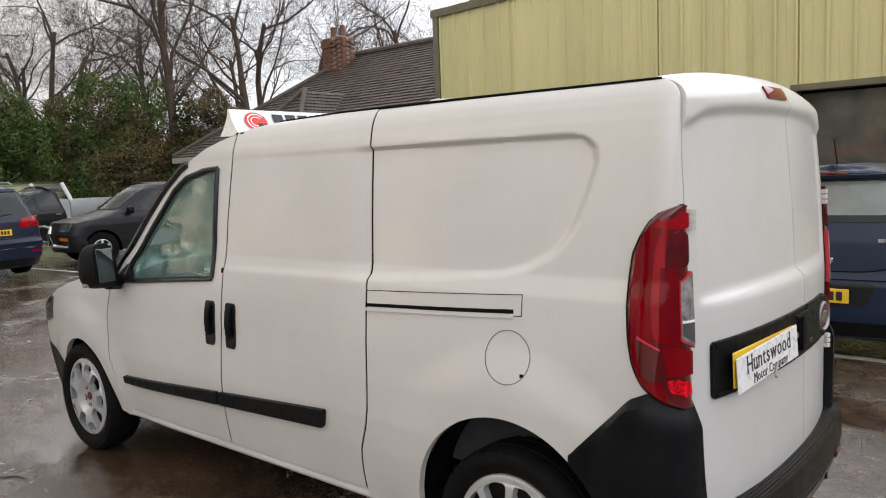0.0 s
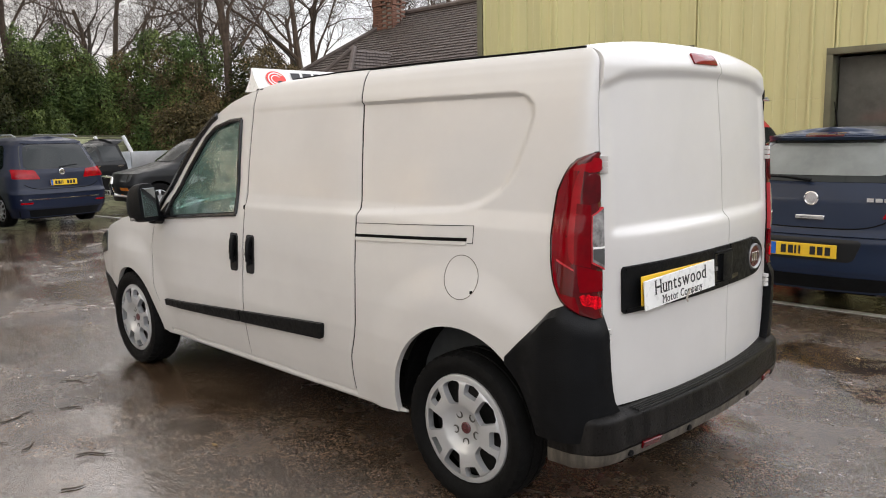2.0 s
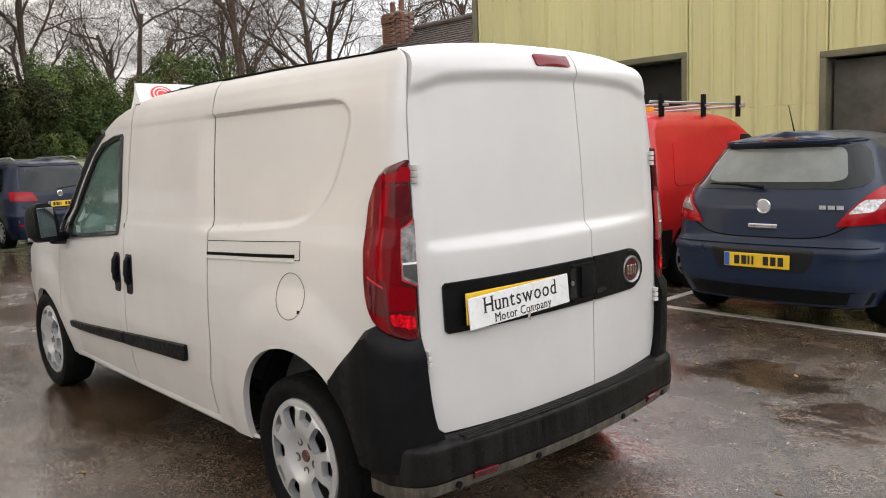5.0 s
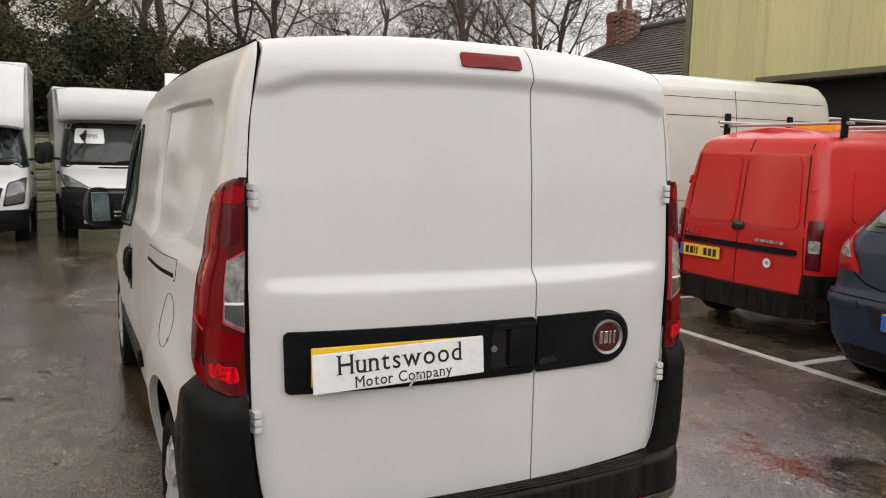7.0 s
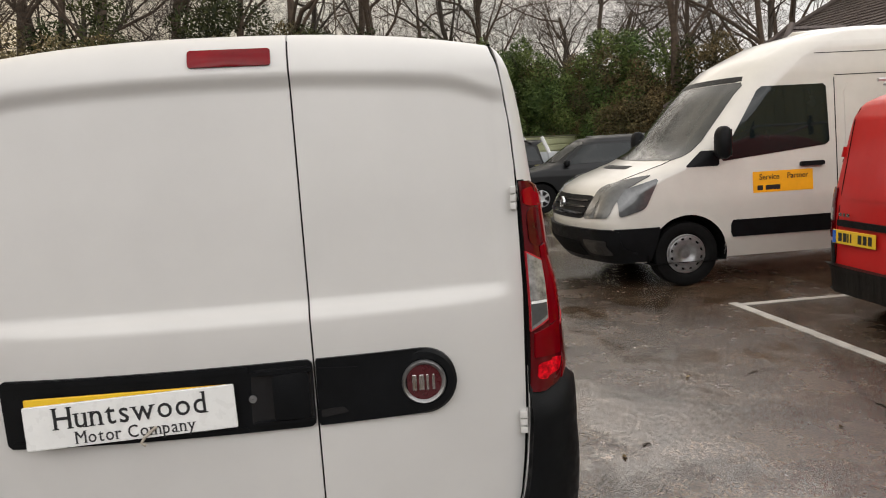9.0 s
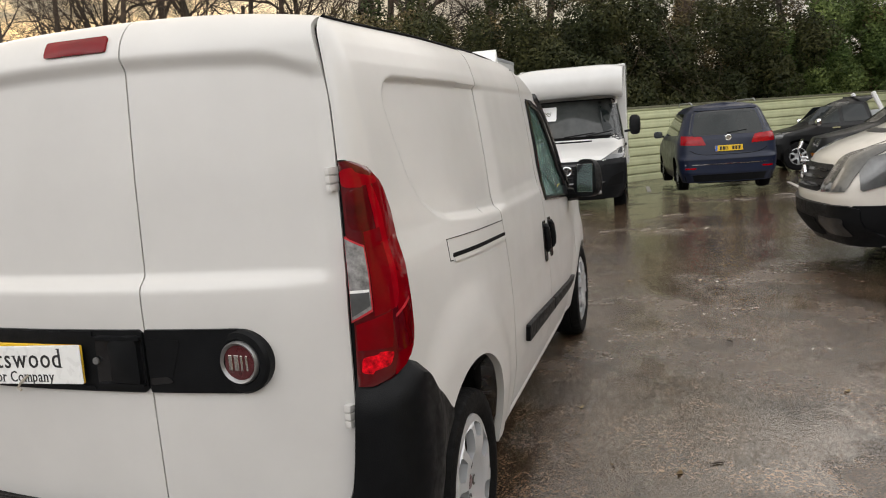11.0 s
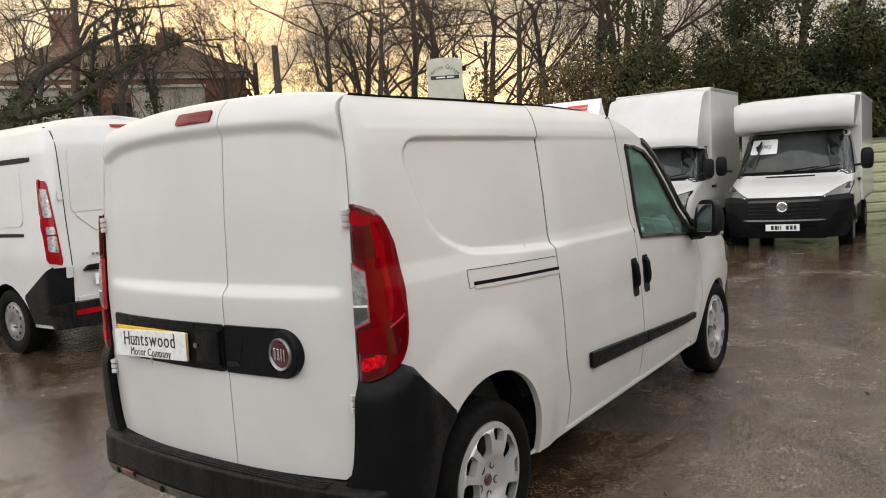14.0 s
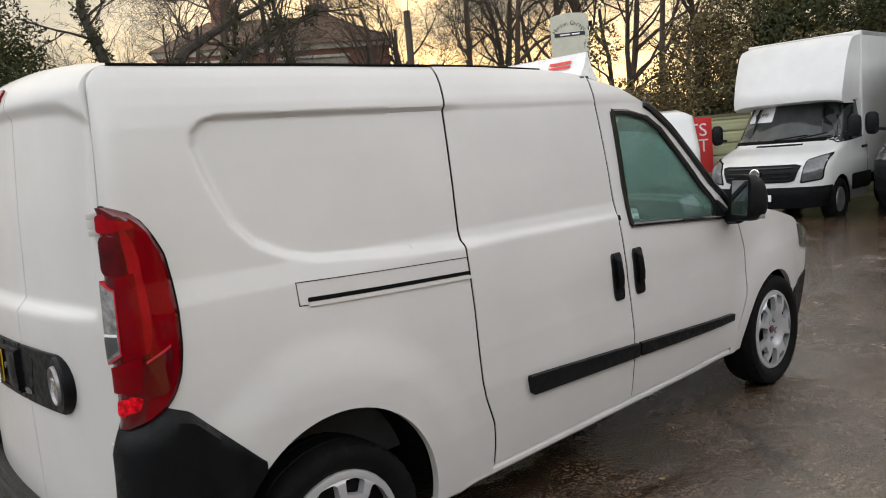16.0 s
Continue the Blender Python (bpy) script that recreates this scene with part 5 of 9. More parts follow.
def suv():
    v = thing("dark_grey_off_roader", place(-16.60, 11.06, -98), "dark grey compact off-roader with a chrome bull bar", "car")
    b = Body(half=[(0.3, 0.76), (0.5, 0.84), (0.85, 0.86), (1.0, 0.84), (1.2, 0.76), (1.58, 0.64), (1.66, 0.55), (1.69, 0.45)],
             rear=[(0.3, 0.1), (0.9, 0.05), (1.1, 0.08), (1.6, 0.25), (1.69, 0.4)],
             front=[(0.3, 3.95), (0.65, 4.05), (0.92, 3.92), (1.05, 3.3), (1.14, 3.0), (1.5, 2.5), (1.66, 2.2), (1.69, 2.0)],
             zlow=0.3, ztop=1.69, axles=(0.75, 3.2), wheel_r=0.35, arch=0.40, corner=(0.25, 0.2, 0.35, 0.26), crown=(0.03, 0.14))
    b.build(v, M["greypaint"])
    put(v, b, "side_window", "side", [(0.5, 1.14), (2.72, 1.10), (2.3, 1.52), (0.65, 1.54)], "screen", r=(0.06, 0.3))
    put(v, b, "windscreen", "nose", [(-0.62, 1.16), (0.62, 1.16), (0.55, 1.60), (-0.55, 1.60)], "screen")
    for sg in (1, -1):
        put(v, b, "headlamp", "nose", [(sg * 0.42, 0.74), (sg * 0.72, 0.74), (sg * 0.72, 0.90), (sg * 0.42, 0.90)], "headlens")
        put(v, b, "indicator", "nose", [(sg * 0.45, 0.55), (sg * 0.70, 0.55), (sg * 0.70, 0.62), (sg * 0.45, 0.62)], "amber")
        tube_part("bull_bar", [(3.85, sg * 0.60, 0.42), (4.15, sg * 0.62, 0.48), (4.17, sg * 0.60, 0.72), (4.12, sg * 0.50, 0.84), (4.12, 0, 0.86)], 0.035, M["chrome"], v, 8)
    number_plate(v, 4.12, 0, 0.5, front=True, yellow=False)
    for ax in b.axles:
        for sg in (1, -1):
            wheel(v, ax, sg * (b.hw(0.4) - 0.10), sg, 0.35, 0.22, 0.20, "alloy", 6)
    mirrors(v, 2.6, 0.82, 1.14)


POD_X = ([(0, 0), (0.3, 0.42), (0.45, 0.60), (0.65, 0.84), (0.85, 1.0), (0.93, 0.98), (1, 0.85)], [(0, 0), (0.3, 0.55), (0.5, 0.85), (0.65, 0.97), (0.8, 1.0), (0.92, 0.96), (1, 0.82)])
POD_Z = ([(0, 1), (0.3, 0.95), (0.45, 0.84), (0.65, 0.50), (0.85, 0.14), (0.93, 0.03), (1, 0)], [(0, 1), (0.3, 0.985), (0.5, 0.92), (0.65, 0.72), (0.8, 0.38), (0.92, 0.08), (1, 0)])


def luton(name, m, lab, cab, box, mat="white2", price="24995", style=0, pod=2.10):
    """A cab with a tall box body behind and over it. cab: front x; box: (x0, x1, half width, z0, z1)."""
    v = thing(name, m, lab, "truck", "box vans")
    L = cab
    b = Body(half=[(0.28, 0.90), (0.5, 0.98), (0.95, 1.0), (1.3, 0.97), (2.0, 0.86), (2.2, 0.80), (2.25, 0.7)],
             rear=[(0.28, L - 2.35), (2.25, L - 2.3)],
             front=[(0.28, L - 0.1), (0.5, L), (0.88, L - 0.02), (1.02, L - 0.12), (1.14, L - 0.40), (1.27, L - 0.85), (1.4, L - 1.0), (1.95, L - 1.42), (2.2, L - 1.75), (2.25, L - 1.9)],
             zlow=0.28, ztop=2.25, axles=(L - 0.95,), wheel_r=0.34, arch=0.41, corner=(0.05, 0.05, 0.40, 0.32), crown=(0.01, 0.15))
    b.build(v, M[mat])
    dark_top = 0.62 if style == 0 else 0.94
    put(v, b, "front_bumper", "nose", [(-0.95, 0.28), (0.95, 0.28), (0.97, dark_top), (-0.97, dark_top)], "plastic", off=0.03, depth=0.04, r=(0.05, 0.25), n=(8, 24))
    put(v, b, "bumper_side", "side", [(L - 0.60, 0.28), (L - 0.2, 0.28), (L - 0.2, dark_top), (L - 0.56, dark_top)], "plastic", off=0.02, depth=0.04)
    put(v, b, "grille", "nose", [(-0.56, 0.70), (0.56, 0.70), (0.66, 0.98), (-0.66, 0.98)] if style == 0 else [(-0.50, 0.64), (0.50, 0.64), (0.58, 0.93), (-0.58, 0.93)], "plastic", off=0.034 if style else 0.012)
    for k in range(4):
        z = 0.72 + 0.065 * k - (0.05 if style else 0)
        put(v, b, "grille_bar", "nose", [(-0.54, z), (0.54, z), (0.54, z + 0.022), (-0.54, z + 0.022)], "gloss_black", off=0.048 if style else 0.03, n=(3, 20))
    VV, FF = lathe([(0.085, 0), (0.085, 0.02), (0.072, 0.024), (0.066, 0.012), (0.001, 0.012)], 32)
    o = hang("badge", mesh_of("badge", VV, FF, M["chrome"]), v); o.matrix_local = pose(L + 0.035, 0, 0.86 if style == 0 else 0.80, 0, 0, -90)
    for sg in (1, -1):
        if style == 0:
            cs = [(sg * 0.66, 0.70), (sg * 0.92, 0.74), (sg * 0.95, 1.10), (sg * 0.72, 1.02)]
        else:
            cs = [(sg * 0.58, 0.945), (sg * 0.95, 0.97), (sg * 0.98, 1.14), (sg * 0.90, 1.13)]
        ce = Vector((sum(p[0] for p in cs) / 4, sum(p[1] for p in cs) / 4))
        put(v, b, "headlamp_surround", "nose", [tuple(ce + (Vector(p) - ce) * 1.14) for p in cs], "gap", off=0.008, r=(0.1, 0.2))
        put(v, b, "headlamp", "nose", cs, "headlens", off=0.016, r=(0.1, 0.2))
        if style:
            put(v, b, "fog_pocket", "nose", [(sg * 0.66, 0.50), (sg * 0.90, 0.52), (sg * 0.93, 0.74), (sg * 0.74, 0.66)], "gap", off=0.036)
            put(v, b, "bumper_cheek", "nose", [(sg * 0.60, 0.84), (sg * 0.96, 0.86), (sg * 0.98, 0.955), (sg * 0.62, 0.935)], "plastic", off=0.034)
            put(v, b, "marker_lamp", "nose", [(sg * 0.60, 0.925), (sg * 0.66, 0.93), (sg * 0.66, 0.945), (sg * 0.60, 0.94)], "plate_w", off=0.03)
    if style:
        put(v, b, "grille_trim", "nose", [(-0.60, 0.560), (0.60, 0.560), (0.64, 0.585), (-0.64, 0.585)], "steel", off=0.05, n=(3, 20))
        put(v, b, "lower_grille", "nose", [(-0.50, 0.47), (0.50, 0.47), (0.50, 0.535), (-0.50, 0.535)], "gap", off=0.036, n=(3, 20))
    put(v, b, "windscreen_seal", "nose", [(-0.93, 1.31), (0.93, 1.31), (0.81, 2.05), (-0.81, 2.05)], "gap", off=0.003, r=(0.06, 0.12), n=(12, 20))
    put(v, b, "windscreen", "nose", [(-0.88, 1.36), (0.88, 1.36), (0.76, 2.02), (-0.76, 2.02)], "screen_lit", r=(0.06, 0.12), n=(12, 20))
    put(v, b, "bonnet_vent", "nose", [(-0.4, 1.26), (0.4, 1.26), (0.4, 1.285), (-0.4, 1.285)], "plastic", off=0.004)
    tube_part("wiper", [(L - 0.93, -0.1, 1.37), (L - 0.98, 0.45, 1.42)], 0.012, M["plastic"], v)
    tube_part("wiper", [(L - 0.93, 0.3, 1.37), (L - 0.98, 0.78, 1.44)], 0.012, M["plastic"], v)
    put(v, b, "cab_window", "side", [(L - 2.0, 1.32), (L - 1.06, 1.26), (L - 1.42, 1.92), (L - 2.0, 1.95)], "screen", r=(0.08, 0.15))
    put(v, b, "door_gap", "side", [(L - 2.12, 0.4), (L - 2.112, 0.4), (L - 2.112, 2.05), (L - 2.12, 2.05)], "gap", off=0.003, r=(0, 0), n=(12, 2))
    put(v, b, "door_strip", "side", [(L - 2.3, 0.45), (L - 1.42, 0.45), (L - 1.42, 0.72), (L - 2.3, 0.72)], "plastic", off=0.01)
    put(v, b, "door_handle", "side", [(L - 2.08, 1.12), (L - 1.88, 1.12), (L - 1.88, 1.17), (L - 2.08, 1.17)], "plastic", off=0.03)
    pt = put(v, b, "price_sticker", "nose", [(-0.74, 1.68), (-0.26, 1.68), (-0.26, 1.94), (-0.70, 1.94)], "inkwhite", off=0.012, r=(0.06, 0.1), label="white price sticker behind the windscreen")
    p, nn = on_surface(b.nose(), -0.49, 1.80)
    if nn.x < 0: nn = -nn
    lettering(price, 0.13, M["cladtrim"], pt, look(p + nn * 0.016, p + nn * 2) @ pose(0, 0, 0, 0, 180, 0), squeeze=0.9)
    number_plate(v, L + 0.045, 0, 0.46, front=True, yellow=False)
    # box body with a rounded pod over the cab
    x0, x1, h, z0, z1 = box
    bm = box_bm((x0, -h, z0), (x1, h, z1), 0.03, 3)
    part("box_body", bm, M[mat], v, "white box body", sharp=50)
    fr, bk = [], []
    for i in range(15):
        q = i / 14
        row, rowb = [], []
        for j in range(19):
            u = -1 + 2 * j / 18
            reach = L - 1.05 - x1
            px = x1 - 0.02 + reach * lin(q, POD_X[style]) * (1 - 0.14 * abs(u) ** 4)
            pz = pod + (z1 - 0.01 - pod) * lin(q, POD_Z[style]) - 0.05 * abs(u) ** 6
            row.append(Vector((px, u * (h - 0.01) * (1 - 0.05 * q), pz)))
            rowb.append(Vector((x1 - 0.05 if i == 0 else max(x1 - 0.05, px - 0.10 - 0.5 * q), u * (h - 0.05) * (1 - 0.05 * q), min(pz, pod))))
        fr.append(row); bk.append(rowb)
    V, F = grid_solid(fr, bk)
    hang("cab_pod", mesh_of("cab_pod", V, F, M[mat], sharp=60), v, "rounded white pod over the cab")
    for z in (z0 + 0.02, z1 - 0.04):
        for sg in (1, -1):
            part("edge_rail", box_bm((x0 + 0.03, sg * (h + 0.004) - 0.006, z - 0.03), (x1 - 0.03, sg * (h + 0.004) + 0.006, z + 0.03), 0.003, 1), M["alu"], v)
    part("chassis", box_bm((x0 + 0.1, -0.5, 0.38), (L - 2.2, 0.5, z0 - 0.004), 0.02), M["gap"], v)
    for ax in (x0 + (1.5 if L > 5 else 0.62), L - 0.95):
        for sg in (1, -1):
            wheel(v, ax, sg * 0.87, sg, 0.34, 0.225, 0.21, "steel", 12)
    mirrors(v, L - 1.02, 1.02, 1.52, 0.20, 0.36, arm=0.16)


def rear_van():
    v = thing("white_panel_van", place(-3.785, -1.72, -90), "white medium panel van with tall slim tail lamps", "van")
    b = Body(half=[(0.3, 0.92), (0.6, 0.975), (1.0, 0.985), (1.35, 0.95), (2.0, 0.87), (2.22, 0.80), (2.30, 0.68), (2.34, 0.5)],
             rear=[(0.3, 0.06), (0.9, 0.02), (1.3, 0.06), (2.1, 0.12), (2.25, 0.18), (2.34, 0.34)],
             front=[(0.3, 4.9), (0.6, 4.97), (1.0, 4.75), (1.15, 4.1), (1.9, 3.3), (2.2, 2.9), (2.34, 2.5)],
             zlow=0.3, ztop=2.34, axles=(1.0, 3.95), wheel_r=0.335, arch=0.395, corner=(0.13, 0.13, 0.5, 0.35), crown=(0.03, 0.16))
    b.build(v, M["white2"])
    for sg in (1, -1):
        put(v, b, "tail_lamp", "back", [(sg * 0.870, 0.92), (sg * 0.978, 0.95), (sg * 0.928, 1.75), (sg * 0.882, 1.72)], "redlens_bright", off=0.010, r=(0.25, 0.12), n=(14, 8))
        put(v, b, "lamp_lens", "back", [(sg * 0.890, 1.04), (sg * 0.955, 1.06), (sg * 0.945, 1.20), (sg * 0.888, 1.20)], "clearlens", off=0.014)
        put(v, b, "lamp_lens", "back", [(sg * 0.892, 1.38), (sg * 0.938, 1.38), (sg * 0.918, 1.66), (sg * 0.890, 1.64)], "clearlens", off=0.014)
        put(v, b, "lamp_lens", "back", [(sg * 0.889, 1.215), (sg * 0.945, 1.215), (sg * 0.940, 1.29), (sg * 0.890, 1.29)], "clearlens", off=0.014)
        put(v, b, "door_gap", "back", [(sg * 0.79, 0.52), (sg * 0.798, 0.52), (sg * 0.77, 2.25), (sg * 0.762, 2.25)], "gap", off=0.003, r=(0, 0), n=(20, 2))
        put(v, b, "door_hinge", "back", [(sg * 0.79, 1.54), (sg * 0.83, 1.54), (sg * 0.83, 1.62), (sg * 0.79, 1.62)], "white2", off=0.025)
        put(v, b, "door_hinge", "back", [(sg * 0.80, 0.80), (sg * 0.86, 0.80), (sg * 0.86, 0.90), (sg * 0.80, 0.90)], "white2", off=0.03)
    put(v, b, "door_gap", "back", [(-0.004, 0.5), (0.004, 0.5), (0.004, 2.28), (-0.004, 2.28)], "gap", off=0.003, r=(0, 0), n=(20, 2))
    put(v, b, "rear_bumper", "back", [(-0.95, 0.32), (0.95, 0.32), (0.95, 0.56), (-0.95, 0.56)], "plastic_wet", off=0.08, depth=0.03, r=(0.04, 0.3), n=(8, 24))
    put(v, b, "corner_cladding", "side", [(0.08, 0.34), (0.58, 0.34), (0.62, 0.62), (0.08, 0.92)], "plastic", off=0.014, r=(0.05, 0.05))
    put(v, b, "corner_cladding_back", "back", [(0.80, 0.5), (0.96, 0.5), (0.96, 0.90), (0.80, 0.90)], "plastic", off=0.012)
    put(v, b, "reflector", "back", [(0.55, 0.44), (0.82, 0.44), (0.82, 0.49), (0.55, 0.49)], "redlens", off=0.085)
    put(v, b, "handle_lip", "back", [(0.02, 0.845), (0.70, 0.845), (0.64, 0.90), (0.06, 0.90)], "plastic", off=0.035, depth=0.05, r=(0.3, 0.1))
    put(v, b, "window_blank", "back", [(0.06, 1.42), (0.72, 1.42), (0.68, 2.02), (0.06, 2.02)], "white2", off=0.010, r=(0.04, 0.05))
    put(v, b, "pressed_crease", "back", [(0.05, 1.22), (0.50, 1.22), (0.70, 1.40), (0.05, 1.40)], "white2", off=0.012, depth=0.01, r=(0.1, 0.1))
    put(v, b, "door_plate_lip", "back", [(0.02, 0.56), (0.76, 0.56), (0.76, 0.60), (0.02, 0.60)], "white2", off=0.02)
    for w, yy in ((0.48, 0.44),):
        bm = box_bm((-w / 2, -0.055, 0), (w / 2, 0.055, 0.008), 0.003, 1)
        p = part("dealer_plate", bm, M["plate_w"], v, "white plate on the door"); p.matrix_local = pose(0.0, yy - 0.08, 0.755, 90, 0, -90)
        lettering("Huntswood", 0.062, M["ink"], p, pose(0, 0.018, 0.009))
        lettering("Motor Company", 0.034, M["ink"], p, pose(0, -0.030, 0.009))
    put(v, b, "high_brake_lamp", "back", [(-0.16, 2.24), (0.16, 2.24), (0.16, 2.265), (-0.16, 2.265)], "redlens", off=0.012)
    put(v, b, "slide_rail", "side", [(0.55, 1.20), (2.1, 1.20), (2.1, 1.235), (0.55, 1.235)], "plastic", off=0.006)
    put(v, b, "roof_slot", "side", [(0.45, 1.92), (2.4, 1.92), (2.4, 1.97), (0.45, 1.97)], "plastic", off=0.006)
    put(v, b, "side_panel", "side", [(0.55, 1.30), (2.05, 1.30), (2.05, 1.86), (0.65, 1.86)], "white2", off=0.008, r=(0.08, 0.2))
    bars([0.03] * 8, 0.025, 0.012, M["steel"], v, pose(0.0, 0.45, 1.0, 90, 0, -90), "letter_bar", 0.003)
    put(v, b, "cab_window", "side", [(2.75, 1.25), (3.95, 1.2), (3.3, 1.85), (2.78, 1.9)], "screen")
    put(v, b, "windscreen", "nose", [(-0.8, 1.25), (0.8, 1.25), (0.7, 2.0), (-0.7, 2.0)], "screen")
    for ax in b.axles:
        for sg in (1, -1):
            wheel(v, ax, sg * (b.hw(0.4) - 0.095), sg, 0.335, 0.215, 0.205, "steel", 12)
    mirrors(v, 3.7, 0.97, 1.3)


hatchback()
red_van()
big_van()
mpv()
pickup()
suv()
luton("white_box_van", place(-18.44, 2.30, 3), "white box van with dark bumper and a price sticker", 5.7, (0.5, 3.55, 1.03, 0.75, 2.70), style=1, price="24995")
luton("white_box_van", place(-16.12, 0.15, 0) @ Matrix.Scale(0.96, 4), "tall white box van with a large pod over its cab", 4.05, (0.0, 2.1, 0.98, 0.68, 3.10), style=0, price="12995", pod=1.95)
rear_van()


# ---------- the near van: x forward from the rear axle, y to its left ----------
VAN = thing("white_panel_van", pose(-1.565, 2.905, 0, 0, 0, 180), "white small panel van with black bumper and red tail lamps", "van")
HW = [(0.25, 0.835), (0.30, 0.848), (0.40, 0.872), (0.52, 0.895), (0.65, 0.910), (0.80, 0.914), (0.95, 0.906), (1.08, 0.893), (1.17, 0.882),
      (1.24, 0.862), (1.40, 0.845), (1.55, 0.825), (1.66, 0.808), (1.72, 0.796), (1.77, 0.780), (1.80, 0.765), (1.82, 0.750), (1.835, 0.732)]
YO = [(0.505, 0.655), (0.53, 0.688), (0.56, 0.700), (0.65, 0.714), (0.775, 0.726), (1.10, 0.732), (1.44, 0.726), (1.60, 0.716), (1.72, 0.700), (1.80, 0.688), (1.84, 0.680)]
ZTOP = [(-0.7, 1.835), (0.9, 1.838), (1.35, 1.826), (1.6, 1.795), (1.8, 1.742), (2.0, 1.658), (2.15, 1.552), (2.35, 1.365), (2.66, 1.085), (2.9, 1.05), (3.2, 1.015), (3.5, 0.94), (3.7, 0.84), (3.85, 0.70)]
ZSILL = 0.295


def rear_x(y, z):
    lean = lin(z, [(0.4, 0.0), (1.1, 0.0), (1.45, 0.018), (1.8, 0.048), (1.9, 0.06)])
    return -(0.632 - 0.055 * (y / 0.72) ** 2 - lean)


def bulge(y, z):
    """The lower doors stand proud of the pressed upper panel."""
    return 0.022 * (1 - smooth(1.140, 1.185, z)) * (1 - min(1, abs(y) / 0.73) ** 4)


def wrap(z):
    """How far the top of the tail rolls forward into the roof."""
    if z <= 1.775:
        return 0.0
    q = min(1, (z - 1.775) / 0.075)
    return 0.10 * (1 - math.sqrt(max(0, 1 - q * q)))


def side_dent(x, z):
    """Pressed shapes of the flanks: long panel, wheel flares, hollow in the doors."""
    edge = lin(z, [(1.20, -0.14), (1.315, -0.175), (1.385, -0.222), (1.52, -0.272), (1.60, -0.292), (1.64, -0.285), (1.67, -0.255), (1.69, -0.20)])
    low = lin(x, [(-0.24, 1.40), (-0.16, 1.315), (-0.065, 1.265), (0.03, 1.240), (0.30, 1.216), (0.65, 1.196), (1.6, 1.185)])
    inside = smooth(low - 0.018, low + 0.012, z) * (1 - smooth(1.672, 1.692, z)) * smooth(edge - 0.020, edge + 0.020, x)
    d = -0.022 * inside * (1 - 0.78 * smooth(0.60, 0.80, x)) * (1 - 0.5 * smooth(1.35, 1.8, x))
    e = math.hypot((x - 0.012) / 0.385, (z - 0.315) / 0.44)
    d += 0.020 * (1 - smooth(1.22, 1.62, e)) * (1 - smooth(-0.2, -0.5, x) * 0)
    e2 = math.hypot((x - 3.105) / 0.34, (z - 0.315) / 0.36)
    d += 0.022 * (1 - smooth(1.15, 1.75, e2))
    d -= 0.009 * math.exp(-((z - 0.80 - 0.02 * x) / 0.16) ** 2) * smooth(0.75, 1.15, x) * (1 - smooth(2.2, 2.65, x))
    return d


def plan(x):
    return 1 - 0.052 * (1 - smooth(-0.46, 0.30, x)) - 0.035 * smooth(2.2, 3.0, x) - 0.12 * max(0, (x - 2.9) / 0.95) ** 2


SA = 0.215


def flank(s, z, sg=1):
    """The outer skin. s runs from the rear door's edge round the corner and on along the side."""
    h = lin(z, HW)
    yo = lin(z, YO) + 0.0095
    if s < SA:
        p = (1 - s / SA) * math.pi / 2
        h *= plan(-0.46)
        b, a = h - yo, -0.46 - rear_x(yo, z)
        x = -0.46 - a * math.sin(p) + wrap(z) * math.sin(p)
        y = h - b * (1 - math.cos(p))
        y += side_dent(-0.46, z) * math.cos(p)
    else:
        x = -0.46 + (s - SA)
        y = h * plan(x) + side_dent(x, z)
    return Vector((x, sg * y, z))


def s_of(x): return x + 0.46 + SA


SEAM_R = [(0.28, 0.722), (0.36, 0.720), (0.44, 0.714), (0.50, 0.704), (0.56, 0.680), (0.62, 0.656), (0.68, 0.642), (0.80, 0.633), (0.96, 0.636), (1.17, 0.641), (1.36, 0.650), (1.69, 0.668), (1.84, 0.680)]
SEAM_M = [(0.28, 1.655), (0.5, 1.636), (0.9, 1.606), (1.12, 1.592), (1.40, 1.586), (1.6, 1.578), (1.84, 1.570)]
SEAM_F = [(0.28, 2.60), (0.32, 2.615), (0.42, 2.66), (0.6, 2.735), (0.86, 2.745), (1.0, 2.70), (1.05, 2.68), (1.12, 2.66), (1.9, 2.60)]


def side_panel(name, cols, rows, sg, zlow, ztop, xmap, mat, parent, label="", hole=None, thick=0.028):
    """cols: column positions; xmap(c, z) gives x; zlow and ztop give the panel's edges at a column."""
    fr, bk = [], []
    for c in cols:
        a, b = zlow(c), ztop(c)
        r1, r2 = [], []
        for q in rows(c):
            z = a + (b - a) * q
            s = xmap(c, z)
            p, n = on_surface(lambda u, w: flank(u, w, 1), s, z, 0.006)
            if n.y < 0 and n.x > -0.5: n = -n
            if n.dot(Vector((-0.3, 1, 0))) < 0: n = -n
            k = p - Vector((n.x, n.y, 0)).normalized() * thick if (n.x or n.y) else p
            r1.append(Vector((p.x, sg * p.y, p.z))); r2.append(Vector((k.x, sg * k.y, k.z)))
        fr.append(r1); bk.append(r2)
    V, F = grid_solid(fr, bk, hole)
    return hang(name, mesh_of(name, V, F, mat, sharp=48), parent, label)


def even(n): return lambda c: [i / n for i in range(n + 1)]


def rear_arch(x):
    q = (x - 0.012) / 0.396
    return 0.315 + 0.447 * math.sqrt(max(0, 1 - q * q)) if abs(q) < 1 else ZSILL


def front_arch(x):
    q = (x - 3.105) / 0.345
    return 0.315 + 0.365 * math.sqrt(max(0, 1 - q * q)) if abs(q) < 1 else ZSILL


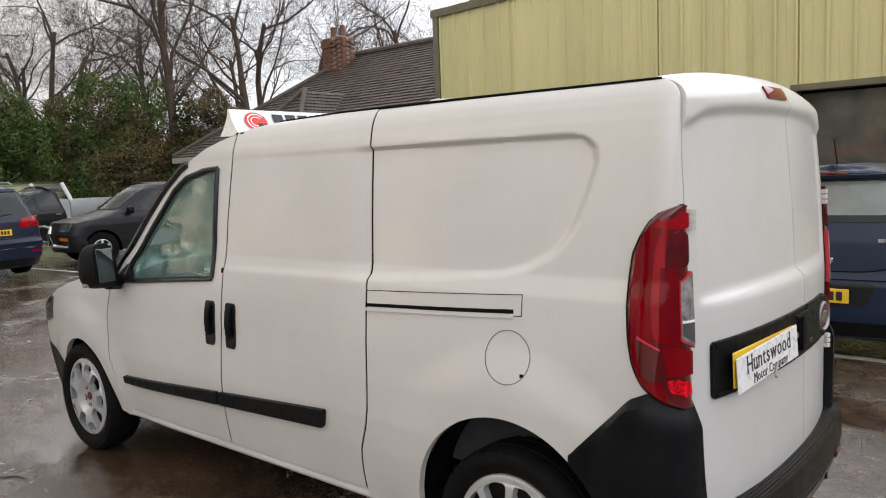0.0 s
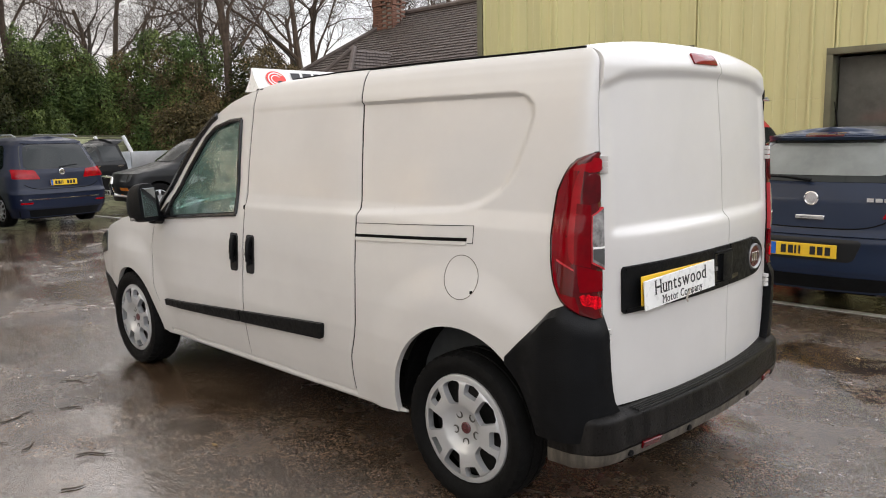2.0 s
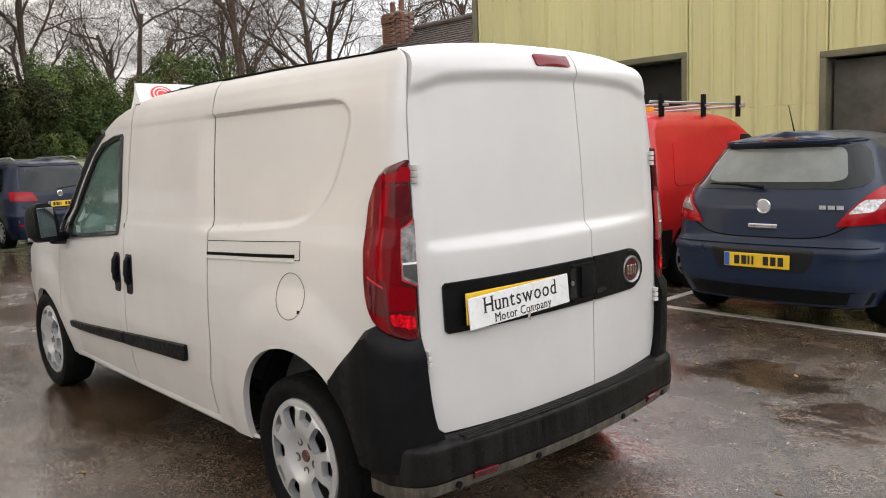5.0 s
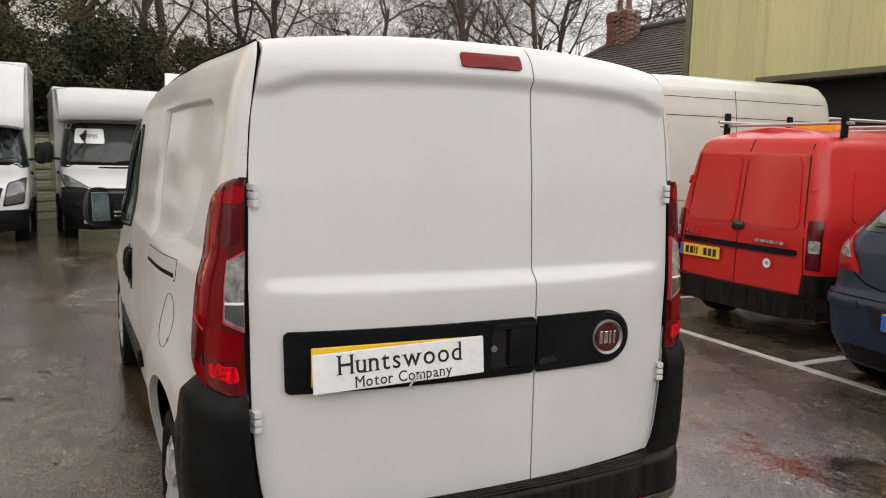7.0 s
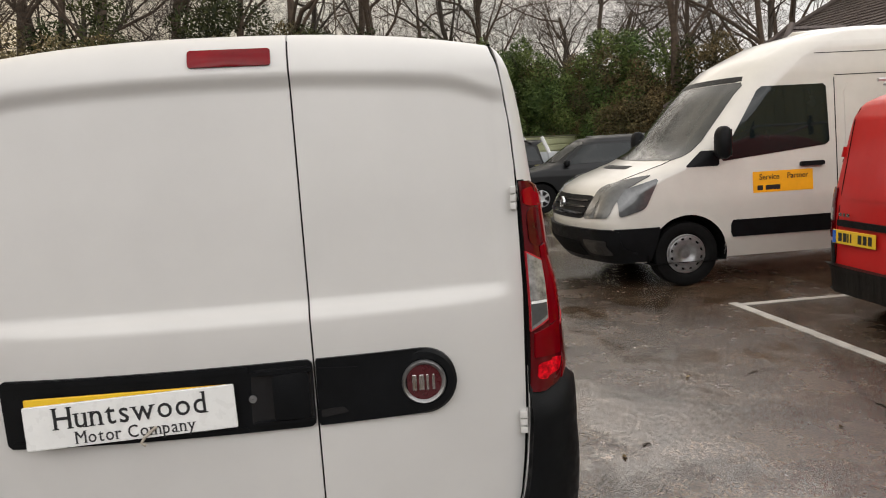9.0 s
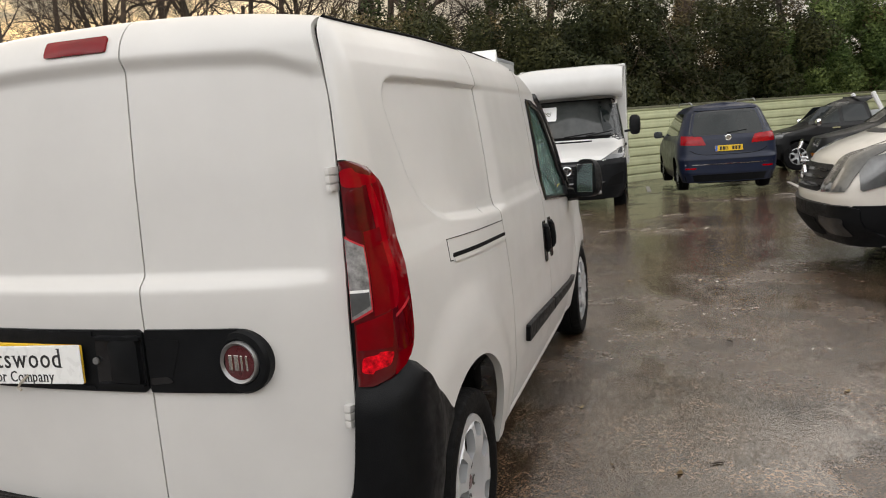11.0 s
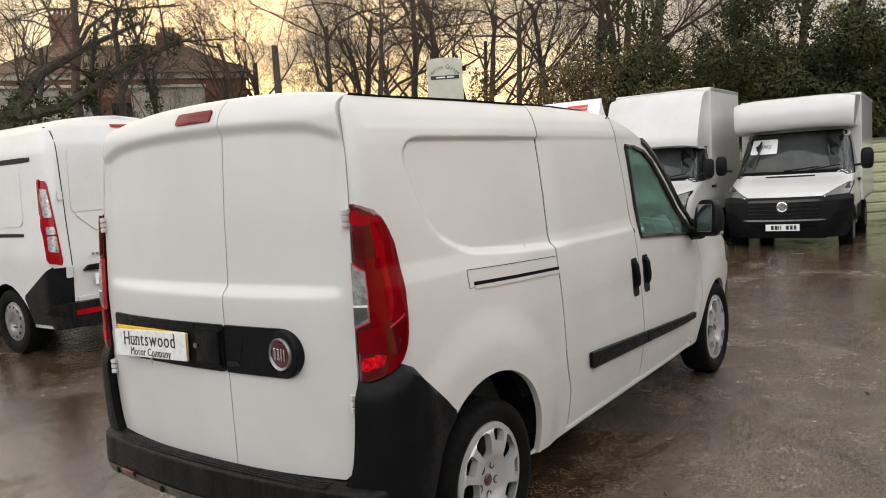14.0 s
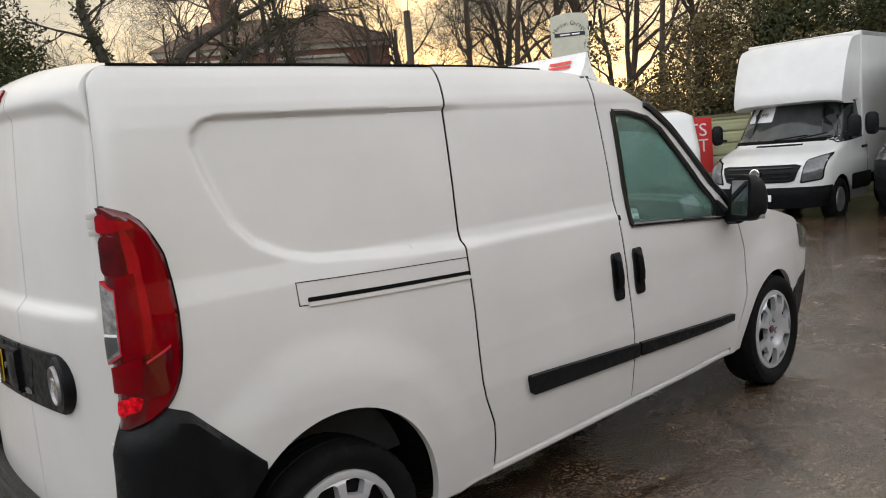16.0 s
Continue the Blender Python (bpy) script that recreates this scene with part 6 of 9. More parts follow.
GAP = 0.0050
WIN_Z0 = lambda x: lin(x, [(1.5, 1.130), (1.7, 1.125), (2.2, 1.085), (2.56, 1.055)])
WIN_Z1 = lambda x: lin(x, [(1.5, 1.640), (1.66, 1.640), (1.80, 1.632), (1.95, 1.600), (2.06, 1.535), (2.54, 1.064), (2.6, 1.05)])
WX0, WX1 = 1.675, 2.53


def build_sides(sg):
    body = VAN
    # rear quarter with the corner pillar and the wheel opening
    cs = [SA * i / 9 for i in range(10)]
    xs = [-0.455 + 0.015 * i for i in range(2)] + [-0.44 + 1e-4, -0.4401 + 1e-4]
    ar = [0.012 - 0.396 * math.cos(t) for t in np.linspace(0, math.pi, 91)]
    xs = [ar[0] - 1e-4] + ar + [ar[-1] + 1e-4] + [ar[-1] + (0.66 - ar[-1]) * i / 24 for i in range(1, 25)]
    cols = cs[:-1] + [s_of(-0.46)] + [s_of(x) for x in xs]
    low = lambda s: 0.42 if s <= s_of(ar[0] - 1e-4) - 1e-6 else (ZSILL if s_of(ar[-1]) + 5e-5 < s else (max(rear_arch(s - 0.46 - SA), 0.42 if s < s_of(-0.2) else 0) if s > s_of(ar[0]) - 5e-5 else 0.42))
    warp = lambda c, z: c + (lin(z, SEAM_R) - GAP - 0.66) * smooth(s_of(0.38), s_of(0.66), c)
    q = side_panel("rear_quarter", cols, even(200), sg, low, lambda s: 1.835, warp, M["white"], body)
    # sliding door
    n = 46
    cols = [i / n for i in range(n + 1)]
    xm = lambda c, z: s_of((lin(z, SEAM_R) + GAP) * (1 - c) + (lin(z, SEAM_M) - GAP) * c)
    d1 = side_panel("sliding_door", cols, even(160), sg, lambda c: ZSILL + 0.03, lambda c: lin(0.62 + c * 0.95, ZTOP), xm, M["white"], body)
    # front door with its window opening
    n = 52
    cols = sorted({i / n for i in range(n + 1)})

    z0c = lambda c: ZSILL + 0.03
    xc = lambda c: 1.60 + c * 1.11
    ztc = lambda c: lin(xc(c), ZTOP) - 0.004

    def rows_door(c):
        x = xc(c)
        a, b = z0c(c), ztc(c)
        w0 = WIN_Z0(x)
        w1 = max(w0 + 0.004, min(WIN_Z1(x), b - 0.03))
        b = max(b, w1 + 0.012)
        zz = [a + (w0 - a) * i / 50 for i in range(51)] + [w0 + (w1 - w0) * i / 6 for i in range(1, 7)] + [w1 + (b - w1) * i / 14 for i in range(1, 15)]
        top = ztc(c)
        return [(z - a) / (top - a) for z in zz]

    inside = [WX0 <= xc((cols[i] + cols[i + 1]) / 2) <= WX1 for i in range(len(cols) - 1)]
    door_x = lambda c, z: s_of((lin(z, SEAM_M) + GAP) * (1 - smooth(0.0, 0.07, c)) + xc(c) * smooth(0.0, 0.07, c) * (1 - smooth(0.93, 1.0, c)) + (lin(z, SEAM_F) - GAP) * smooth(0.93, 1.0, c))
    d2 = side_panel("front_door", cols, rows_door, sg, z0c, ztc, door_x, M["white"], body, hole=lambda i, j: inside[i] and 50 <= j < 56)
    # wing
    ar = [3.105 - 0.345 * math.cos(t) for t in np.linspace(0, math.pi, 35)]
    xs = [2.70 + (ar[0] - 2.70) * i / 5 for i in range(5)] + [ar[0] - 1e-4] + ar + [ar[-1] + 1e-4] + [ar[-1] + (3.80 - ar[-1]) * i / 8 for i in range(1, 9)]
    low = lambda x: rear_arch(x) if x < 2 else (front_arch(x) if ar[0] - 5e-5 <= x <= ar[-1] + 5e-5 else (ZSILL if x < 3 else 0.24))
    warp = lambda x, z: s_of(x + (lin(z, SEAM_F) + GAP - 2.70) * (1 - smooth(2.70, 2.80, x)))
    w = side_panel("front_wing", xs, even(60), sg, low, lambda x: lin(x, ZTOP), warp, M["white"], body)
    # dark backing behind the gaps
    for table, z1 in ((SEAM_R, 1.825), (SEAM_M, 1.80), (SEAM_F, 1.02)):
        fr, bk = [], []
        for i in range(111):
            z = 0.33 + (z1 - 0.33) * i / 110
            r1, r2 = [], []
            for dx in (-0.02, 0.02):
                p = flank(s_of(lin(z, table) + dx), z)
                r1.append(Vector((p.x, sg * (p.y - 0.0035), z))); r2.append(Vector((p.x, sg * (p.y - 0.06), z)))
            fr.append(r1); bk.append(r2)
        V, F = grid_solid(fr, bk)
        hang("door_seal", mesh_of("door_seal", V, F, M["gap"]), body)
    # sill under the doors
    pts = [flank(s_of(x), 0.31, sg) for x in np.linspace(0.37, 2.75, 30)]
    V, F = tube([Vector((p.x, p.y - sg * 0.026, 0.300)) for p in pts], [0.006, 0.016] + [0.024] * 27 + [0.012], 10)
    hang("sill", mesh_of("sill", V, F, M["white"]), body)
    out = lambda p: Vector((0, p.y, 0))
    su = lambda x, z: flank(s_of(x), z, sg)
    # rubbing strip on the doors
    for xa, xb, own in ((0.885, 1.648, d1), (1.660, 2.585, d2)):
        za = lambda x: lin(x, [(0.885, 0.640), (2.585, 0.530)])
        zb = lambda x: lin(x, [(0.885, 0.560), (2.585, 0.492)])
        slant = 0.02 if own is d1 else 0
        patch("rubbing_strip", su, [(xa + slant, zb(xa)), (xb, zb(xb)), (xb, za(xb)), (xa, za(xa))], M["plastic"], own, 0.020, 0.02, (0.02, 0.35) if own is d1 else (0.012, 0.3), (8, 24), "black rubbing strip", out, 0.004)
    # handles
    for x, own in ((1.530, d1), (1.694, d2)):
        patch("handle_cup", su, [(x - 0.036, 0.812), (x + 0.038, 0.812), (x + 0.032, 1.022), (x - 0.044, 1.022)], M["gloss_black"], own, 0.006, 0.02, (0.30, 0.28), (12, 10), "black handle cup", out)
        p0, p1 = flank(s_of(x), 0.83, sg), flank(s_of(x - 0.006), 1.005, sg)
        V, F = tube([p0.lerp(p1, 0.2) + Vector((0, sg * 0.006, 0)), p0.lerp(p1, 0.3) + Vector((0, sg * 0.016, 0)), p0.lerp(p1, 0.5) + Vector((0, sg * 0.020, 0)), p0.lerp(p1, 0.88) + Vector((0, sg * 0.016, 0)), p1 + Vector((0, sg * 0.006, 0))],
                    [0.014, 0.016, 0.016, 0.016, 0.014], 10)
        hang("door_handle", mesh_of("door_handle", V, F, M["plastic"]), own, "black pull handle")
    # slide rail cover
    patch("rail_slot", su, [(-0.032, 1.111), (0.640, 1.082), (0.640, 1.095), (-0.032, 1.125)], M["gap"], q, 0.002, 0.012, (0.004, 0.1), (3, 30), "dark slide rail slot", out)
    for cs in ([(-0.062, 1.1735), (0.636, 1.1425), (0.636, 1.1450), (-0.062, 1.1760)], [(-0.062, 1.103), (-0.034, 1.102), (-0.034, 1.1045), (-0.062, 1.1055)]):
        patch("rail_edge", su, cs, M["gap"], q, 0.0012, 0.006, (0, 0), (2, 30), "", out)
    patch("rail_edge", su, [(-0.0635, 1.103), (-0.061, 1.103), (-0.061, 1.176), (-0.0635, 1.176)], M["gap"], q, 0.0012, 0.006, (0, 0), (6, 2), "", out)
    patch("rail_lip", su, [(-0.030, 1.097), (0.640, 1.067), (0.640, 1.078), (-0.030, 1.108)], M["white"], q, 0.006, 0.01, (0.004, 0.2), (3, 30), "", out)
    # side window with its black surround
    fr, bk, fr2, bk2 = [], [], [], []
    for i in range(25):
        x = WX0 - 0.006 + (WX1 - WX0 + 0.012) * i / 24
        a, b = WIN_Z0(x) - 0.004, max(WIN_Z0(x) + 0.004, WIN_Z1(x)) + 0.004
        r1, r2 = [], []
        for j in range(9):
            z = a + (b - a) * j / 8
            p = flank(s_of(x), z)
            r1.append(Vector((p.x, sg * (p.y - 0.008), z))); r2.append(Vector((p.x, sg * (p.y - 0.012), z)))
        fr.append(r1); bk.append(r2)
    V, F = grid_solid(fr, bk)
    g = hang("door_window", mesh_of("door_window", V, F, M["van_glass"]), d2, "green-tinted wet door glass")
    g.visible_shadow = False
    ring = [(WX0, WIN_Z0(WX0)), (2.0, WIN_Z0(2.0)), (2.3, WIN_Z0(2.3)), (WX1, WIN_Z0(WX1)), (2.30, WIN_Z1(2.30)), (2.05, WIN_Z1(2.05)), (1.95, WIN_Z1(1.95)), (1.80, WIN_Z1(1.80)), (WX0 + 0.01, WIN_Z1(1.70))]
    for k in range(len(ring)):
        (xa, za), (xb, zb) = ring[k], ring[(k + 1) % len(ring)]
        pts = []
        for i in range(7):
            x, z = xa + (xb - xa) * i / 6, za + (zb - za) * i / 6
            p = flank(s_of(x), z, sg)
            pts.append(p + Vector((0, sg * 0.002, 0)))
        V, F = tube(pts, [0.013] * 7, 8)
        hang("window_seal", mesh_of("window_seal", V, F, M["gloss_black"]), d2)
    # small sail panel and mirror
    patch("mirror_base", su, [(2.42, 1.062), (2.60, 1.045), (2.56, 1.10), (2.46, 1.16)], M["plastic"], d2, 0.012, 0.02, (0.2, 0.3), (6, 6), "", out)
    bm = bmesh.new()
    bmesh.ops.create_uvsphere(bm, u_segments=28, v_segments=18, radius=1.0)
    for v in bm.verts:
        x, y, z = v.co
        f = lambda a, e: math.copysign(abs(a) ** e, a)
        x, y, z = f(x, 0.7), f(y, 0.62), f(z, 0.62)
        x = max(x, -0.35)
        v.co = Vector((0.115 * x * (1 - 0.25 * max(0, z)), 0.076 * y * (1 - 0.10 * z), 0.118 * z))
    mir = part("door_mirror", bm, M["plastic"], VAN, "black door mirror")
    mir.matrix_local = pose(2.50, sg * 1.022, 1.160, 0, 6, sg * 17)
    gb = bmesh.new()
    box_bm((-0.0425, -0.052, -0.088), (-0.0385, 0.052, 0.086), 0.0015, 1, gb)
    part("mirror_glass", gb, M["mirror"], mir)
    tube_part("mirror_arm", [(0.03, -sg * 0.06, -0.10), (0.05, -sg * 0.16, -0.10)], [0.035, 0.045], M["plastic"], mir)
    part("mirror_indicator", box_bm((0.03, sg * 0.058 - 0.012, -0.105), (0.07, sg * 0.058 + 0.012, -0.08), 0.008), M["clearlens"], mir)
    # tail lamp wrapping the corner
    LAMP = [(0.858, 0.020), (0.866, 0.075), (0.885, 0.135), (0.92, 0.184), (0.96, 0.216), (1.0, 0.233), (1.06, 0.246), (1.15, 0.253), (1.24, 0.255), (1.32, 0.246), (1.385, 0.218), (1.42, 0.186), (1.44, 0.152), (1.455, 0.100), (1.466, 0.020)]
    lamp_w = lambda q: lin(0.858 + 0.608 * q, LAMP)

    def lamp_piece(name, q0, q1, w0, w1, mat, off, own, label="", n=26, cut=(0.0, 0.0), soft=0.0):
        """A piece of the lens between two heights and two shares of its width. cut slants its ends, soft rounds them."""
        fr, bk = [], []
        for i in range(n + 1):
            r1, r2 = [], []
            end = abs(2 * i / n - 1)
            full = max(0.0, 1 - end ** 6) ** 0.5 if soft else 1.0
            for j in range(11):
                e = j / 10
                q_ = q0 + cut[0] * e + (q1 + cut[1] * e - q0 - cut[0] * e) * i / n
                z = 0.858 + 0.608 * q_
                wmax = max(0.004, lamp_w(min(0.999, max(0.002, q_))))
                mid = w0 + (w1 - w0) * (1 - soft)
                s = 0.001 + wmax * (mid + (w0 + (w1 - w0) * e - mid) * max(0.05, full))
                p, nn = on_surface(lambda u, w_: flank(u, w_, 1), s, z)
                if nn.dot(Vector((-0.7, 0.7, 0))) < 0: nn = -nn
                o = off + 0.012 * (1 - (2 * e - 1) ** 4) if name == "tail_lamp" else off
                p1, p2 = p + nn * o, p - nn * 0.03
                r1.append(Vector((p1.x, sg * p1.y, p1.z))); r2.append(Vector((p2.x, sg * p2.y, p2.z)))
            fr.append(r1); bk.append(r2)
        V, F = grid_solid(fr, bk)
        return hang(name, mesh_of(name, V, F, mat, sharp=50), own, label)

    lamp_piece("lamp_gasket", 0.004, 0.996, -0.005, 1.004, M["gap"], 0.003, VAN)
    tl = lamp_piece("tail_lamp", 0.012, 0.988, 0.035, 0.975, M["redlens_main"], 0.006, VAN, "tall red tail lamp with a clear reversing lens", 40)
    lamp_piece("outer_band", 0.05, 0.93, 0.60, 0.925, M["redlens_mid"], 0.0178, tl, soft=0.3)
    lamp_piece("bright_band", 0.34, 0.90, 0.50, 0.66, M["redlens_bright"], 0.0188, tl, soft=0.5)
    lamp_piece("bright_top", 0.872, 0.960, 0.07, 0.80, M["redlens_bright"], 0.0188, tl, cut=(0.01, -0.04), soft=0.5)
    lamp_piece("dark_panel", 0.69, 0.868, 0.10, 0.48, M["redlens_dark"], 0.0196, tl, soft=0.5)
    lamp_piece("centre_band", 0.32, 0.685, 0.30, 0.56, M["redlens_mid"], 0.0190, tl, cut=(0.02, 0.01))
    lamp_piece("reversing_lens_rim", 0.300, 0.672, 0.030, 0.285, M["redlens_line"], 0.0200, tl, cut=(0.045, -0.045))
    lens = lamp_piece("reversing_lens", 0.310, 0.664, 0.035, 0.270, M["clearlens"], 0.0215, tl, "clear reversing lens", cut=(0.045, -0.045))
    lamp_piece("reversing_lens_low", 0.325, 0.428, 0.040, 0.255, M["headlens"], 0.0225, lens, cut=(0.045, 0.0))
    lamp_piece("lens_ridge", 0.428, 0.440, 0.040, 0.260, M["plate_w"], 0.0225, lens)
    lamp_piece("low_panel", 0.175, 0.290, 0.08, 0.52, M["redlens_mid"], 0.0190, tl, cut=(0.0, 0.045))
    lamp_piece("low_wedge", 0.145, 0.300, 0.60, 0.86, M["redlens_main"], 0.0196, tl, cut=(0.02, 0.055))
    lamp_piece("wedge_line", 0.300, 0.312, 0.57, 0.84, M["redlens_line"], 0.0198, tl, cut=(0.055, 0.055))
    lamp_piece("reflector", 0.068, 0.150, 0.14, 0.56, M["redlens_hot"], 0.0196, tl, "bright red reflector", cut=(0.02, 0.012), soft=0.5)
    # black corner cladding from the lamp down to the wheel opening
    fr, bk = [], []
    for i in range(33):
        s = 0.0 + (s_of(-0.245)) * i / 32
        top = lin(s, [(0, 0.885), (0.05, 0.868), (0.10, 0.880), (SA * 0.8, 0.915), (s_of(-0.44), 0.890), (s_of(-0.25), 0.690), (s_of(-0.2), 0.66)])
        low_ = 0.40 if s < s_of(-0.44) else max(0.40, rear_arch(s - 0.46 - SA) + 0.002)
        r1, r2 = [], []
        for j in range(13):
            z = low_ + (max(top, low_ + 0.004) - low_) * (j / 12) ** 0.7
            p, nn = on_surface(lambda u, w_: flank(max(u, 0), w_, 1), max(s, 0.004), z)
            if nn.dot(Vector((-0.5, 0.8, 0))) < 0: nn = -nn
            ledge = min(top - 0.012, 0.800 + 0.09 * (s / 0.20) ** 2)
            o = 0.005 + 0.030 * min(1.0, max(0.0, (top - z) / (top - ledge))) * (1 - smooth(-0.42, -0.30, s - 0.46 - SA)) + 0.004 * (1 - smooth(0.85, 1, j / 12))
            p1, p2 = p + nn * o, p - nn * 0.012
            r1.append(Vector((p1.x, sg * p1.y, z))); r2.append(Vector((p2.x, sg * p2.y, z)))
        fr.append(r1); bk.append(r2)
    V, F = grid_solid(fr, bk)
    hang("corner_cladding", mesh_of("corner_cladding", V, F, M["plastic"]), VAN, "black plastic corner piece")
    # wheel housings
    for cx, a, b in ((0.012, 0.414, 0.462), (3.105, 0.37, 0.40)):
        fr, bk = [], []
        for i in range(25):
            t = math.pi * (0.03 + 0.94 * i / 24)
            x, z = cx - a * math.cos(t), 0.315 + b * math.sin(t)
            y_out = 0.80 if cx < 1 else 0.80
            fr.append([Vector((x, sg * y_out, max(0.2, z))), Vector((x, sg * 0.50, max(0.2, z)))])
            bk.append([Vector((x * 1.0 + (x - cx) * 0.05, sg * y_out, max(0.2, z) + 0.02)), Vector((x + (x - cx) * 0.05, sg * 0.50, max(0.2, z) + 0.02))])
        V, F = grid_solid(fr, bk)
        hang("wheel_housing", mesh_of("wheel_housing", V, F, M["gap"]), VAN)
    for ax in (0.0, 3.105):
        wheel(VAN, ax, sg * 0.790, sg, 0.322, 0.200, 0.236, "trim", 5)
    return q, d1, d2


LEFT = build_sides(1)
RIGHT = build_sides(-1)

# fuel flap on the left quarter
_t = [i / 40 * 2 * math.pi for i in range(41)]
_pts = [flank(s_of(-0.017 + 0.084 * math.cos(a)), 0.968 + 0.088 * math.sin(a), 1) + Vector((0, 0.0008, 0)) for a in _t]
hang("fuel_flap_edge", mesh_of("fuel_flap_edge", *tube(_pts, [0.0013] * 41, 6), M["grime"]), LEFT[0], "round fuel flap outline")
patch("fuel_lock", lambda x, z: flank(s_of(x), z, 1), [(-0.082, 0.908), (-0.069, 0.908), (-0.069, 0.920), (-0.082, 0.920)], M["gap"], LEFT[0], 0.001, 0.01, (0, 0), (2, 2), "", out_side)

# ---- rear doors ----
SEAM_Y = lambda z: -(0.152 - (z - 0.51) * 0.010)


def tail(y, z):
    """Skin of the rear doors with the pressed upper panel, rolled into the roof at the top."""
    top = 1.835 + 0.052 * (1 - (abs(y) / 0.735) ** 2.6)
    x = rear_x(y, min(z, top)) - bulge(y, z)
    arch = 1.776 - 0.026 * (abs(y) / 0.62) ** 2.2 - 0.026 * smooth(0.50, 0.69, abs(y)) ** 2
    side_in = 1 - smooth(0.660, 0.695, abs(y))
    x += 0.008 * smooth(1.150, 1.185, z) * (1 - smooth(arch - 0.042, arch + 0.004, z)) * side_in
    x -= 0.014 * smooth(arch - 0.042, arch + 0.004, z)
    q = min(1, max(0, (z - 1.765) / (top - 1.765)))
    x += 0.105 * (1 - math.sqrt(max(0, 1 - q * q)))
    return Vector((x, y, min(z, top)))


def rear_door(name, sg, label):
    fr, bk = [], []
    for i in range(121):
        v = i / 120
        r1, r2 = [], []
        for j in range(49):
            u = j / 48
            y0 = SEAM_Y(0.5 + v * 1.3) + sg * 0.0024
            zz = 0.505 + (1.888 - 0.505) * v
            # finer steps near the roll
            y1 = sg * (lin(min(zz, 1.84), YO) + 0.0018)
            y = y0 + (y1 - y0) * u
            top = 1.835 + 0.052 * (1 - (abs(y) / 0.735) ** 2.6)
            z = 0.505 + (top - 0.505) * (math.sin(v * math.pi / 2) * 0.35 + v * 0.65)
            low = 0.012 * (1 - abs(y) / 0.7) * (1 - v)
            p = tail(y, z - low)
            r1.append(p); r2.append(p + Vector((0.032, 0, -0.030 * smooth(0.93, 1, v))))
        fr.append(r1); bk.append(r2)
    V, F = grid_solid(fr, bk)
    return hang(name, mesh_of(name, V, F, M["white"], sharp=48), VAN, label)


DOOR_L = rear_door("rear_door", 1, "wide white rear door with a pressed panel")
DOOR_R = rear_door("rear_door", -1, "narrow white rear door with a pressed panel")
seal_z = np.linspace(0.52, 1.87, 90)
hang("door_seal", mesh_of("door_seal", *grid_solid(
    [[Vector((tail(SEAM_Y(z), z).x + 0.010, SEAM_Y(z) + d, tail(SEAM_Y(z), z).z - 0.006)) for d in (-0.02, 0.02)] for z in seal_z],
    [[Vector((tail(SEAM_Y(z), z).x + 0.05, SEAM_Y(z) + d, tail(SEAM_Y(z), z).z - 0.012)) for d in (-0.02, 0.02)] for z in seal_z]), M["gap"]), VAN)
for sg in (1, -1):
    hang("door_seal", mesh_of("door_seal", *grid_solid(
        [[Vector((rear_x(0.7, z) + 0.012 + wrap(z), sg * (lin(z, YO) + d), z)) for d in (-0.03, 0.012)] for z in np.linspace(0.5, 1.835, 30)],
        [[Vector((rear_x(0.7, z) + 0.06 + wrap(z), sg * (lin(z, YO) + d), z)) for d in (-0.03, 0.012)] for z in np.linspace(0.5, 1.835, 30)]), M["gap"]), VAN)

# black centre strip, handle, badge
patch("plate_strip", tail, [(0.640, 0.858), (-0.1445, 0.858), (-0.1445, 1.037), (0.645, 1.036)], M["plastic"], DOOR_L, 0.010, 0.02, (0.03, 0.18), (12, 30), "black plastic strip holding the plate", out_back)
patch("plate_frame", tail, [(0.625, 1.018), (0.02, 1.018), (0.02, 1.034), (0.632, 1.034)], M["plastic"], DOOR_L, 0.0135, 0.01, (0.02, 0.3), (4, 24), "", out_back)
patch("handle_strip", tail, [(-0.1515, 0.858), (-0.436, 0.857), (-0.436, 1.036), (-0.1515, 1.037)], M["plastic"], DOOR_R, 0.010, 0.02, (0.02, 0.08), (12, 16), "black plastic strip", out_back)
VV, FF = lathe([(0.090, -0.02), (0.090, 0.016), (0.082, 0.024), (0.066, 0.026), (0.060, 0.020), (0.001, 0.020)], 48)
disc = hang("badge_mount", mesh_of("badge_mount", VV, FF, M["plastic"]), DOOR_R)
disc.matrix_local = pose(rear_x(-0.435, 0.95) - bulge(0.435, 0.95) + 0.009, -0.436, 0.945, 0, 0, 90 - 4)
VV, FF = lathe([(0.060, 0.018), (0.060, 0.028), (0.056, 0.034), (0.050, 0.030), (0.047, 0.024)], 48)
hang("badge_ring", mesh_of("badge_ring", VV, FF, M["steel"]), disc, "chrome badge ring")
VV, FF = lathe([(0.048, 0.020), (0.048, 0.027), (0.001, 0.030)], 48)
hang("badge_face", mesh_of("badge_face", VV, FF, M["badge"]), disc, "dark red round badge")
for dx, w, h in ((-0.026, 0.007, 0.042), (-0.010, 0.007, 0.042), (0.006, 0.014, 0.042), (0.025, 0.012, 0.042)):
    part("badge_bar", box_bm((dx - w / 2, 0.027, -h / 2), (dx + w / 2, 0.0315, h / 2), 0.001, 1), M["chrome"], disc)
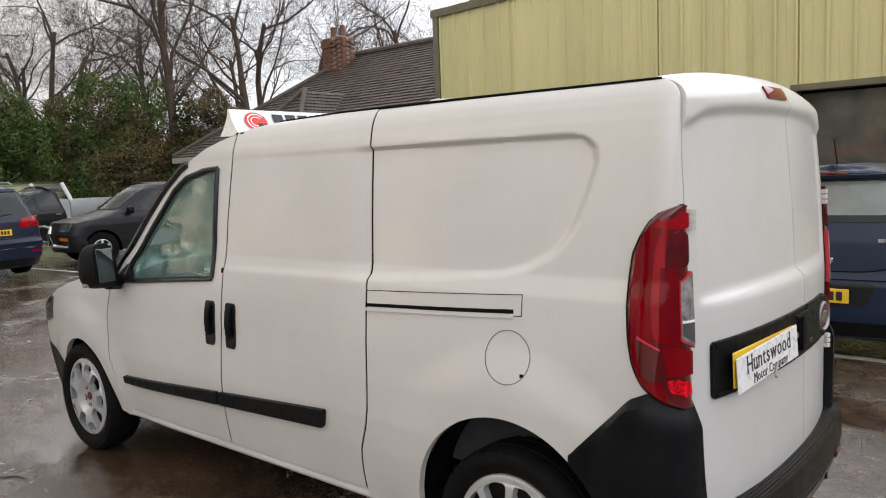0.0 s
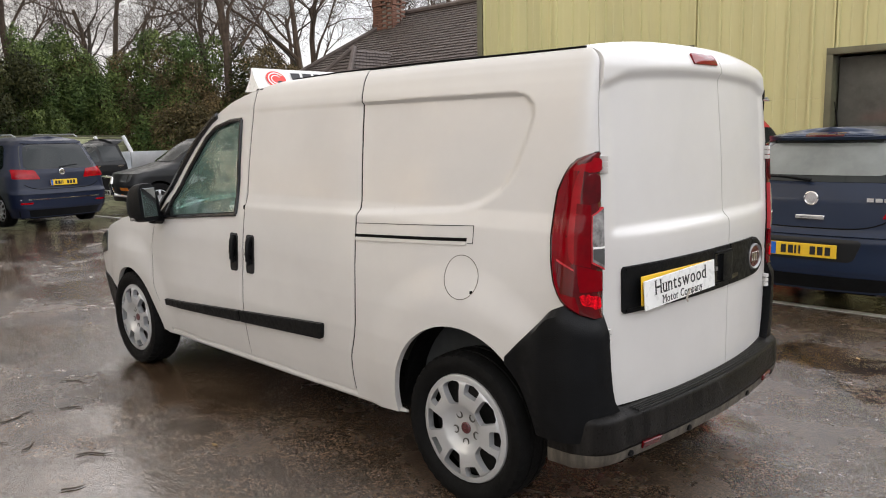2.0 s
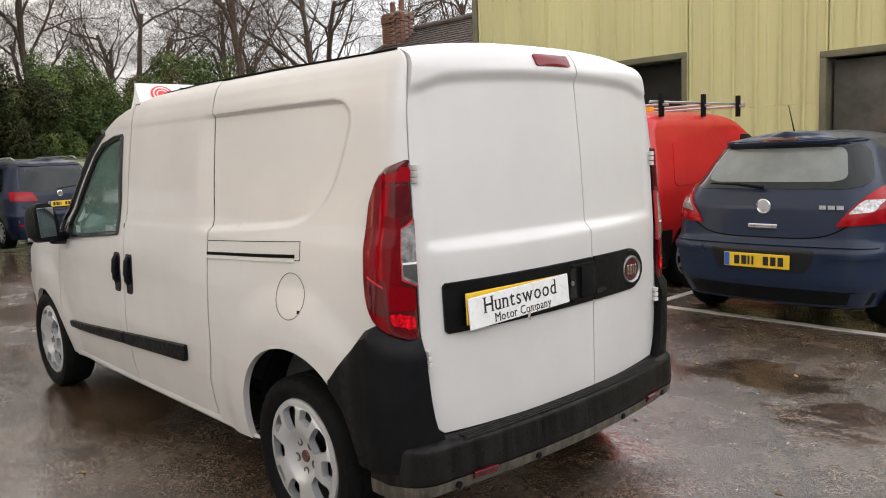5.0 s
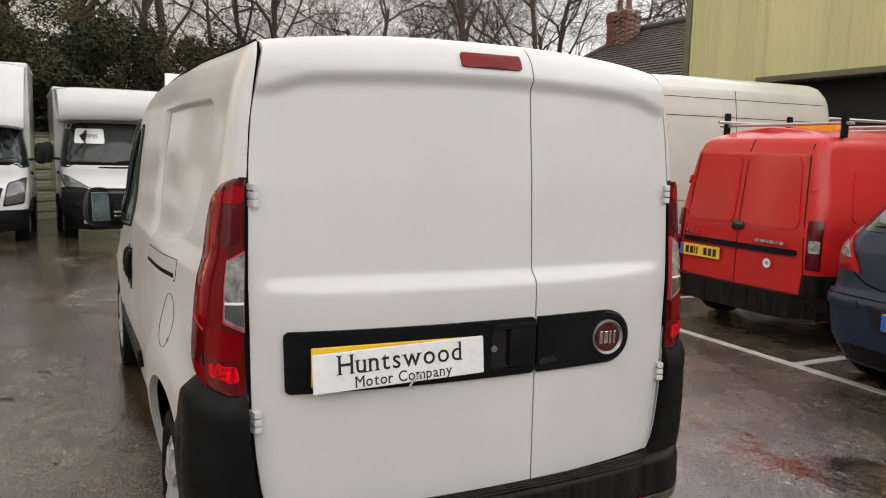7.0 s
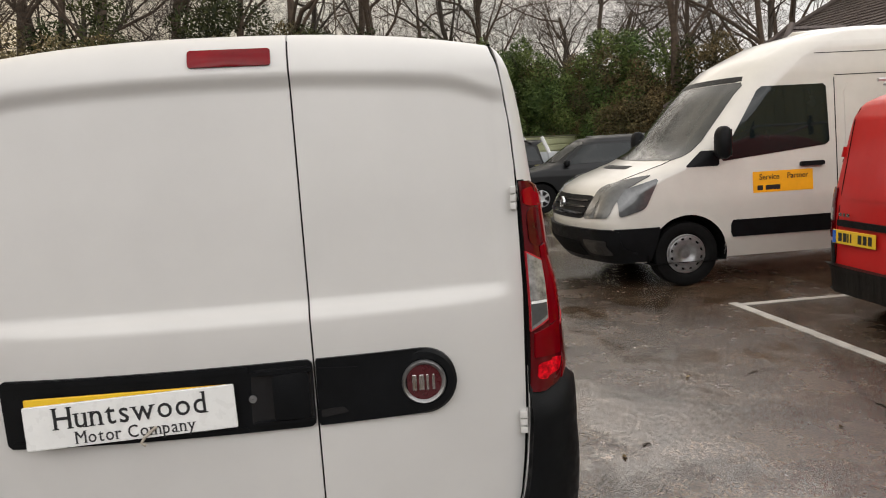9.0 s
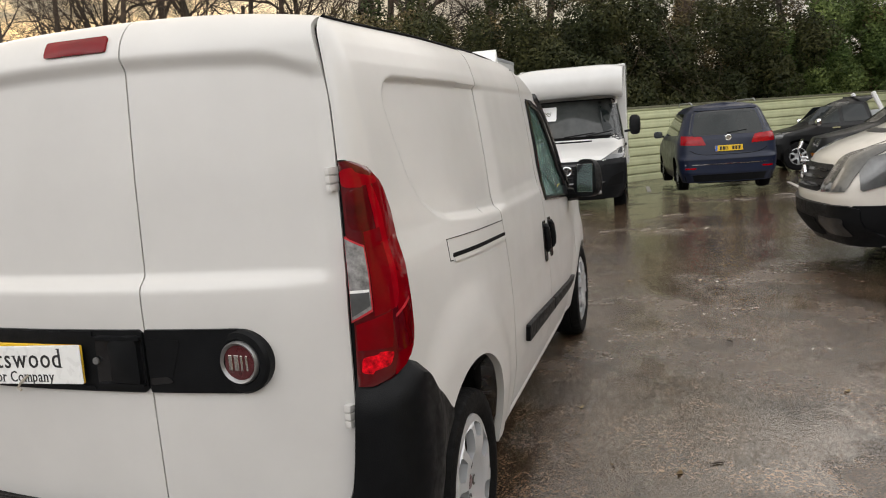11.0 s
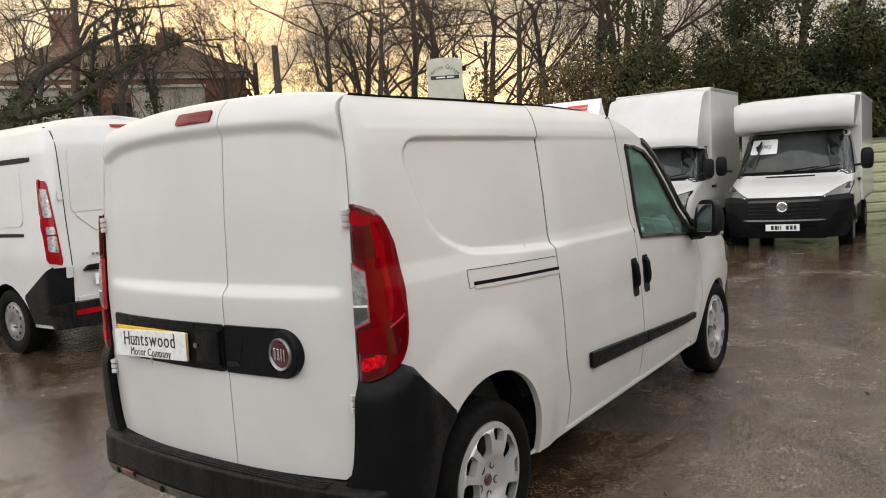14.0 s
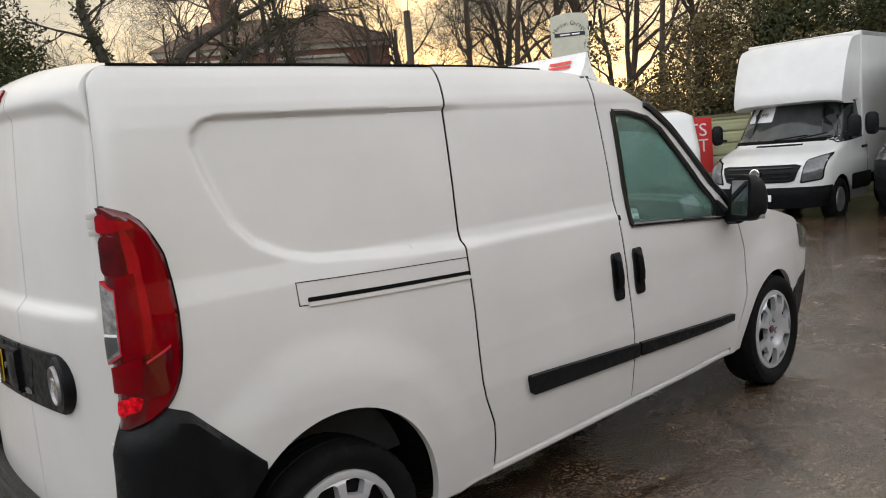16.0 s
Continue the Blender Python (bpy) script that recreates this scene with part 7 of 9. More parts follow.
# handle: a raised lever over a cup, and a tapering hollow beside it
patch("handle_hollow", tail, [(-0.154, 0.886), (-0.225, 0.900), (-0.262, 1.006), (-0.154, 1.014)], M["plastic"], DOOR_R, 0.0112, 0.01, (0.10, 0.2), (6, 6), "", out_back)
patch("hollow_ramp", tail, [(-0.158, 0.880), (-0.232, 0.888), (-0.215, 0.905), (-0.158, 0.902)], M["gloss_black"], DOOR_R, 0.0150, 0.01, (0.2, 0.3), (4, 6), "", out_back)
patch("handle_cup", tail, [(0.020, 0.872), (-0.140, 0.872), (-0.140, 1.024), (0.012, 1.024)], M["gloss_black"], DOOR_L, 0.0118, 0.01, (0.12, 0.16), (8, 8), "", out_back)
patch("door_handle", tail, [(-0.040, 0.890), (-0.132, 0.886), (-0.132, 1.012), (-0.040, 1.008)], M["plastic"], DOOR_L, 0.026, 0.01, (0.10, 0.14), (8, 8), "black rear door handle", out_back, 0.006)
for za, zb in ((1.010, 1.020), (0.876, 0.885)):
    patch("handle_lip", tail, [(0.014, za), (-0.140, za), (-0.140, zb), (0.014, zb)], M["plastic"], DOOR_L, 0.0230, 0.012, (0.06, 0.3), (4, 10), "", out_back)
VV, FF = lathe([(0.010, 0), (0.010, 0.005), (0.001, 0.006)], 20)
kh = hang("lock", mesh_of("lock", VV, FF, M["steel"]), DOOR_L, "small round lock"); kh.matrix_local = pose(rear_x(0, 0.95) - bulge(0, 0.95) - 0.016, 0.012, 0.950, 0, 0, 90)
# high brake lamp
patch("high_brake_lamp", tail, [(0.108, 1.796), (-0.098, 1.796), (-0.098, 1.838), (0.108, 1.838)], M["redlens_mid"], DOOR_L, 0.007, 0.02, (0.06, 0.4), (8, 16), "red high brake lamp", out_back, 0.004)
# hinges
for sg, own in ((1, DOOR_L), (-1, DOOR_R)):
    for z, w in ((1.417, 0.016), (0.785, 0.022)):
        y = sg * (lin(z, YO) - 0.006)
        x = rear_x(y, z)
        bm = bmesh.new()
        for k in range(3):
            box_bm((-0.020, -w / 2, -0.032 + k * 0.022), (0.02, w / 2, -0.013 + k * 0.022), 0.004, 2, bm)
        hgm = part("door_hinge", bm, M["white"], own); hgm.matrix_local = pose(x - 0.006, y, z, 0, 0, sg * 18)
# the yellow plate and the dealer's white plate tied over it
pl = part("number_plate", box_bm((-0.26, -0.056, 0), (0.26, 0.056, 0.004), 0.003, 1), M["plate_y"], DOOR_L, "yellow number plate mostly covered")
pl.matrix_local = pose(rear_x(0.31, 0.95) - bulge(0.31, 0.95) - 0.013, 0.318, 0.939, 90 - 2, 0, -90 - 3.0)
dealer = part("dealer_plate", box_bm((-0.262, -0.0565, 0), (0.262, 0.0565, 0.004), 0.003, 1), M["plate_w"], VAN, "white dealer plate tied over the number plate")
dealer.matrix_local = pose(rear_x(0.31, 0.93) - bulge(0.31, 0.93) - 0.025, 0.312, 0.937, 90 - 3, 0, -90 - 3.0) @ pose(-0.004, -0.005, 0, 0, 0, 2.2)
serif_lettering("Huntswood", 0.080, M["ink"], dealer, pose(0.0, 0.019, 0.0045), 0.92, 0.003)
serif_lettering("Motor Company", 0.046, M["ink"], dealer, pose(0.008, -0.034, 0.0045), 0.88, 0.001)
tie = tube_part("cable_tie", [(0.06, -0.03, 0.006), (0.03, -0.052, 0.010), (0.02, -0.066, 0.012), (0.03, -0.075, 0.010)], 0.004, M["render"], dealer, 6, "frayed cable tie")
# lower plate shelf lip
patch("strip_lip", tail, [(0.625, 0.862), (0.03, 0.862), (0.03, 0.874), (0.625, 0.876)], M["plastic"], DOOR_L, 0.0140, 0.01, (0.02, 0.3), (3, 24), "", out_back)

# ---- rear step bumper ----
STEP = [(0.030, 0.500), (-0.020, 0.496), (-0.044, 0.488), (-0.056, 0.480), (-0.062, 0.470), (-0.0625, 0.462), (-0.064, 0.43), (-0.067, 0.39), (-0.067, 0.366), (-0.052, 0.352), (0.02, 0.350)]
LIP = [(-0.063, 0.357), (-0.060, 0.338), (-0.050, 0.316), (-0.02, 0.303), (0.04, 0.300)]


def sweep_bumper(name, prof, mat, label, grow=0.0):
    path = []
    for i in range(15):
        q = i / 14
        path.append(Vector((-0.40 - 0.02 - 0.09 * q, 0.850, 0)))
    for i in range(1, 15):
        t = i / 14 * math.pi / 2
        path.append(Vector((-0.51 - 0.100 * math.sin(t), 0.850 - 0.174 * (1 - math.cos(t)), 0)))
    for i in range(1, 15):
        y = 0.676 * (1 - i / 14)
        path.append(Vector((-0.610 - 0.055 * (1 - (y / 0.676) ** 2), y, 0)))
    full = path + [Vector((p.x, -p.y, 0)) for p in path[-2::-1]]
    V, F = [], []
    n = len(prof)
    for i, p in enumerate(full):
        d = full[min(i + 1, len(full) - 1)] - full[max(i - 1, 0)]
        d.normalize()
        o = Vector((d.y, -d.x, 0))
        if o.dot(Vector((p.x + 0.2, p.y, 0))) < 0: o = -o
        cornerness = 1 - smooth(-0.613, -0.540, p.x)
        for a, z in prof:
            reach = -a * (0.12 + 0.62 * cornerness) if a < 0 else -a
            V.append(p + o * (reach + grow) + Vector((0, 0, z - 0.0)))
    for i in range(len(full) - 1):
        for j in range(n - 1):
            a = i * n + j
            F.append((a, a + 1, a + n + 1, a + n))
        F.append((i * n + n - 1, i * n, (i + 1) * n, (i + 1) * n + n - 1))
    F.append(tuple(range(n))); F.append(tuple(range((len(full) - 1) * n, len(full) * n))[::-1])
    return hang(name, mesh_of(name, V, F, mat, sharp=40), VAN, label)


def bumper_face(y, z):
    """Outer x of the bumper at y and the turn of its face in degrees."""
    def at(v):
        if v < 0.676:
            return -0.610 - 0.055 * (1 - (v / 0.676) ** 2)
        return -0.610 + 0.3 * (v - 0.676)
    return at(y) - 0.74 * 0.064, math.degrees(math.atan((at(y + 0.02) - at(y - 0.02)) / 0.04))


BUMP = sweep_bumper("rear_bumper", STEP, M["plastic_wet"], "black plastic step bumper with dirty streaks")
LIPB = sweep_bumper("bumper_lip", LIP, M["grime"], "grimy grey lower lip of the bumper", 0.001)
for k in range(4):
    y = 0.0
    V, F = tube([Vector((-0.640 - 0.012 * k - 0.033 * (1 - (q / 0.62) ** 2) + 0.010, q, 0.4985 - 0.0015 * k)) for q in np.linspace(-0.62, 0.62, 30)], [0.003] * 30, 6)
    hang("step_rib", mesh_of("step_rib", V, F, M["plastic_wet"]), BUMP)
for sg in (1, -1):
    bm = box_bm((-0.006, -0.055, -0.014), (0.006, 0.055, 0.014), 0.004, 2)
    bx, bn = bumper_face(0.545, 0.352)
    o = part("reflector", bm, M["redlens_dark"], BUMP, "red bumper reflector"); o.matrix_local = pose(bx - 0.004, sg * 0.545, 0.352, 0, 0, 0) @ pose(0, 0, 0, 0, -20, -sg * bn)
    for yy in (0.28, 0.66):
        VV, FF = lathe([(0.013, -0.004), (0.013, 0.006), (0.010, 0.007), (0.001, 0.006)], 18)
        o = hang("parking_sensor", mesh_of("parking_sensor", VV, FF, M["plastic"]), BUMP); bx, bn = bumper_face(yy, 0.335); o.matrix_local = pose(bx + 0.002, sg * yy, 0.335, 0, 0, 90 - sg * bn)

# ---- roof, windscreen, bonnet, nose ----


def top_skin(name, x0, x1, nx, mat, label="", crown=0.052, tail_roll=False, lift=0.0):
    fr, bk = [], []
    for i in range(nx + 1):
        x = x0 + (x1 - x0) * i / nx
        z0 = lin(x, ZTOP)
        h = lin(min(z0, 1.835), HW) * plan(x)
        cr = crown * (1 + 0.7 * smooth(1.4, 2.4, x))
        r1, r2 = [], []
        for j in range(41):
            u = -1 + j / 20
            y = u * (h - 0.010)
            xx = x
            if tail_roll and i == 0:
                xx = rear_x(y, 1.835) + 0.105 + 0.003
            z = z0 + cr * (1 - abs(u) ** 2.6) + lift
            if x < 1.7:
                z -= 0.004 * (0.5 + 0.5 * math.cos(u * 22)) * (abs(u) < 0.8) * smooth(-0.3, 0.0, x)
            r1.append(Vector((xx, y, z))); r2.append(Vector((xx, y * 0.985, z - 0.03)))
        fr.append(r1); bk.append(r2)
    V, F = grid_solid(fr, bk)
    return hang(name, mesh_of(name, V, F, mat), VAN, label)


ROOF = top_skin("roof", -0.50, 1.93, 60, M["white"], "", tail_roll=True)
SCREEN = top_skin("windscreen", 1.95, 2.72, 16, M["van_glass"], "wet windscreen")
SCREEN.visible_shadow = False
top_skin("bonnet", 2.74, 3.70, 20, M["white"])
for sg in (1, -1):
    V, F = tube([Vector((x, sg * (lin(1.835, HW) * plan(x) - 0.004), lin(x, ZTOP) + 0.003)) for x in np.linspace(-0.47, 1.30, 30)], [0.0055] * 30, 6)
    hang("roof_seam", mesh_of("roof_seam", V, F, M["gap"]), ROOF)
    V, F = tube([flank(s_of(x), lin(x, ZTOP) - 0.012, sg) for x in np.linspace(1.95, 2.72, 14)], [0.020] * 14, 8)
    hang("windscreen_pillar", mesh_of("windscreen_pillar", V, F, M["gloss_black"]), VAN, "black windscreen pillar seal")
fr, bk = [], []
for i in range(21):
    z = 0.24 + (0.80 - 0.24) * i / 20
    r1, r2 = [], []
    for j in range(33):
        u = -1 + j / 16
        h = lin(z, HW) * plan(3.78)
        x = 3.78 + (0.20 - 0.12 * max(0, (z - 0.55) / 0.3) ** 2) * (1 - abs(u) ** 3)
        r1.append(Vector((x, u * h, z))); r2.append(Vector((x - 0.05, u * (h - 0.03), z)))
    fr.append(r1); bk.append(r2)
V, F = grid_solid(fr, bk)
hang("front_bumper", mesh_of("front_bumper", V, F, M["plastic"]), VAN, "black front bumper")
for sg in (1, -1):
    patch("front_bumper_side", lambda x, z: flank(s_of(x), z, sg), [(3.42, 0.25), (3.80, 0.25), (3.80, 0.56), (3.455, 0.50)], M["plastic"], VAN, 0.008, 0.03, (0.05, 0.05), (8, 8), "", out_side)
    patch("headlamp", lambda x, z: flank(s_of(x), z, sg), [(3.62, 0.74), (3.80, 0.70), (3.76, 0.83), (3.57, 0.90)], M["headlens"], VAN, 0.008, 0.03, (0.2, 0.3), (8, 8), "", out_side)

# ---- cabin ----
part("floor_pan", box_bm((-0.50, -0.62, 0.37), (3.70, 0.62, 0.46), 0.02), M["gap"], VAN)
# unseen dark blocks added to stop reflections showing under the van
part("under_block_axle", box_bm((-0.07, -0.70, 0.24), (0.07, 0.70, 0.375), 0.03, 2), M["gap"], VAN)
part("under_block_mid", box_bm((0.45, -0.58, 0.19), (1.30, 0.62, 0.375), 0.05, 3), M["gap"], VAN)
part("under_block_tail", box_bm((-0.44, -0.55, 0.25), (-0.20, 0.50, 0.375), 0.05, 3), M["gap"], VAN)
part("bulkhead", box_bm((1.52, -0.77, 0.45), (1.56, 0.77, 1.80), 0.01), M["interior"], VAN, "dark cabin bulkhead")
part("cargo_lining", box_bm((-0.45, -0.70, 0.47), (1.50, 0.70, 1.78), 0.03), M["interior"], VAN)
part("dashboard", box_bm((2.45, -0.78, 0.72), (2.78, 0.78, 1.03), 0.05), M["interior"], VAN)
for y in (0.38, -0.38):
    s = part("seat", box_bm((1.68, y - 0.23, 0.55), (2.16, y + 0.23, 0.78), 0.06, 3), M["seat"], VAN)
    part("seat_back", box_bm((1.60, y - 0.22, 0.76), (1.76, y + 0.22, 1.30), 0.06, 3), M["seat"], s)
    part("head_restraint", box_bm((1.60, y - 0.12, 1.33), (1.70, y + 0.12, 1.50), 0.04, 3), M["seat"], s)
V, F = tube([Vector((2.36 - 0.09 * math.cos(a), -0.38 + 0.18 * math.sin(a), 1.00 + 0.16 * math.cos(a))) for a in np.linspace(0, 2 * math.pi, 25)], [0.014] * 25, 8)
hang("steering_wheel", mesh_of("steering_wheel", V, F, M["gap"]), VAN)
patch("window_label", lambda x, z: flank(s_of(x), z, 1), [(1.71, 1.150), (1.765, 1.146), (1.765, 1.195), (1.71, 1.200)], M["inkwhite"], VAN, -0.014, 0.016, (0, 0), (2, 2), "small pale label inside the window", out_side)
patch("window_label", lambda x, z: flank(s_of(x), z, -1), [(1.71, 1.150), (1.765, 1.146), (1.765, 1.195), (1.71, 1.200)], M["inkwhite"], VAN, -0.014, 0.016, (0, 0), (2, 2), "small pale label inside the window", out_side)

# ---- roof sign, standing across the roof ----
SIGN = thing("roof_sign", pose(-1.565 - 1.735, 2.885, 1.795, 0, 0, 180), "white tent-shaped advertising sign with red disc on the van roof", "sign")
fr, bk = [], []
for i in range(13):
    q = i / 12
    z = 0.128 * q
    half = 0.075 * (1 - q) ** 1.7 + 0.006
    fr.append([Vector((-half, y, z)) for y in (0.68, 0.35, 0, -0.35, -0.68)])
    bk.append([Vector((half, y, z)) for y in (0.68, 0.35, 0, -0.35, -0.68)])
V, F = grid_solid(fr, bk)
hang("sign_board", mesh_of("sign_board", V, F, M["plate_w"]), SIGN, "white curved sign board")
face = pose(-0.034, 0, 0.058, 90 - 30, 0, -90)
bm = bmesh.new()
bmesh.ops.create_circle(bm, cap_ends=True, segments=32, radius=0.055, matrix=Matrix.Diagonal((1.2, 1, 1, 1)))
o = part("logo_disc", bm, M["inkred"], SIGN, "red logo disc", smooth=False); o.matrix_local = face @ pose(-0.545, 0.008, 0.007)
for r_, w_ in ((0.042, 0.0035), (0.026, 0.0030)):
    ring = [Vector((1.2 * r_ * math.cos(a), r_ * math.sin(a), 0)) for a in np.linspace(0.6, 5.6, 25)]
    o = hang("logo_ring", mesh_of("logo_ring", *tube(ring, [w_] * 25, 6), M["inkwhite"]), SIGN, "white ring on the disc"); o.matrix_local = face @ pose(-0.545, 0.008, 0.008)
bars([0.03, 0.022, 0.008], 0.032, 0.008, M["ink"], SIGN, face @ pose(-0.505, -0.020, 0.010))
bars([0.062] * 9, 0.050, 0.020, M["ink"], SIGN, face @ pose(-0.075, 0.030, 0.007))
bars([0.50], 0.036, 0.016, M["inkred"], SIGN, face @ pose(-0.16, -0.024, 0.007))
for k in (0.036, 0.012):
    bars([0.13], 0.014, 0.01, M["inkred"], SIGN, face @ pose(0.54, k, 0.007))


# ---------- fence behind the yard ----------
def fence_x(y): return -15.87 - 0.95 * (y + 1.2)


OUT = Vector((0.725, 0.689, 0))


def build_fence():
    f = thing("sheet_fence", pose(0, 0, 0), "pale green horizontal steel sheet fence with posts", "fence", kind="structure")
    ys = [-6.2 + 1.74 * i for i in range(13)]
    for a, b in zip(ys, ys[1:]):
        fr, bk = [], []
        n = 110
        for i in range(n + 1):
            z = 1.94 * i / n
            k = (z / 0.235) % 1.0
            d = 0.036 * (smooth(0.0, 0.10, k) - 0.25 * smooth(0.50, 0.56, k) - 0.75 * smooth(0.84, 0.96, k))
            r1, r2 = [], []
            for y in (a, (a + b) / 2, b - 0.004):
                x = fence_x(y)
                p = Vector((x, y, z - 0.24)) + OUT * d
                r1.append(p); r2.append(p - OUT * 0.004)
            fr.append(r1); bk.append(r2)
        V, F = grid_solid(fr, bk)
        hang("panel", mesh_of("panel", V, F, M["fence"], sharp=50), f)
        x = fence_x(a)
        po = part("post", box_bm((-0.09, -0.05, -0.24), (-0.012, 0.05, 1.74), 0.008), M["cladtrim"], f)
        po.matrix_local = pose(x, a, 0, 0, 0, 43.55)
        ca = part("capping", box_bm((-0.02, 0, 1.70), (0.05, (b - a) * 1.3793 - 0.004, 1.755), 0.006), M["cladtrim"], f)
        ca.matrix_local = pose(x, a, 0, 0, 0, 43.55)


build_fence()


# ---------- clad building ----------
def build_hall():
    h = thing("industrial_building", pose(0, 0, 0), "yellow-green ribbed steel clad building with olive trim", "building", kind="structure")
    Y, X0, X1, Z = 13.0, -11.1, 16.0, 4.93
    holes = [(-9.2, -6.15, 0.0, 2.92), (-3.73, 0.6, 0.95, 2.66)]
    pitch = 0.385

    def strip(x0, x1, z0, z1):
        """One ribbed sheet with a raised rib on its left edge."""
        fr, bk = [], []
        prof = [(0, 0), (0.02, 0.0), (0.030, 0.046), (0.060, 0.046), (0.07, 0.0), (0.20, 0.0), (0.21, 0.006), (0.225, 0.006), (0.235, 0.0), (x1 - x0 - 0.001, 0.0)]
        for z in (z0, z1):
            fr.append([Vector((x0 + min(a, x1 - x0), Y - d, z)) for a, d in prof])
            bk.append([Vector((x0 + min(a, x1 - x0), Y + 0.05, z)) for a, d in prof])
        V, F = grid_solid(fr, bk)
        return hang("cladding_sheet", mesh_of("cladding_sheet", V, F, M["clad"], sharp=25), h)

    edges = sorted([X0 + 0.06 + pitch * k for k in range(int((X1 - X0) / pitch))] + [e for h_ in holes for e in (h_[0] - 0.05, h_[1] + 0.05)] + [X1])
    for x, x1 in zip(edges, edges[1:]):
        if x1 - x < 0.02:
            x1 = x + 0.02
        top = Z + 0.030 * (x - X0) if x < 3 else Z + 0.030 * (3 - X0) - 0.03 * (x - 3)
        segs = [(0.0, top)]
        for a, b, z0, z1 in holes:
            if x1 > a - 0.03 and x < b + 0.03:
                segs = ([(0.0, z0)] if z0 > 0 else []) + [(z1, top)]
        for a, b in segs:
            if a < 1.98 < b:
                strip(x, x1, a, 1.98); strip(x, x1, 1.984, b)
            else:
                strip(x, x1, a, b)
    zt = lambda x: Z + 0.030 * (x - X0) if x < 3 else Z + 0.030 * (3 - X0) - 0.03 * (x - 3)
    fr = [[Vector((x, Y - 0.07, zt(x) - 0.02)) for x in (X0 - 0.12, 3, X1)], [Vector((x, Y - 0.07, zt(x) + 0.14)) for x in (X0 - 0.12, 3, X1)]]
    bk = [[p + Vector((0, 16, 0)) for p in r] for r in fr]
    hang("roof", mesh_of("roof", *grid_solid(fr, bk), M["cladtrim"], smooth=False), h, "olive verge and roof")
    part("corner_trim", box_bm((X0 - 0.08, Y - 0.06, 0), (X0 + 0.06, Y + 0.12, Z), 0.01), M["cladtrim"], h)
    part("side_wall", box_bm((X0, Y + 0.12, 0), (X0 + 0.1, Y + 15.8, Z), 0), M["clad"], h, smooth=False)
    part("back_wall", box_bm((X0, Y + 15.8, 0), (X1, Y + 15.9, Z), 0), M["clad"], h, smooth=False)
    part("side_wall", box_bm((X1 - 0.1, Y + 0.06, 0), (X1, Y + 15.8, Z), 0), M["clad"], h, smooth=False)
    for a, b, z0, z1 in holes:
        part("lintel", box_bm((a - 0.10, Y - 0.06, z1 - 0.01), (b + 0.10, Y + 0.30, z1 + 0.09), 0.008), M["cladtrim"], h)
        for xx in (a - 0.10, b):
            part("jamb", box_bm((xx, Y - 0.055, z0), (xx + 0.10, Y + 0.30, z1 - 0.012), 0.008), M["cladtrim"], h)
        if z0 > 0:
            part("sill", box_bm((a - 0.1, Y - 0.08, z0 - 0.06), (b + 0.1, Y + 0.25, z0), 0.008), M["cladtrim"], h)
            n = 3
            for k in range(n):
                xa, xb = a + (b - a) * k / n, a + (b - a) * (k + 1) / n
                w = part("window", box_bm((xa + 0.04, Y + 0.16, z0 + 0.03), (xb - 0.04, Y + 0.175, z1 - 0.05), 0.002, 1), M["pane"], h, "grey reflecting pane")
                part("mullion", box_bm((xb - 0.03, Y + 0.13, z0), (xb + 0.03, Y + 0.22, z1 - 0.012), 0.005), M["cladtrim"], h)
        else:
            # dark sheet added in place of the opening's shaded depth
            part("shutter", box_bm((a, Y + 0.6, 0), (b, Y + 0.66, z1), 0), M["greypaint"], h, "dark sheet set back in the doorway opening", smooth=False)


build_hall()


# ---------- unseen wall added behind the walk to dim light on the rear doors ---
unseen_shade_wall = part("unseen_shade_wall", box_bm((8.6, -14.0, 0.0), (8.9, 12.9, 4.2), 0.02), M["shadewall"], None, smooth=False)
tagged(unseen_shade_wall, "unseen plain blue-grey wall added to dim and cool light on the rear doors", "wall", kind="structure")


# ---------- tiled house with a chimney ----------
def tiles(parent, a, b, c, d, nu, nv, mat, name="roof_tiles"):
    """Courses of lapped tiles over the quad a-b (eave) to d-c (ridge)."""
    V, F = [], []
    nrm = (b - a).cross(d - a).normalized()
    if nrm.z < 0: nrm = -nrm
    rng = random.Random(5)
    for j in range(nv):
        for i in range(nu):
            def P(u, v): return (a.lerp(b, u)).lerp(d.lerp(c, u), v)
            u0, u1 = (i + 0.03) / nu, (i + 0.97) / nu
            v0, v1 = j / nv, min(1, (j + 1.15) / nv)
            l = 0.035 + rng.uniform(-0.006, 0.010)
            q = [P(u0, v0) + nrm * l, P(u1, v0) + nrm * l, P(u1, v1) + nrm * 0.004, P(u0, v1) + nrm * 0.004]
            k = len(V)
            V += q + [P(u0, v0) + nrm * (l - 0.03), P(u1, v0) + nrm * (l - 0.03)]
            F += [(k, k + 1, k + 2, k + 3), (k + 4, k + 5, k + 1, k)]
    ob = hang(name, mesh_of(name, V, F, mat, smooth=False, fix=False), parent)
    ob["kind"] = "stuff"
    return ob


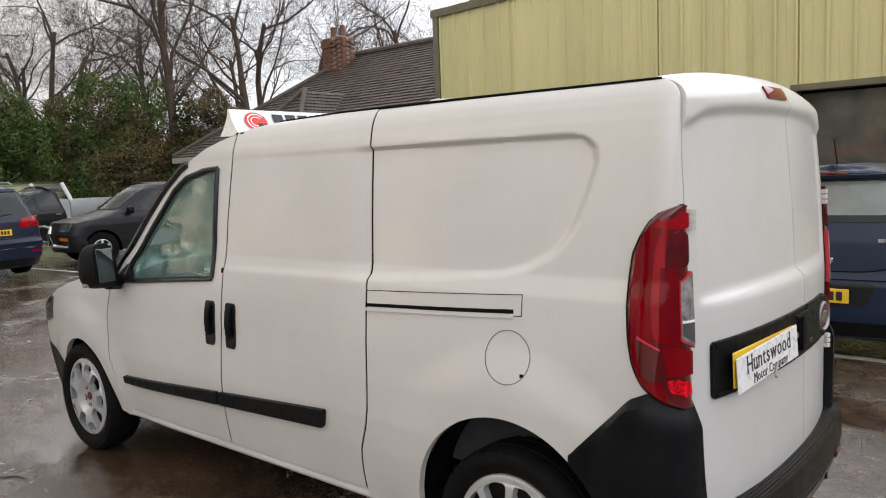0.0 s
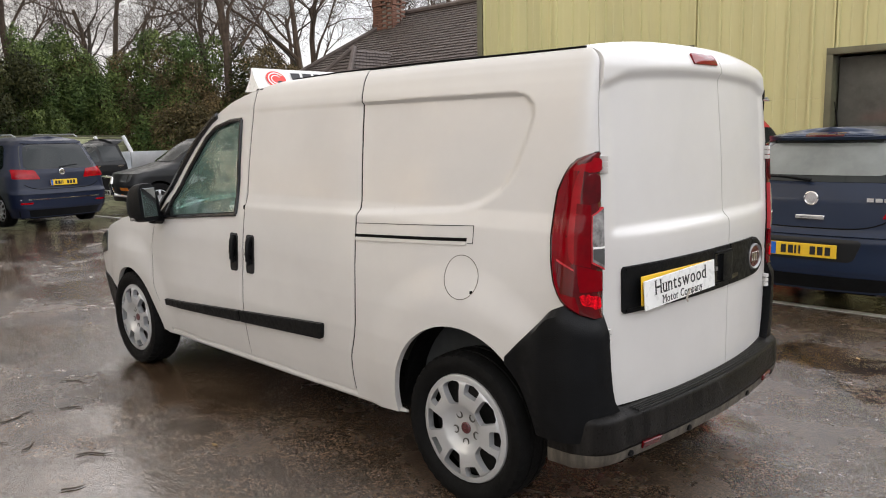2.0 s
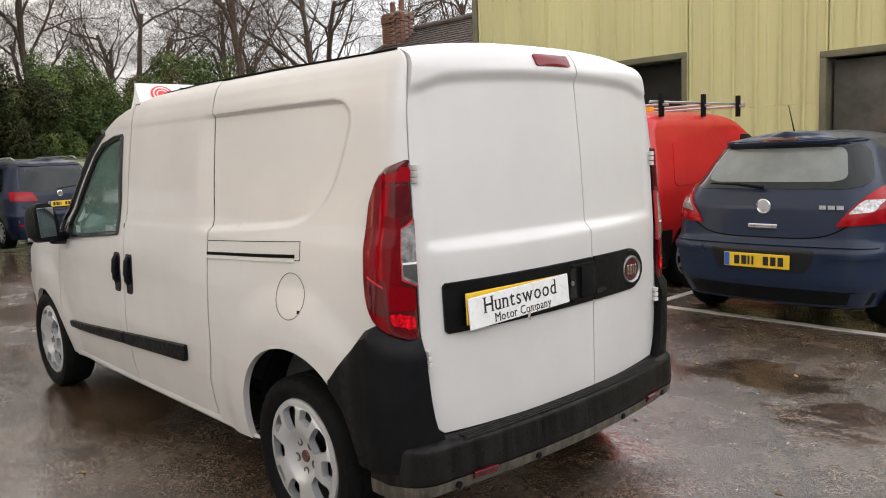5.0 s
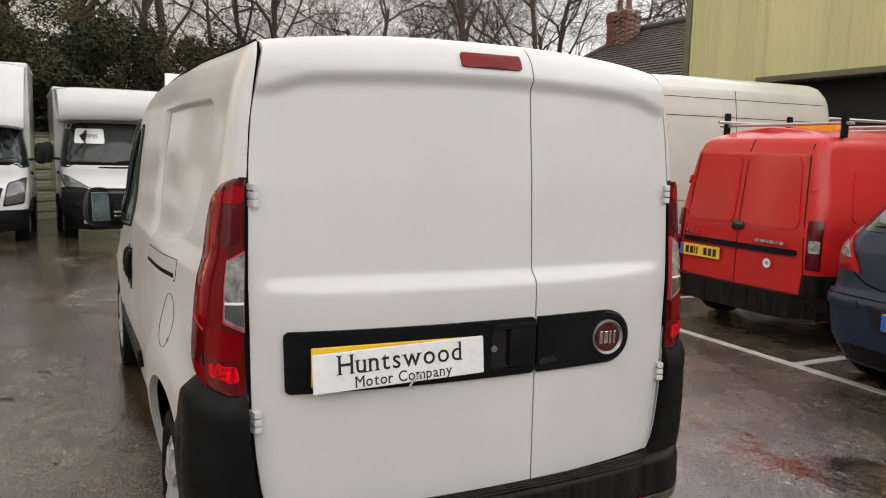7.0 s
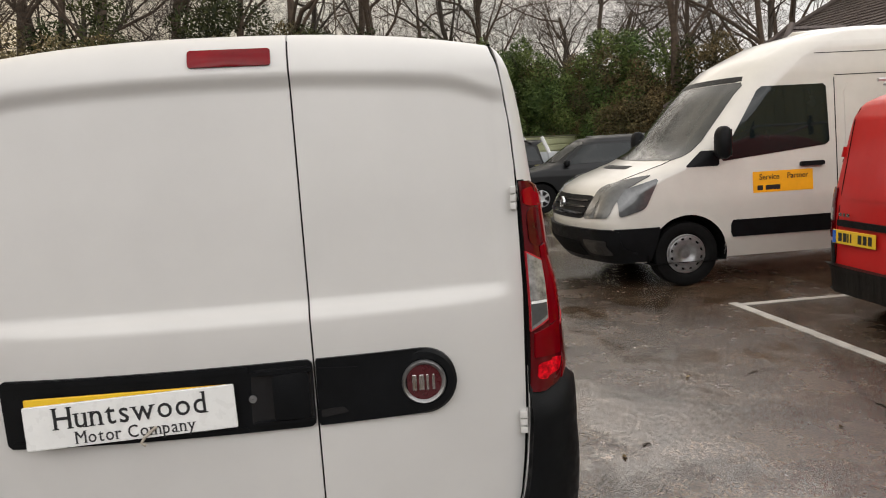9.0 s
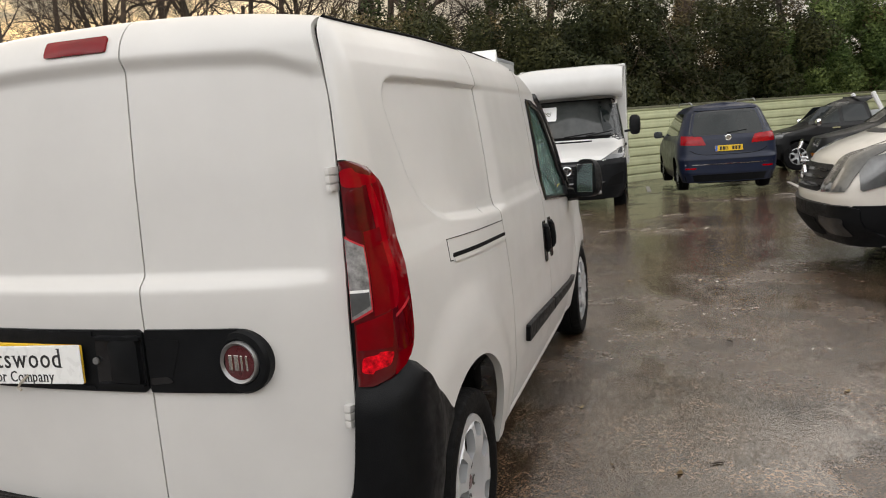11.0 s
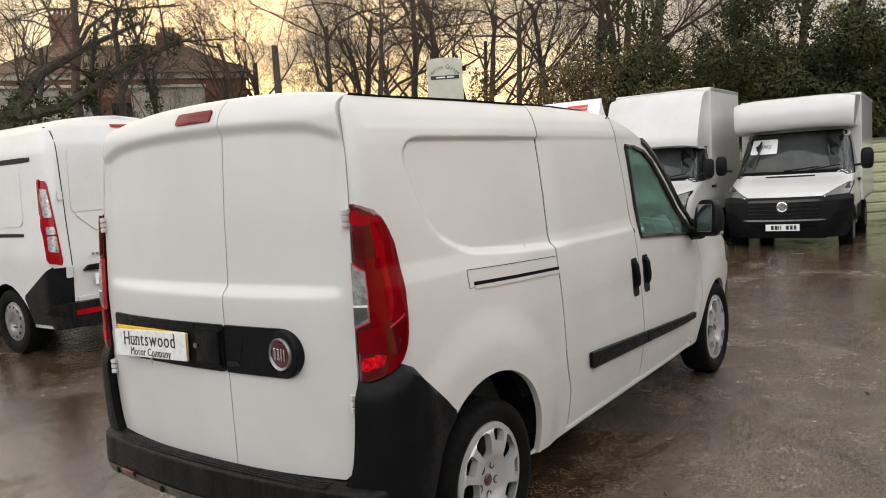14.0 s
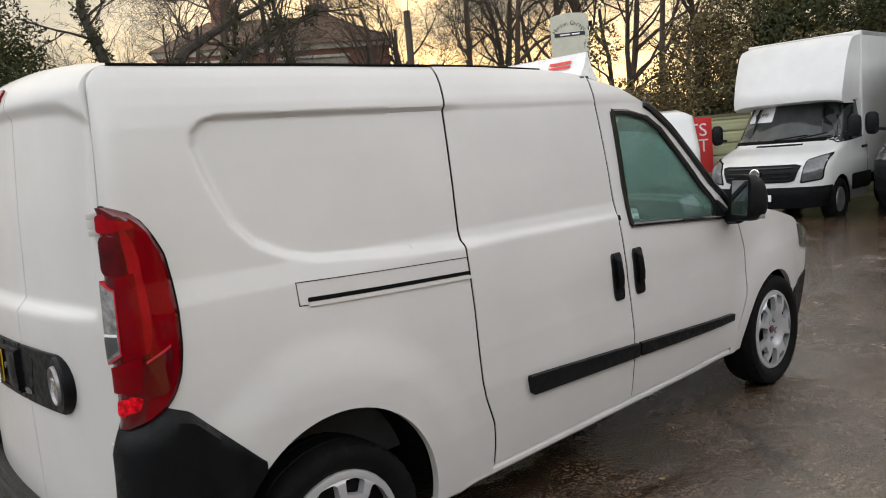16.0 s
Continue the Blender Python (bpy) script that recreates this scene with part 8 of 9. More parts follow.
def chimney(parent, x, y, z0, z1, w=0.95, d=0.62, pots=2):
    c = hang("chimney", mesh_of("chimney", *box_vf((x - w / 2 + 0.01, y - d / 2 + 0.01, z0), (x + w / 2 - 0.01, y + d / 2 - 0.01, z1)), M["mortar"], smooth=False), parent)
    rng = random.Random(3)
    V, F = [], []
    n = int((z1 - z0) / 0.078)
    for k in range(n):
        z = z0 + k * 0.078
        grow = 0.045 if k > n - 5 and k < n - 1 else 0.0
        for fx in (0, 1):
            L_, per = (w, 4) if fx == 0 else (d, 3)
            for s in (-1, 1):
                for i in range(per):
                    off = (0.5 if k % 2 else 0) / per
                    a0, a1 = -L_ / 2 + L_ * max(0, (i - off)) / per + 0.006, -L_ / 2 + L_ * min(1, (i + 1 - off)) / per - 0.006
                    if k % 2 and i == per - 1:
                        a1 = L_ / 2 - 0.006
                    j = rng.uniform(0, 0.008) + grow
                    if fx == 0:
                        vv, ff = box_vf((x + a0, y + s * d / 2 - 0.03 - j, z), (x + a1, y + s * d / 2 + 0.03 + j, z + 0.066))
                    else:
                        vv, ff = box_vf((x + s * w / 2 - 0.03 - j, y + a0, z), (x + s * w / 2 + 0.03 + j, y + a1, z + 0.066))
                    o = len(V)
                    V += vv; F += [tuple(q + o for q in f_) for f_ in ff]
    b = hang("chimney_bricks", mesh_of("chimney_bricks", V, F, M["brick"], smooth=False, fix=False), c)
    b["kind"] = "stuff"
    for i in range(pots):
        VV, FF = lathe([(0.10, 0), (0.12, 0.04), (0.10, 0.10), (0.09, 0.34), (0.11, 0.38), (0.08, 0.40), (0.07, 0.2)], 16, "z")
        o = hang("chimney_pot", mesh_of("chimney_pot", VV, FF, M["brick"]), c)
        o.matrix_local = pose(x - w / 4 + i * w / 2 / max(1, pots - 1), y, z1)


def box_vf(lo, hi):
    x0, y0, z0 = lo; x1, y1, z1 = hi
    V = [Vector(p) for p in ((x0, y0, z0), (x1, y0, z0), (x1, y1, z0), (x0, y1, z0), (x0, y0, z1), (x1, y0, z1), (x1, y1, z1), (x0, y1, z1))]
    return V, [(0, 3, 2, 1), (4, 5, 6, 7), (0, 1, 5, 4), (1, 2, 6, 5), (2, 3, 7, 6), (3, 0, 4, 7)]


def tiled_house():
    h = thing("tiled_house", pose(0, 0, 0), "low house with a brown tiled hipped roof and brick chimney", "house", kind="structure")
    x0, x1, y0, y1, ze, zr = -24.2, -11.7, 14.3, 23.9, 2.4, 5.75
    ym = (y0 + y1) / 2
    part("wall", box_bm((x0 + 0.4, y0 + 0.4, -0.3), (x1, y1 - 0.4, ze + 0.05)), M["brick"], h, smooth=False)
    A, B, C, D = Vector((x0, y0, ze)), Vector((x1, y0, ze)), Vector((x1, ym, zr)), Vector((x0 + 4.2, ym, zr))
    E_, F_ = Vector((x1, y1, ze)), Vector((x0, y1, ze))
    part("roof_board", hull_bm([A, B, C, D, E_, F_]), M["gap"], h, smooth=False)
    tiles(h, A, B, C, D, 58, 34, M["tile"])
    tiles(h, F_, A, D, D + Vector((0.001, 0, 0)), 40, 34, M["tile"])
    tube_part("hip_ridge", [A + Vector((0, 0, 0.05)), D + Vector((0, 0, 0.07))], 0.09, M["tile"], h)
    tube_part("ridge", [D + Vector((0, 0, 0.07)), C + Vector((0, 0, 0.07))], 0.10, M["tile"], h)
    # small projecting wing
    a, b = Vector((-19.6, 13.6, 2.5)), Vector((-16.8, 13.6, 2.5))
    r0, r1 = Vector((-18.2, 15.2, 4.15)), Vector((-18.2, 17.0, 4.15))
    a2, b2 = Vector((-19.6, 17.0, 2.5)), Vector((-16.8, 17.0, 2.5))
    part("wing_board", hull_bm([a, b, a2, b2, r0, r1]), M["gap"], h, smooth=False)
    tiles(h, a2, a, r0, r1, 16, 16, M["tile"]); tiles(h, a, b, r0, r0 + Vector((0.001, 0, 0)), 14, 16, M["tile"]); tiles(h, b, b2, r1, r0, 16, 16, M["tile"])
    tube_part("hip_ridge", [a + Vector((0, 0, 0.04)), r0 + Vector((0, 0, 0.06))], 0.08, M["tile"], h)
    tube_part("hip_ridge", [b + Vector((0, 0, 0.04)), r0 + Vector((0, 0, 0.06))], 0.08, M["tile"], h)
    part("fascia", box_bm((x0 - 0.03, y0 - 0.04, ze - 0.18), (x1, y0 + 0.02, ze + 0.0)), M["render"], h, smooth=False)
    chimney(h, -20.35, 18.6, 4.6, 6.35)


def hull_bm(pts):
    bm = bmesh.new()
    vs = [bm.verts.new(p - Vector((0, 0, 0.02))) for p in pts]
    bmesh.ops.convex_hull(bm, input=vs)
    return bm


tiled_house()


# ---------- old brick house in the distance ----------
def brick_house():
    m = pose(-26.5, -37.8, 0.0, 0, 0, 147)
    h = thing("brick_house", m, "old red brick house with slate roof and tall chimneys", "house", kind="structure")
    part("wall", box_bm((-6, -4, -0.5), (7.3, 4, 8.3)), M["brick"], h, smooth=False)
    part("cornice", box_bm((-6.2, -4.2, 8.0), (7.5, 4.2, 8.32)), M["render"], h, "pale stone cornice", smooth=False)
    part("band", box_bm((-6.05, -4.06, 7.0), (7.35, 4.06, 7.2)), M["brick"], h, smooth=False)
    part("roof", hull_bm([Vector(p) for p in ((-6.4, -4.4, 8.34), (7.7, -4.4, 8.34), (7.7, 4.4, 8.34), (-6.4, 4.4, 8.34), (-3.4, 0, 10.6), (4.2, 0, 10.6))]), M["slate"], h, smooth=False)
    for xa, xb, zz in ((-11.0, -1.0, 7.15), (0.9, 4.6, 7.1)):
        part("extension", box_bm((xa, -7.2, -0.5), (xb, -4.02, zz)), M["render"], h, "pale rendered flat-roofed extension", smooth=False)
        part("coping", box_bm((xa - 0.1, -7.35, zz + 0.004), (xb + 0.1, -4.0, zz + 0.14)), M["signcream"], h, smooth=False)
    for k in range(5):
        x = -4.6 + 2.5 * k
        for z in (1.6, 5.2):
            w = part("window", box_bm((x - 0.55, -4.02, z), (x + 0.55, -3.9, z + 1.5)), M["screen"], h, smooth=False)
            part("sill", box_bm((x - 0.65, -4.12, z - 0.12), (x + 0.65, -3.95, z)), M["render"], w, smooth=False)
    chimney(h, -2.4, 0.2, 9.3, 12.3, 1.35, 0.9, 4)
    chimney(h, 3.4, 0.2, 9.3, 11.3, 1.35, 0.9, 4)


brick_house()


# ---------- trees, hedges ----------
def grow(rng, height, spread, lean=Vector((0, 0, 0)), trunk_r=0.24, levels=5, fork=2.2):
    """Trunk, limbs and twigs of a bare tree as one tapered mesh."""
    V, F = [], []

    def add(pts, rad, sides):
        v, f = tube(pts, rad, sides, cap=False)
        o = len(V)
        V.extend(v); F.extend(tuple(i + o for i in q) for q in f)

    def limb(p, d, length, r, level):
        n = 7 if level == 0 else (5 if level < 3 else 3)
        pts, rad = [p.copy()], [r]
        dd = d.copy()
        for i in range(n):
            wob = 0.10 if level == 0 else 0.20 + 0.04 * level
            dd = (dd + Vector((rng.gauss(0, wob), rng.gauss(0, wob), rng.gauss(0, wob) + (0.05 if level else 0.02))) + lean * (0.12 if level == 0 else 0)).normalized()
            p = p + dd * (length / n)
            pts.append(p.copy()); rad.append(max(0.0035, r * (1 - (0.55 if level == 0 else 0.8) * (i + 1) / n)))
        add(pts, rad, 8 if level == 0 else (6 if level == 1 else (4 if level < 4 else 3)))
        if level >= levels:
            return
        kids = [6, 5, 5, 4, 3, 2][level]
        for k in range(kids):
            q = rng.uniform(0.35, 1.0) if level else rng.uniform(0.40, 1.0)
            i = min(n - 1, int(q * n))
            base = pts[i].lerp(pts[i + 1], q * n - i) if i + 1 < len(pts) else pts[-1]
            axis = Vector((rng.gauss(0, 1), rng.gauss(0, 1), rng.gauss(0, 0.6)))
            along = (pts[min(i + 1, n)] - pts[i]).normalized()
            side = (axis - along * axis.dot(along)).normalized()
            ang = rng.uniform(0.45, 1.0) * spread
            nd = (along * math.cos(ang) + side * math.sin(ang)).normalized()
            limb(base, nd, length * rng.uniform(0.42, 0.72), max(0.004, rad[i] * rng.uniform(0.42, 0.68)), level + 1)
    limb(Vector((0, 0, -0.3)), Vector((0, 0, 1)), height * 0.62, trunk_r, 0)
    return V, F


def leaf_cloud(rng, blobs, count, size, V, F):
    """Small folded leaves scattered through a set of ellipsoids."""
    tot = sum(b[1][0] * b[1][1] * b[1][2] for b in blobs) ** 1.0
    for c, s in blobs:
        k = int(count * s[0] * s[1] * s[2] / tot)
        for _ in range(k):
            d = Vector((rng.gauss(0, 1), rng.gauss(0, 1), rng.gauss(0, 1))).normalized()
            rr = rng.uniform(0.45, 1.08) ** 0.5
            p = Vector((c[0] + d.x * s[0] * rr, c[1] + d.y * s[1] * rr, max(0.02, c[2] + d.z * s[2] * rr)))
            a = Vector((rng.gauss(0, 1), rng.gauss(0, 1), rng.gauss(0, 1))).normalized()
            b = a.cross(d + Vector((0.01, 0.02, 0.03))).normalized()
            z = size * rng.uniform(0.6, 1.5)
            o = len(V)
            V += [p - a * z, p + b * z * 0.42, p + a * z, p - b * z * 0.42]
            F.append((o, o + 1, o + 2, o + 3))


def bare_trees():
    kinds = []
    for k, (hgt, spr, tr) in enumerate(((15, 0.95, 0.20), (13, 1.05, 0.17), (17, 0.8, 0.23), (11, 1.1, 0.13))):
        rng = random.Random(40 + k)
        V, F = grow(rng, hgt, spr, Vector((rng.uniform(-0.3, 0.3), rng.uniform(-0.3, 0.3), 0)), tr)
        kinds.append(mesh_of("crown", V, F, M["bark"] if k % 2 else M["bark_warm"], fix=False))
    rng = random.Random(9)
    spots = []
    for i in range(60):
        y = -30 + 1.0 * i
        if y > 5 and i % 3 == 0:
            continue
        spots.append((min(-26.5, fence_x(y) - 4.0) - rng.uniform(0, 9), y + rng.uniform(-0.8, 0.8)))
    spots += [(-30 - rng.uniform(0, 10), 27 + 3 * i) for i in range(6)] + [(-20 + 3.5 * i, 30 + rng.uniform(0, 6)) for i in range(5)]
    spots += [(-16 - rng.uniform(0, 6), -26 - 2.0 * i) for i in range(3)]
    spots += [(-26.0 - rng.uniform(0, 6), 16 + 2.1 * i) for i in range(7)]
    first = {}
    for i, (x, y) in enumerate(spots):
        k = i % 4 if i % 7 else 2
        m = pose(x, y, -0.3, 0, 0, rng.uniform(0, 360)) @ Matrix.Scale(rng.uniform(0.85, 1.15), 4)
        t = thing("bare_tree", m, "bare winter tree with fine twigs behind the fence", "tree", "bare trees")
        hang("crown", kinds[k], t)
        # ivy on some trunks
        if i % 3 == 0 and k not in first:
            V, F = [], []
            r2 = random.Random(i)
            leaf_cloud(r2, [((r2.uniform(-0.2, 0.2), r2.uniform(-0.2, 0.2), 1.0 + 0.8 * q), (0.42, 0.42, 0.7)) for q in range(6)], 1500, 0.075, V, F)
            first[k] = mesh_of("ivy", V, F, M["ivy"], smooth=False, fix=False)
        if i % 3 == 0 and k in first:
            hang("ivy", first[k], t, "dark ivy on the trunk")["kind"] = "stuff"


bare_trees()


def leaning_tree():
    """The large ivy-clad tree that arches in front of the brick house."""
    rng = random.Random(77)
    t = thing("ivy_clad_tree", pose(-13.2, -21.0, -0.2), "large leaning tree with ivy on its limbs", "tree")
    V, F = [], []
    V1, F1 = [], []
    limbs = [
        ([(3.2, 1.0, 0), (2.6, 0.8, 2.5), (1.6, 0.6, 4.4), (0.2, 0.2, 6.0), (-2.0, -0.5, 7.2), (-5.0, -1.2, 8.6)], [0.34, 0.30, 0.26, 0.20, 0.13, 0.05]),
        ([(2.6, 0.8, 2.5), (2.9, 0.4, 4.8), (3.6, 0.2, 7.2), (3.2, -0.4, 10.0)], [0.24, 0.20, 0.14, 0.05]),
        ([(1.6, 0.6, 4.4), (-0.4, 0.4, 4.9), (-3.2, 0.2, 6.6), (-6.5, 0.0, 8.0)], [0.20, 0.17, 0.12, 0.04]),
        ([(-2.6, 0.4, 0), (-2.4, 0.3, 3.0), (-1.6, 0.1, 5.2), (-2.2, 0.0, 8.2)], [0.17, 0.15, 0.11, 0.04]),
        ([(-4.2, 0.6, 0), (-4.3, 0.4, 3.4), (-4.0, 0.2, 6.0), (-3.4, 0.0, 9.5)], [0.14, 0.12, 0.09, 0.03]),
    ]
    for pts, rad in limbs:
        pts = [Vector(p) for p in pts]
        v, f = tube(pts, rad, 8)
        o = len(V); V += v; F += [tuple(i + o for i in q) for q in f]
        for k in range(9):
            i = rng.randrange(1, len(pts))
            gv, gf = grow(random.Random(rng.random()), rng.uniform(2.5, 5), 1.0, trunk_r=0.05, levels=3)
            tilt = Euler((rng.gauss(0, 0.9), rng.gauss(0, 0.9), rng.uniform(0, 6))).to_matrix()
            base = pts[i - 1].lerp(pts[i], rng.random())
            if base.z < 3: continue
            o = len(V); V += [base + tilt @ Vector(q) for q in gv]; F += [tuple(i_ + o for i_ in q) for q in gf]
        leaf_cloud(rng, [(tuple(pts[i].lerp(pts[i + 1], q)), (0.34, 0.34, 0.5)) for i in range(min(3, len(pts) - 1)) for q in (0.0, 0.33, 0.66)], 1500, 0.07, V1, F1)
    hang("crown", mesh_of("crown", V, F, M["bark"], fix=False), t)
    hang("ivy", mesh_of("ivy", V1, F1, M["ivy"], smooth=False, fix=False), t, "dark ivy leaves")["kind"] = "stuff"


leaning_tree()


def hedge(y0, y1, depth, tall, mat, seed, count, label, size=0.085, xoff=0.0, line=fence_x):
    rng = random.Random(seed)
    V, F = [], []
    blobs = []
    y = y0
    while y < y1:
        base = Vector((line(y), y, 0)) - OUT * (1.2 + xoff)
        for _ in range(15):
            hz = tall * rng.uniform(0.55, 1.0)
            zc = rng.uniform(0.1, 0.86) * hz
            at = base - OUT * rng.uniform(0, depth)
            blobs.append(((at.x, at.y + rng.uniform(-0.8, 0.8), zc), (rng.uniform(0.3, 0.75), rng.uniform(0.3, 0.75), min(zc + 0.1, rng.uniform(0.3, 0.85)))))
        y += 0.8
    leaf_cloud(rng, blobs, count, size, V, F)
    ob = hang("hedge", mesh_of("hedge", V, F, mat, smooth=False, fix=False))
    return tagged(ob, label, "hedge", "hedges", "stuff")


hedge(-0.4, 4.0, 2.2, 5.2, M["leaf_dark"], 1, 90000, "tall dark evergreen hedge behind the fence", 0.050)
hedge(2, 10.0, 2.2, 6.6, M["leaf_dark"], 2, 110000, "dark green evergreen bushes behind the fence", 0.055)
hedge(9.5, 15.5, 2.2, 6.8, M["leaf"], 10, 80000, "dark green laurel bushes behind the fence", 0.055)
hedge(12, 17.5, 2.0, 6.3, M["leaf"], 8, 90000, "evergreen shrubs in the corner of the yard", 0.055, 0.0, lambda y: -29.2 + 0.75 * (y - 12))
hedge(13.0, 20, 2.2, 5.6, M["leaf_brown"], 3, 100000, "brownish winter shrubs behind the fence", 0.05, 0.0, lambda y: -28.5 + 0.75 * (y - 13.5))
hedge(15.5, 25, 1.8, 4.9, M["leaf_brown"], 12, 80000, "brown winter scrub beside the tiled house", 0.05, 0.0, lambda y: -25.6)
hedge(-9, -1.2, 2.0, 2.1, M["leaf_brown"], 4, 40000, "low brownish scrub beyond the yard", 0.045)
hedge(-1.4, 15, 3.0, 6.6, M["leaf_brown"], 5, 120000, "tangled brown winter undergrowth", 0.05, 2.6)
hedge(0.5, 14, 3.0, 8.0, M["ivy"], 6, 70000, "ivy and dark growth high between the trunks", 0.06, 4.0)


hedge(-3.3, 0.6, 2.2, 4.8, M["leaf_brown"], 9, 60000, "tangled brown scrub beside the letting sign", 0.045)


def evergreen_tree():
    """A broad dark conifer: trunk, and sprays that get shorter towards the top."""
    rng = random.Random(31)
    t = thing("evergreen_tree", pose(-5.6, -19.2, -0.2), "broad dark green conifer behind the yard", "tree")
    tube_part("trunk", [(0, 0, 0), (0.1, 0, 4), (0.05, 0.1, 8.6)], [0.22, 0.15, 0.04], M["bark"], t, 8)
    V, F, blobs = [], [], []
    for _ in range(330):
        z = rng.uniform(0.4, 8.8)
        reach = 3.3 * (1 - (z / 9.6) ** 2.2) * rng.uniform(0.35, 1.0)
        a = rng.uniform(0, 6.28)
        blobs.append(((reach * math.cos(a), reach * math.sin(a), z), (rng.uniform(0.25, 0.6), rng.uniform(0.25, 0.6), rng.uniform(0.3, 0.75))))
    leaf_cloud(rng, blobs, 60000, 0.055, V, F)
    hang("crown", mesh_of("crown", V, F, M["leaf_dark"], smooth=False, fix=False), t)["kind"] = "stuff"


evergreen_tree()


# ---------- signs and pole ----------
def garage_sign():
    s = thing("garage_sign", pose(-17.25, -7.12, 0, 0, 0, math.degrees(math.atan2(12.8, 17.8)) + 90), "pale green-grey arched sign board on a post with dark lettering", "sign")
    bm = bmesh.new()
    out = [(-0.5, 2.6), (0.5, 2.6), (0.5, 4.72)] + [(0.5 * math.cos(a), 4.72 + 0.10 * math.sin(a)) for a in np.linspace(0.2, 2.94, 9)] + [(-0.5, 4.72)]
    vs = [bm.verts.new((x, 0, z)) for x, z in out]
    fc = bm.faces.new(vs)
    ex = bmesh.ops.extrude_face_region(bm, geom=[fc])
    bmesh.ops.translate(bm, verts=[e for e in ex["geom"] if isinstance(e, bmesh.types.BMVert)], vec=(0, 0.10, 0))
    part("board", bm, M["signcream"], s, smooth=False)
    for x in (-0.38, 0.38):
        tube_part("post", [(x, 0.05, 0), (x, 0.05, 2.65)], 0.05, M["cladtrim"], s)
    for k, c in enumerate("Horton Garage"):
        a = (k - 6) * 8.6
        if c != " ":
            lettering(c, 0.165, M["ink"], s, pose(0.50 * math.sin(radians(a)), -0.004, 4.06 + 0.50 * math.cos(radians(a)), 90, 0, 0) @ pose(0, 0, 0, 0, 0, -a), squeeze=0.85)
    part("dark_band", box_bm((-0.4, -0.012, 4.22), (0.4, -0.002, 4.32)), M["ink"], s, smooth=False)
    bars([0.26, 0.2], 0.035, 0.05, M["inkwhite"], s, pose(0, -0.013, 4.27, 90, 0, 0))
    part("lamp", box_bm((0.50, -0.06, 4.42), (0.60, 0.04, 4.56), 0.01), M["plastic"], s)


garage_sign()


def let_sign():
    s = thing("red_letting_sign", pose(fence_x(-2.55) + 0.145, -2.55 + 0.138, 0.0, 0, 0, 133.55), "red sign board with white capital letters on the fence", "sign")
    part("board", box_bm((-0.62, -0.02, 0.62), (0.62, 0.02, 1.72), 0.004, 1), M["signred"], s)
    lettering("UNITS", 0.36, M["inkwhite"], s, pose(0, -0.022, 1.47, 90, 0, 0), squeeze=1.05)
    lettering("TO LET", 0.36, M["inkwhite"], s, pose(0, -0.022, 1.16, 90, 0, 0), squeeze=0.92)
    bars([0.3, 0.2], 0.05, 0.06, M["inkwhite"], s, pose(0, -0.022, 0.85, 90, 0, 0))
    for x in (-0.5, 0.5):
        part("post", box_bm((x - 0.03, 0.022, -0.2), (x + 0.03, 0.08, 1.7)), M["wood"], s, smooth=False)


let_sign()


def pole():
    p = thing("wooden_pole", pose(-20.7, -17.5, -0.2), "weathered wooden utility pole with wires", "pole")
    tube_part("shaft", [(0, 0, 0), (0, 0, 4), (0, 0, 7.2)], [0.17, 0.15, 0.13], M["wood"], p, 12)
    for dz, ex in ((6.9, (22, 26, 9.0)), (6.6, (26, 18, 8.6)), (6.9, (-18, -24, 8.8))):
        pts = []
        for i in range(15):
            q = i / 14
            pts.append(Vector((0, 0, dz)).lerp(Vector(ex), q) - Vector((0, 0, 0.6 * 4 * q * (1 - q))))
        tube_part("wire", pts, 0.012, M["gap"], p, 4)


pole()


# ---------- litter on the asphalt ----------
def litter():
    rng = random.Random(21)
    V, F = [], []
    for _ in range(170):
        x, y = rng.uniform(-13, 2.5), rng.uniform(-4, 8.5)
        if -5.8 < x < -0.7 and 1.9 < y < 3.9:
            continue
        s = rng.uniform(0.012, 0.03)
        a = rng.uniform(0, 6.28)
        z = ground_z(x) + 0.004
        o = len(V)
        for k, (u, w, h) in enumerate(((-1, 0, 0.003), (0, 0.5, 0.0), (1, 0, 0.006), (0, -0.5, 0.0))):
            V.append(Vector((x + s * (u * math.cos(a) - w * math.sin(a)), y + s * (u * math.sin(a) + w * math.cos(a)), z + h)))
        F.append((o, o + 1, o + 2, o + 3))
    ob = hang("leaf_litter", mesh_of("leaf_litter", V, F, M["leaf_litter"], smooth=False, fix=False))
    tagged(ob, "scattered fallen leaves and pale bits on wet asphalt", "leaves", kind="stuff")


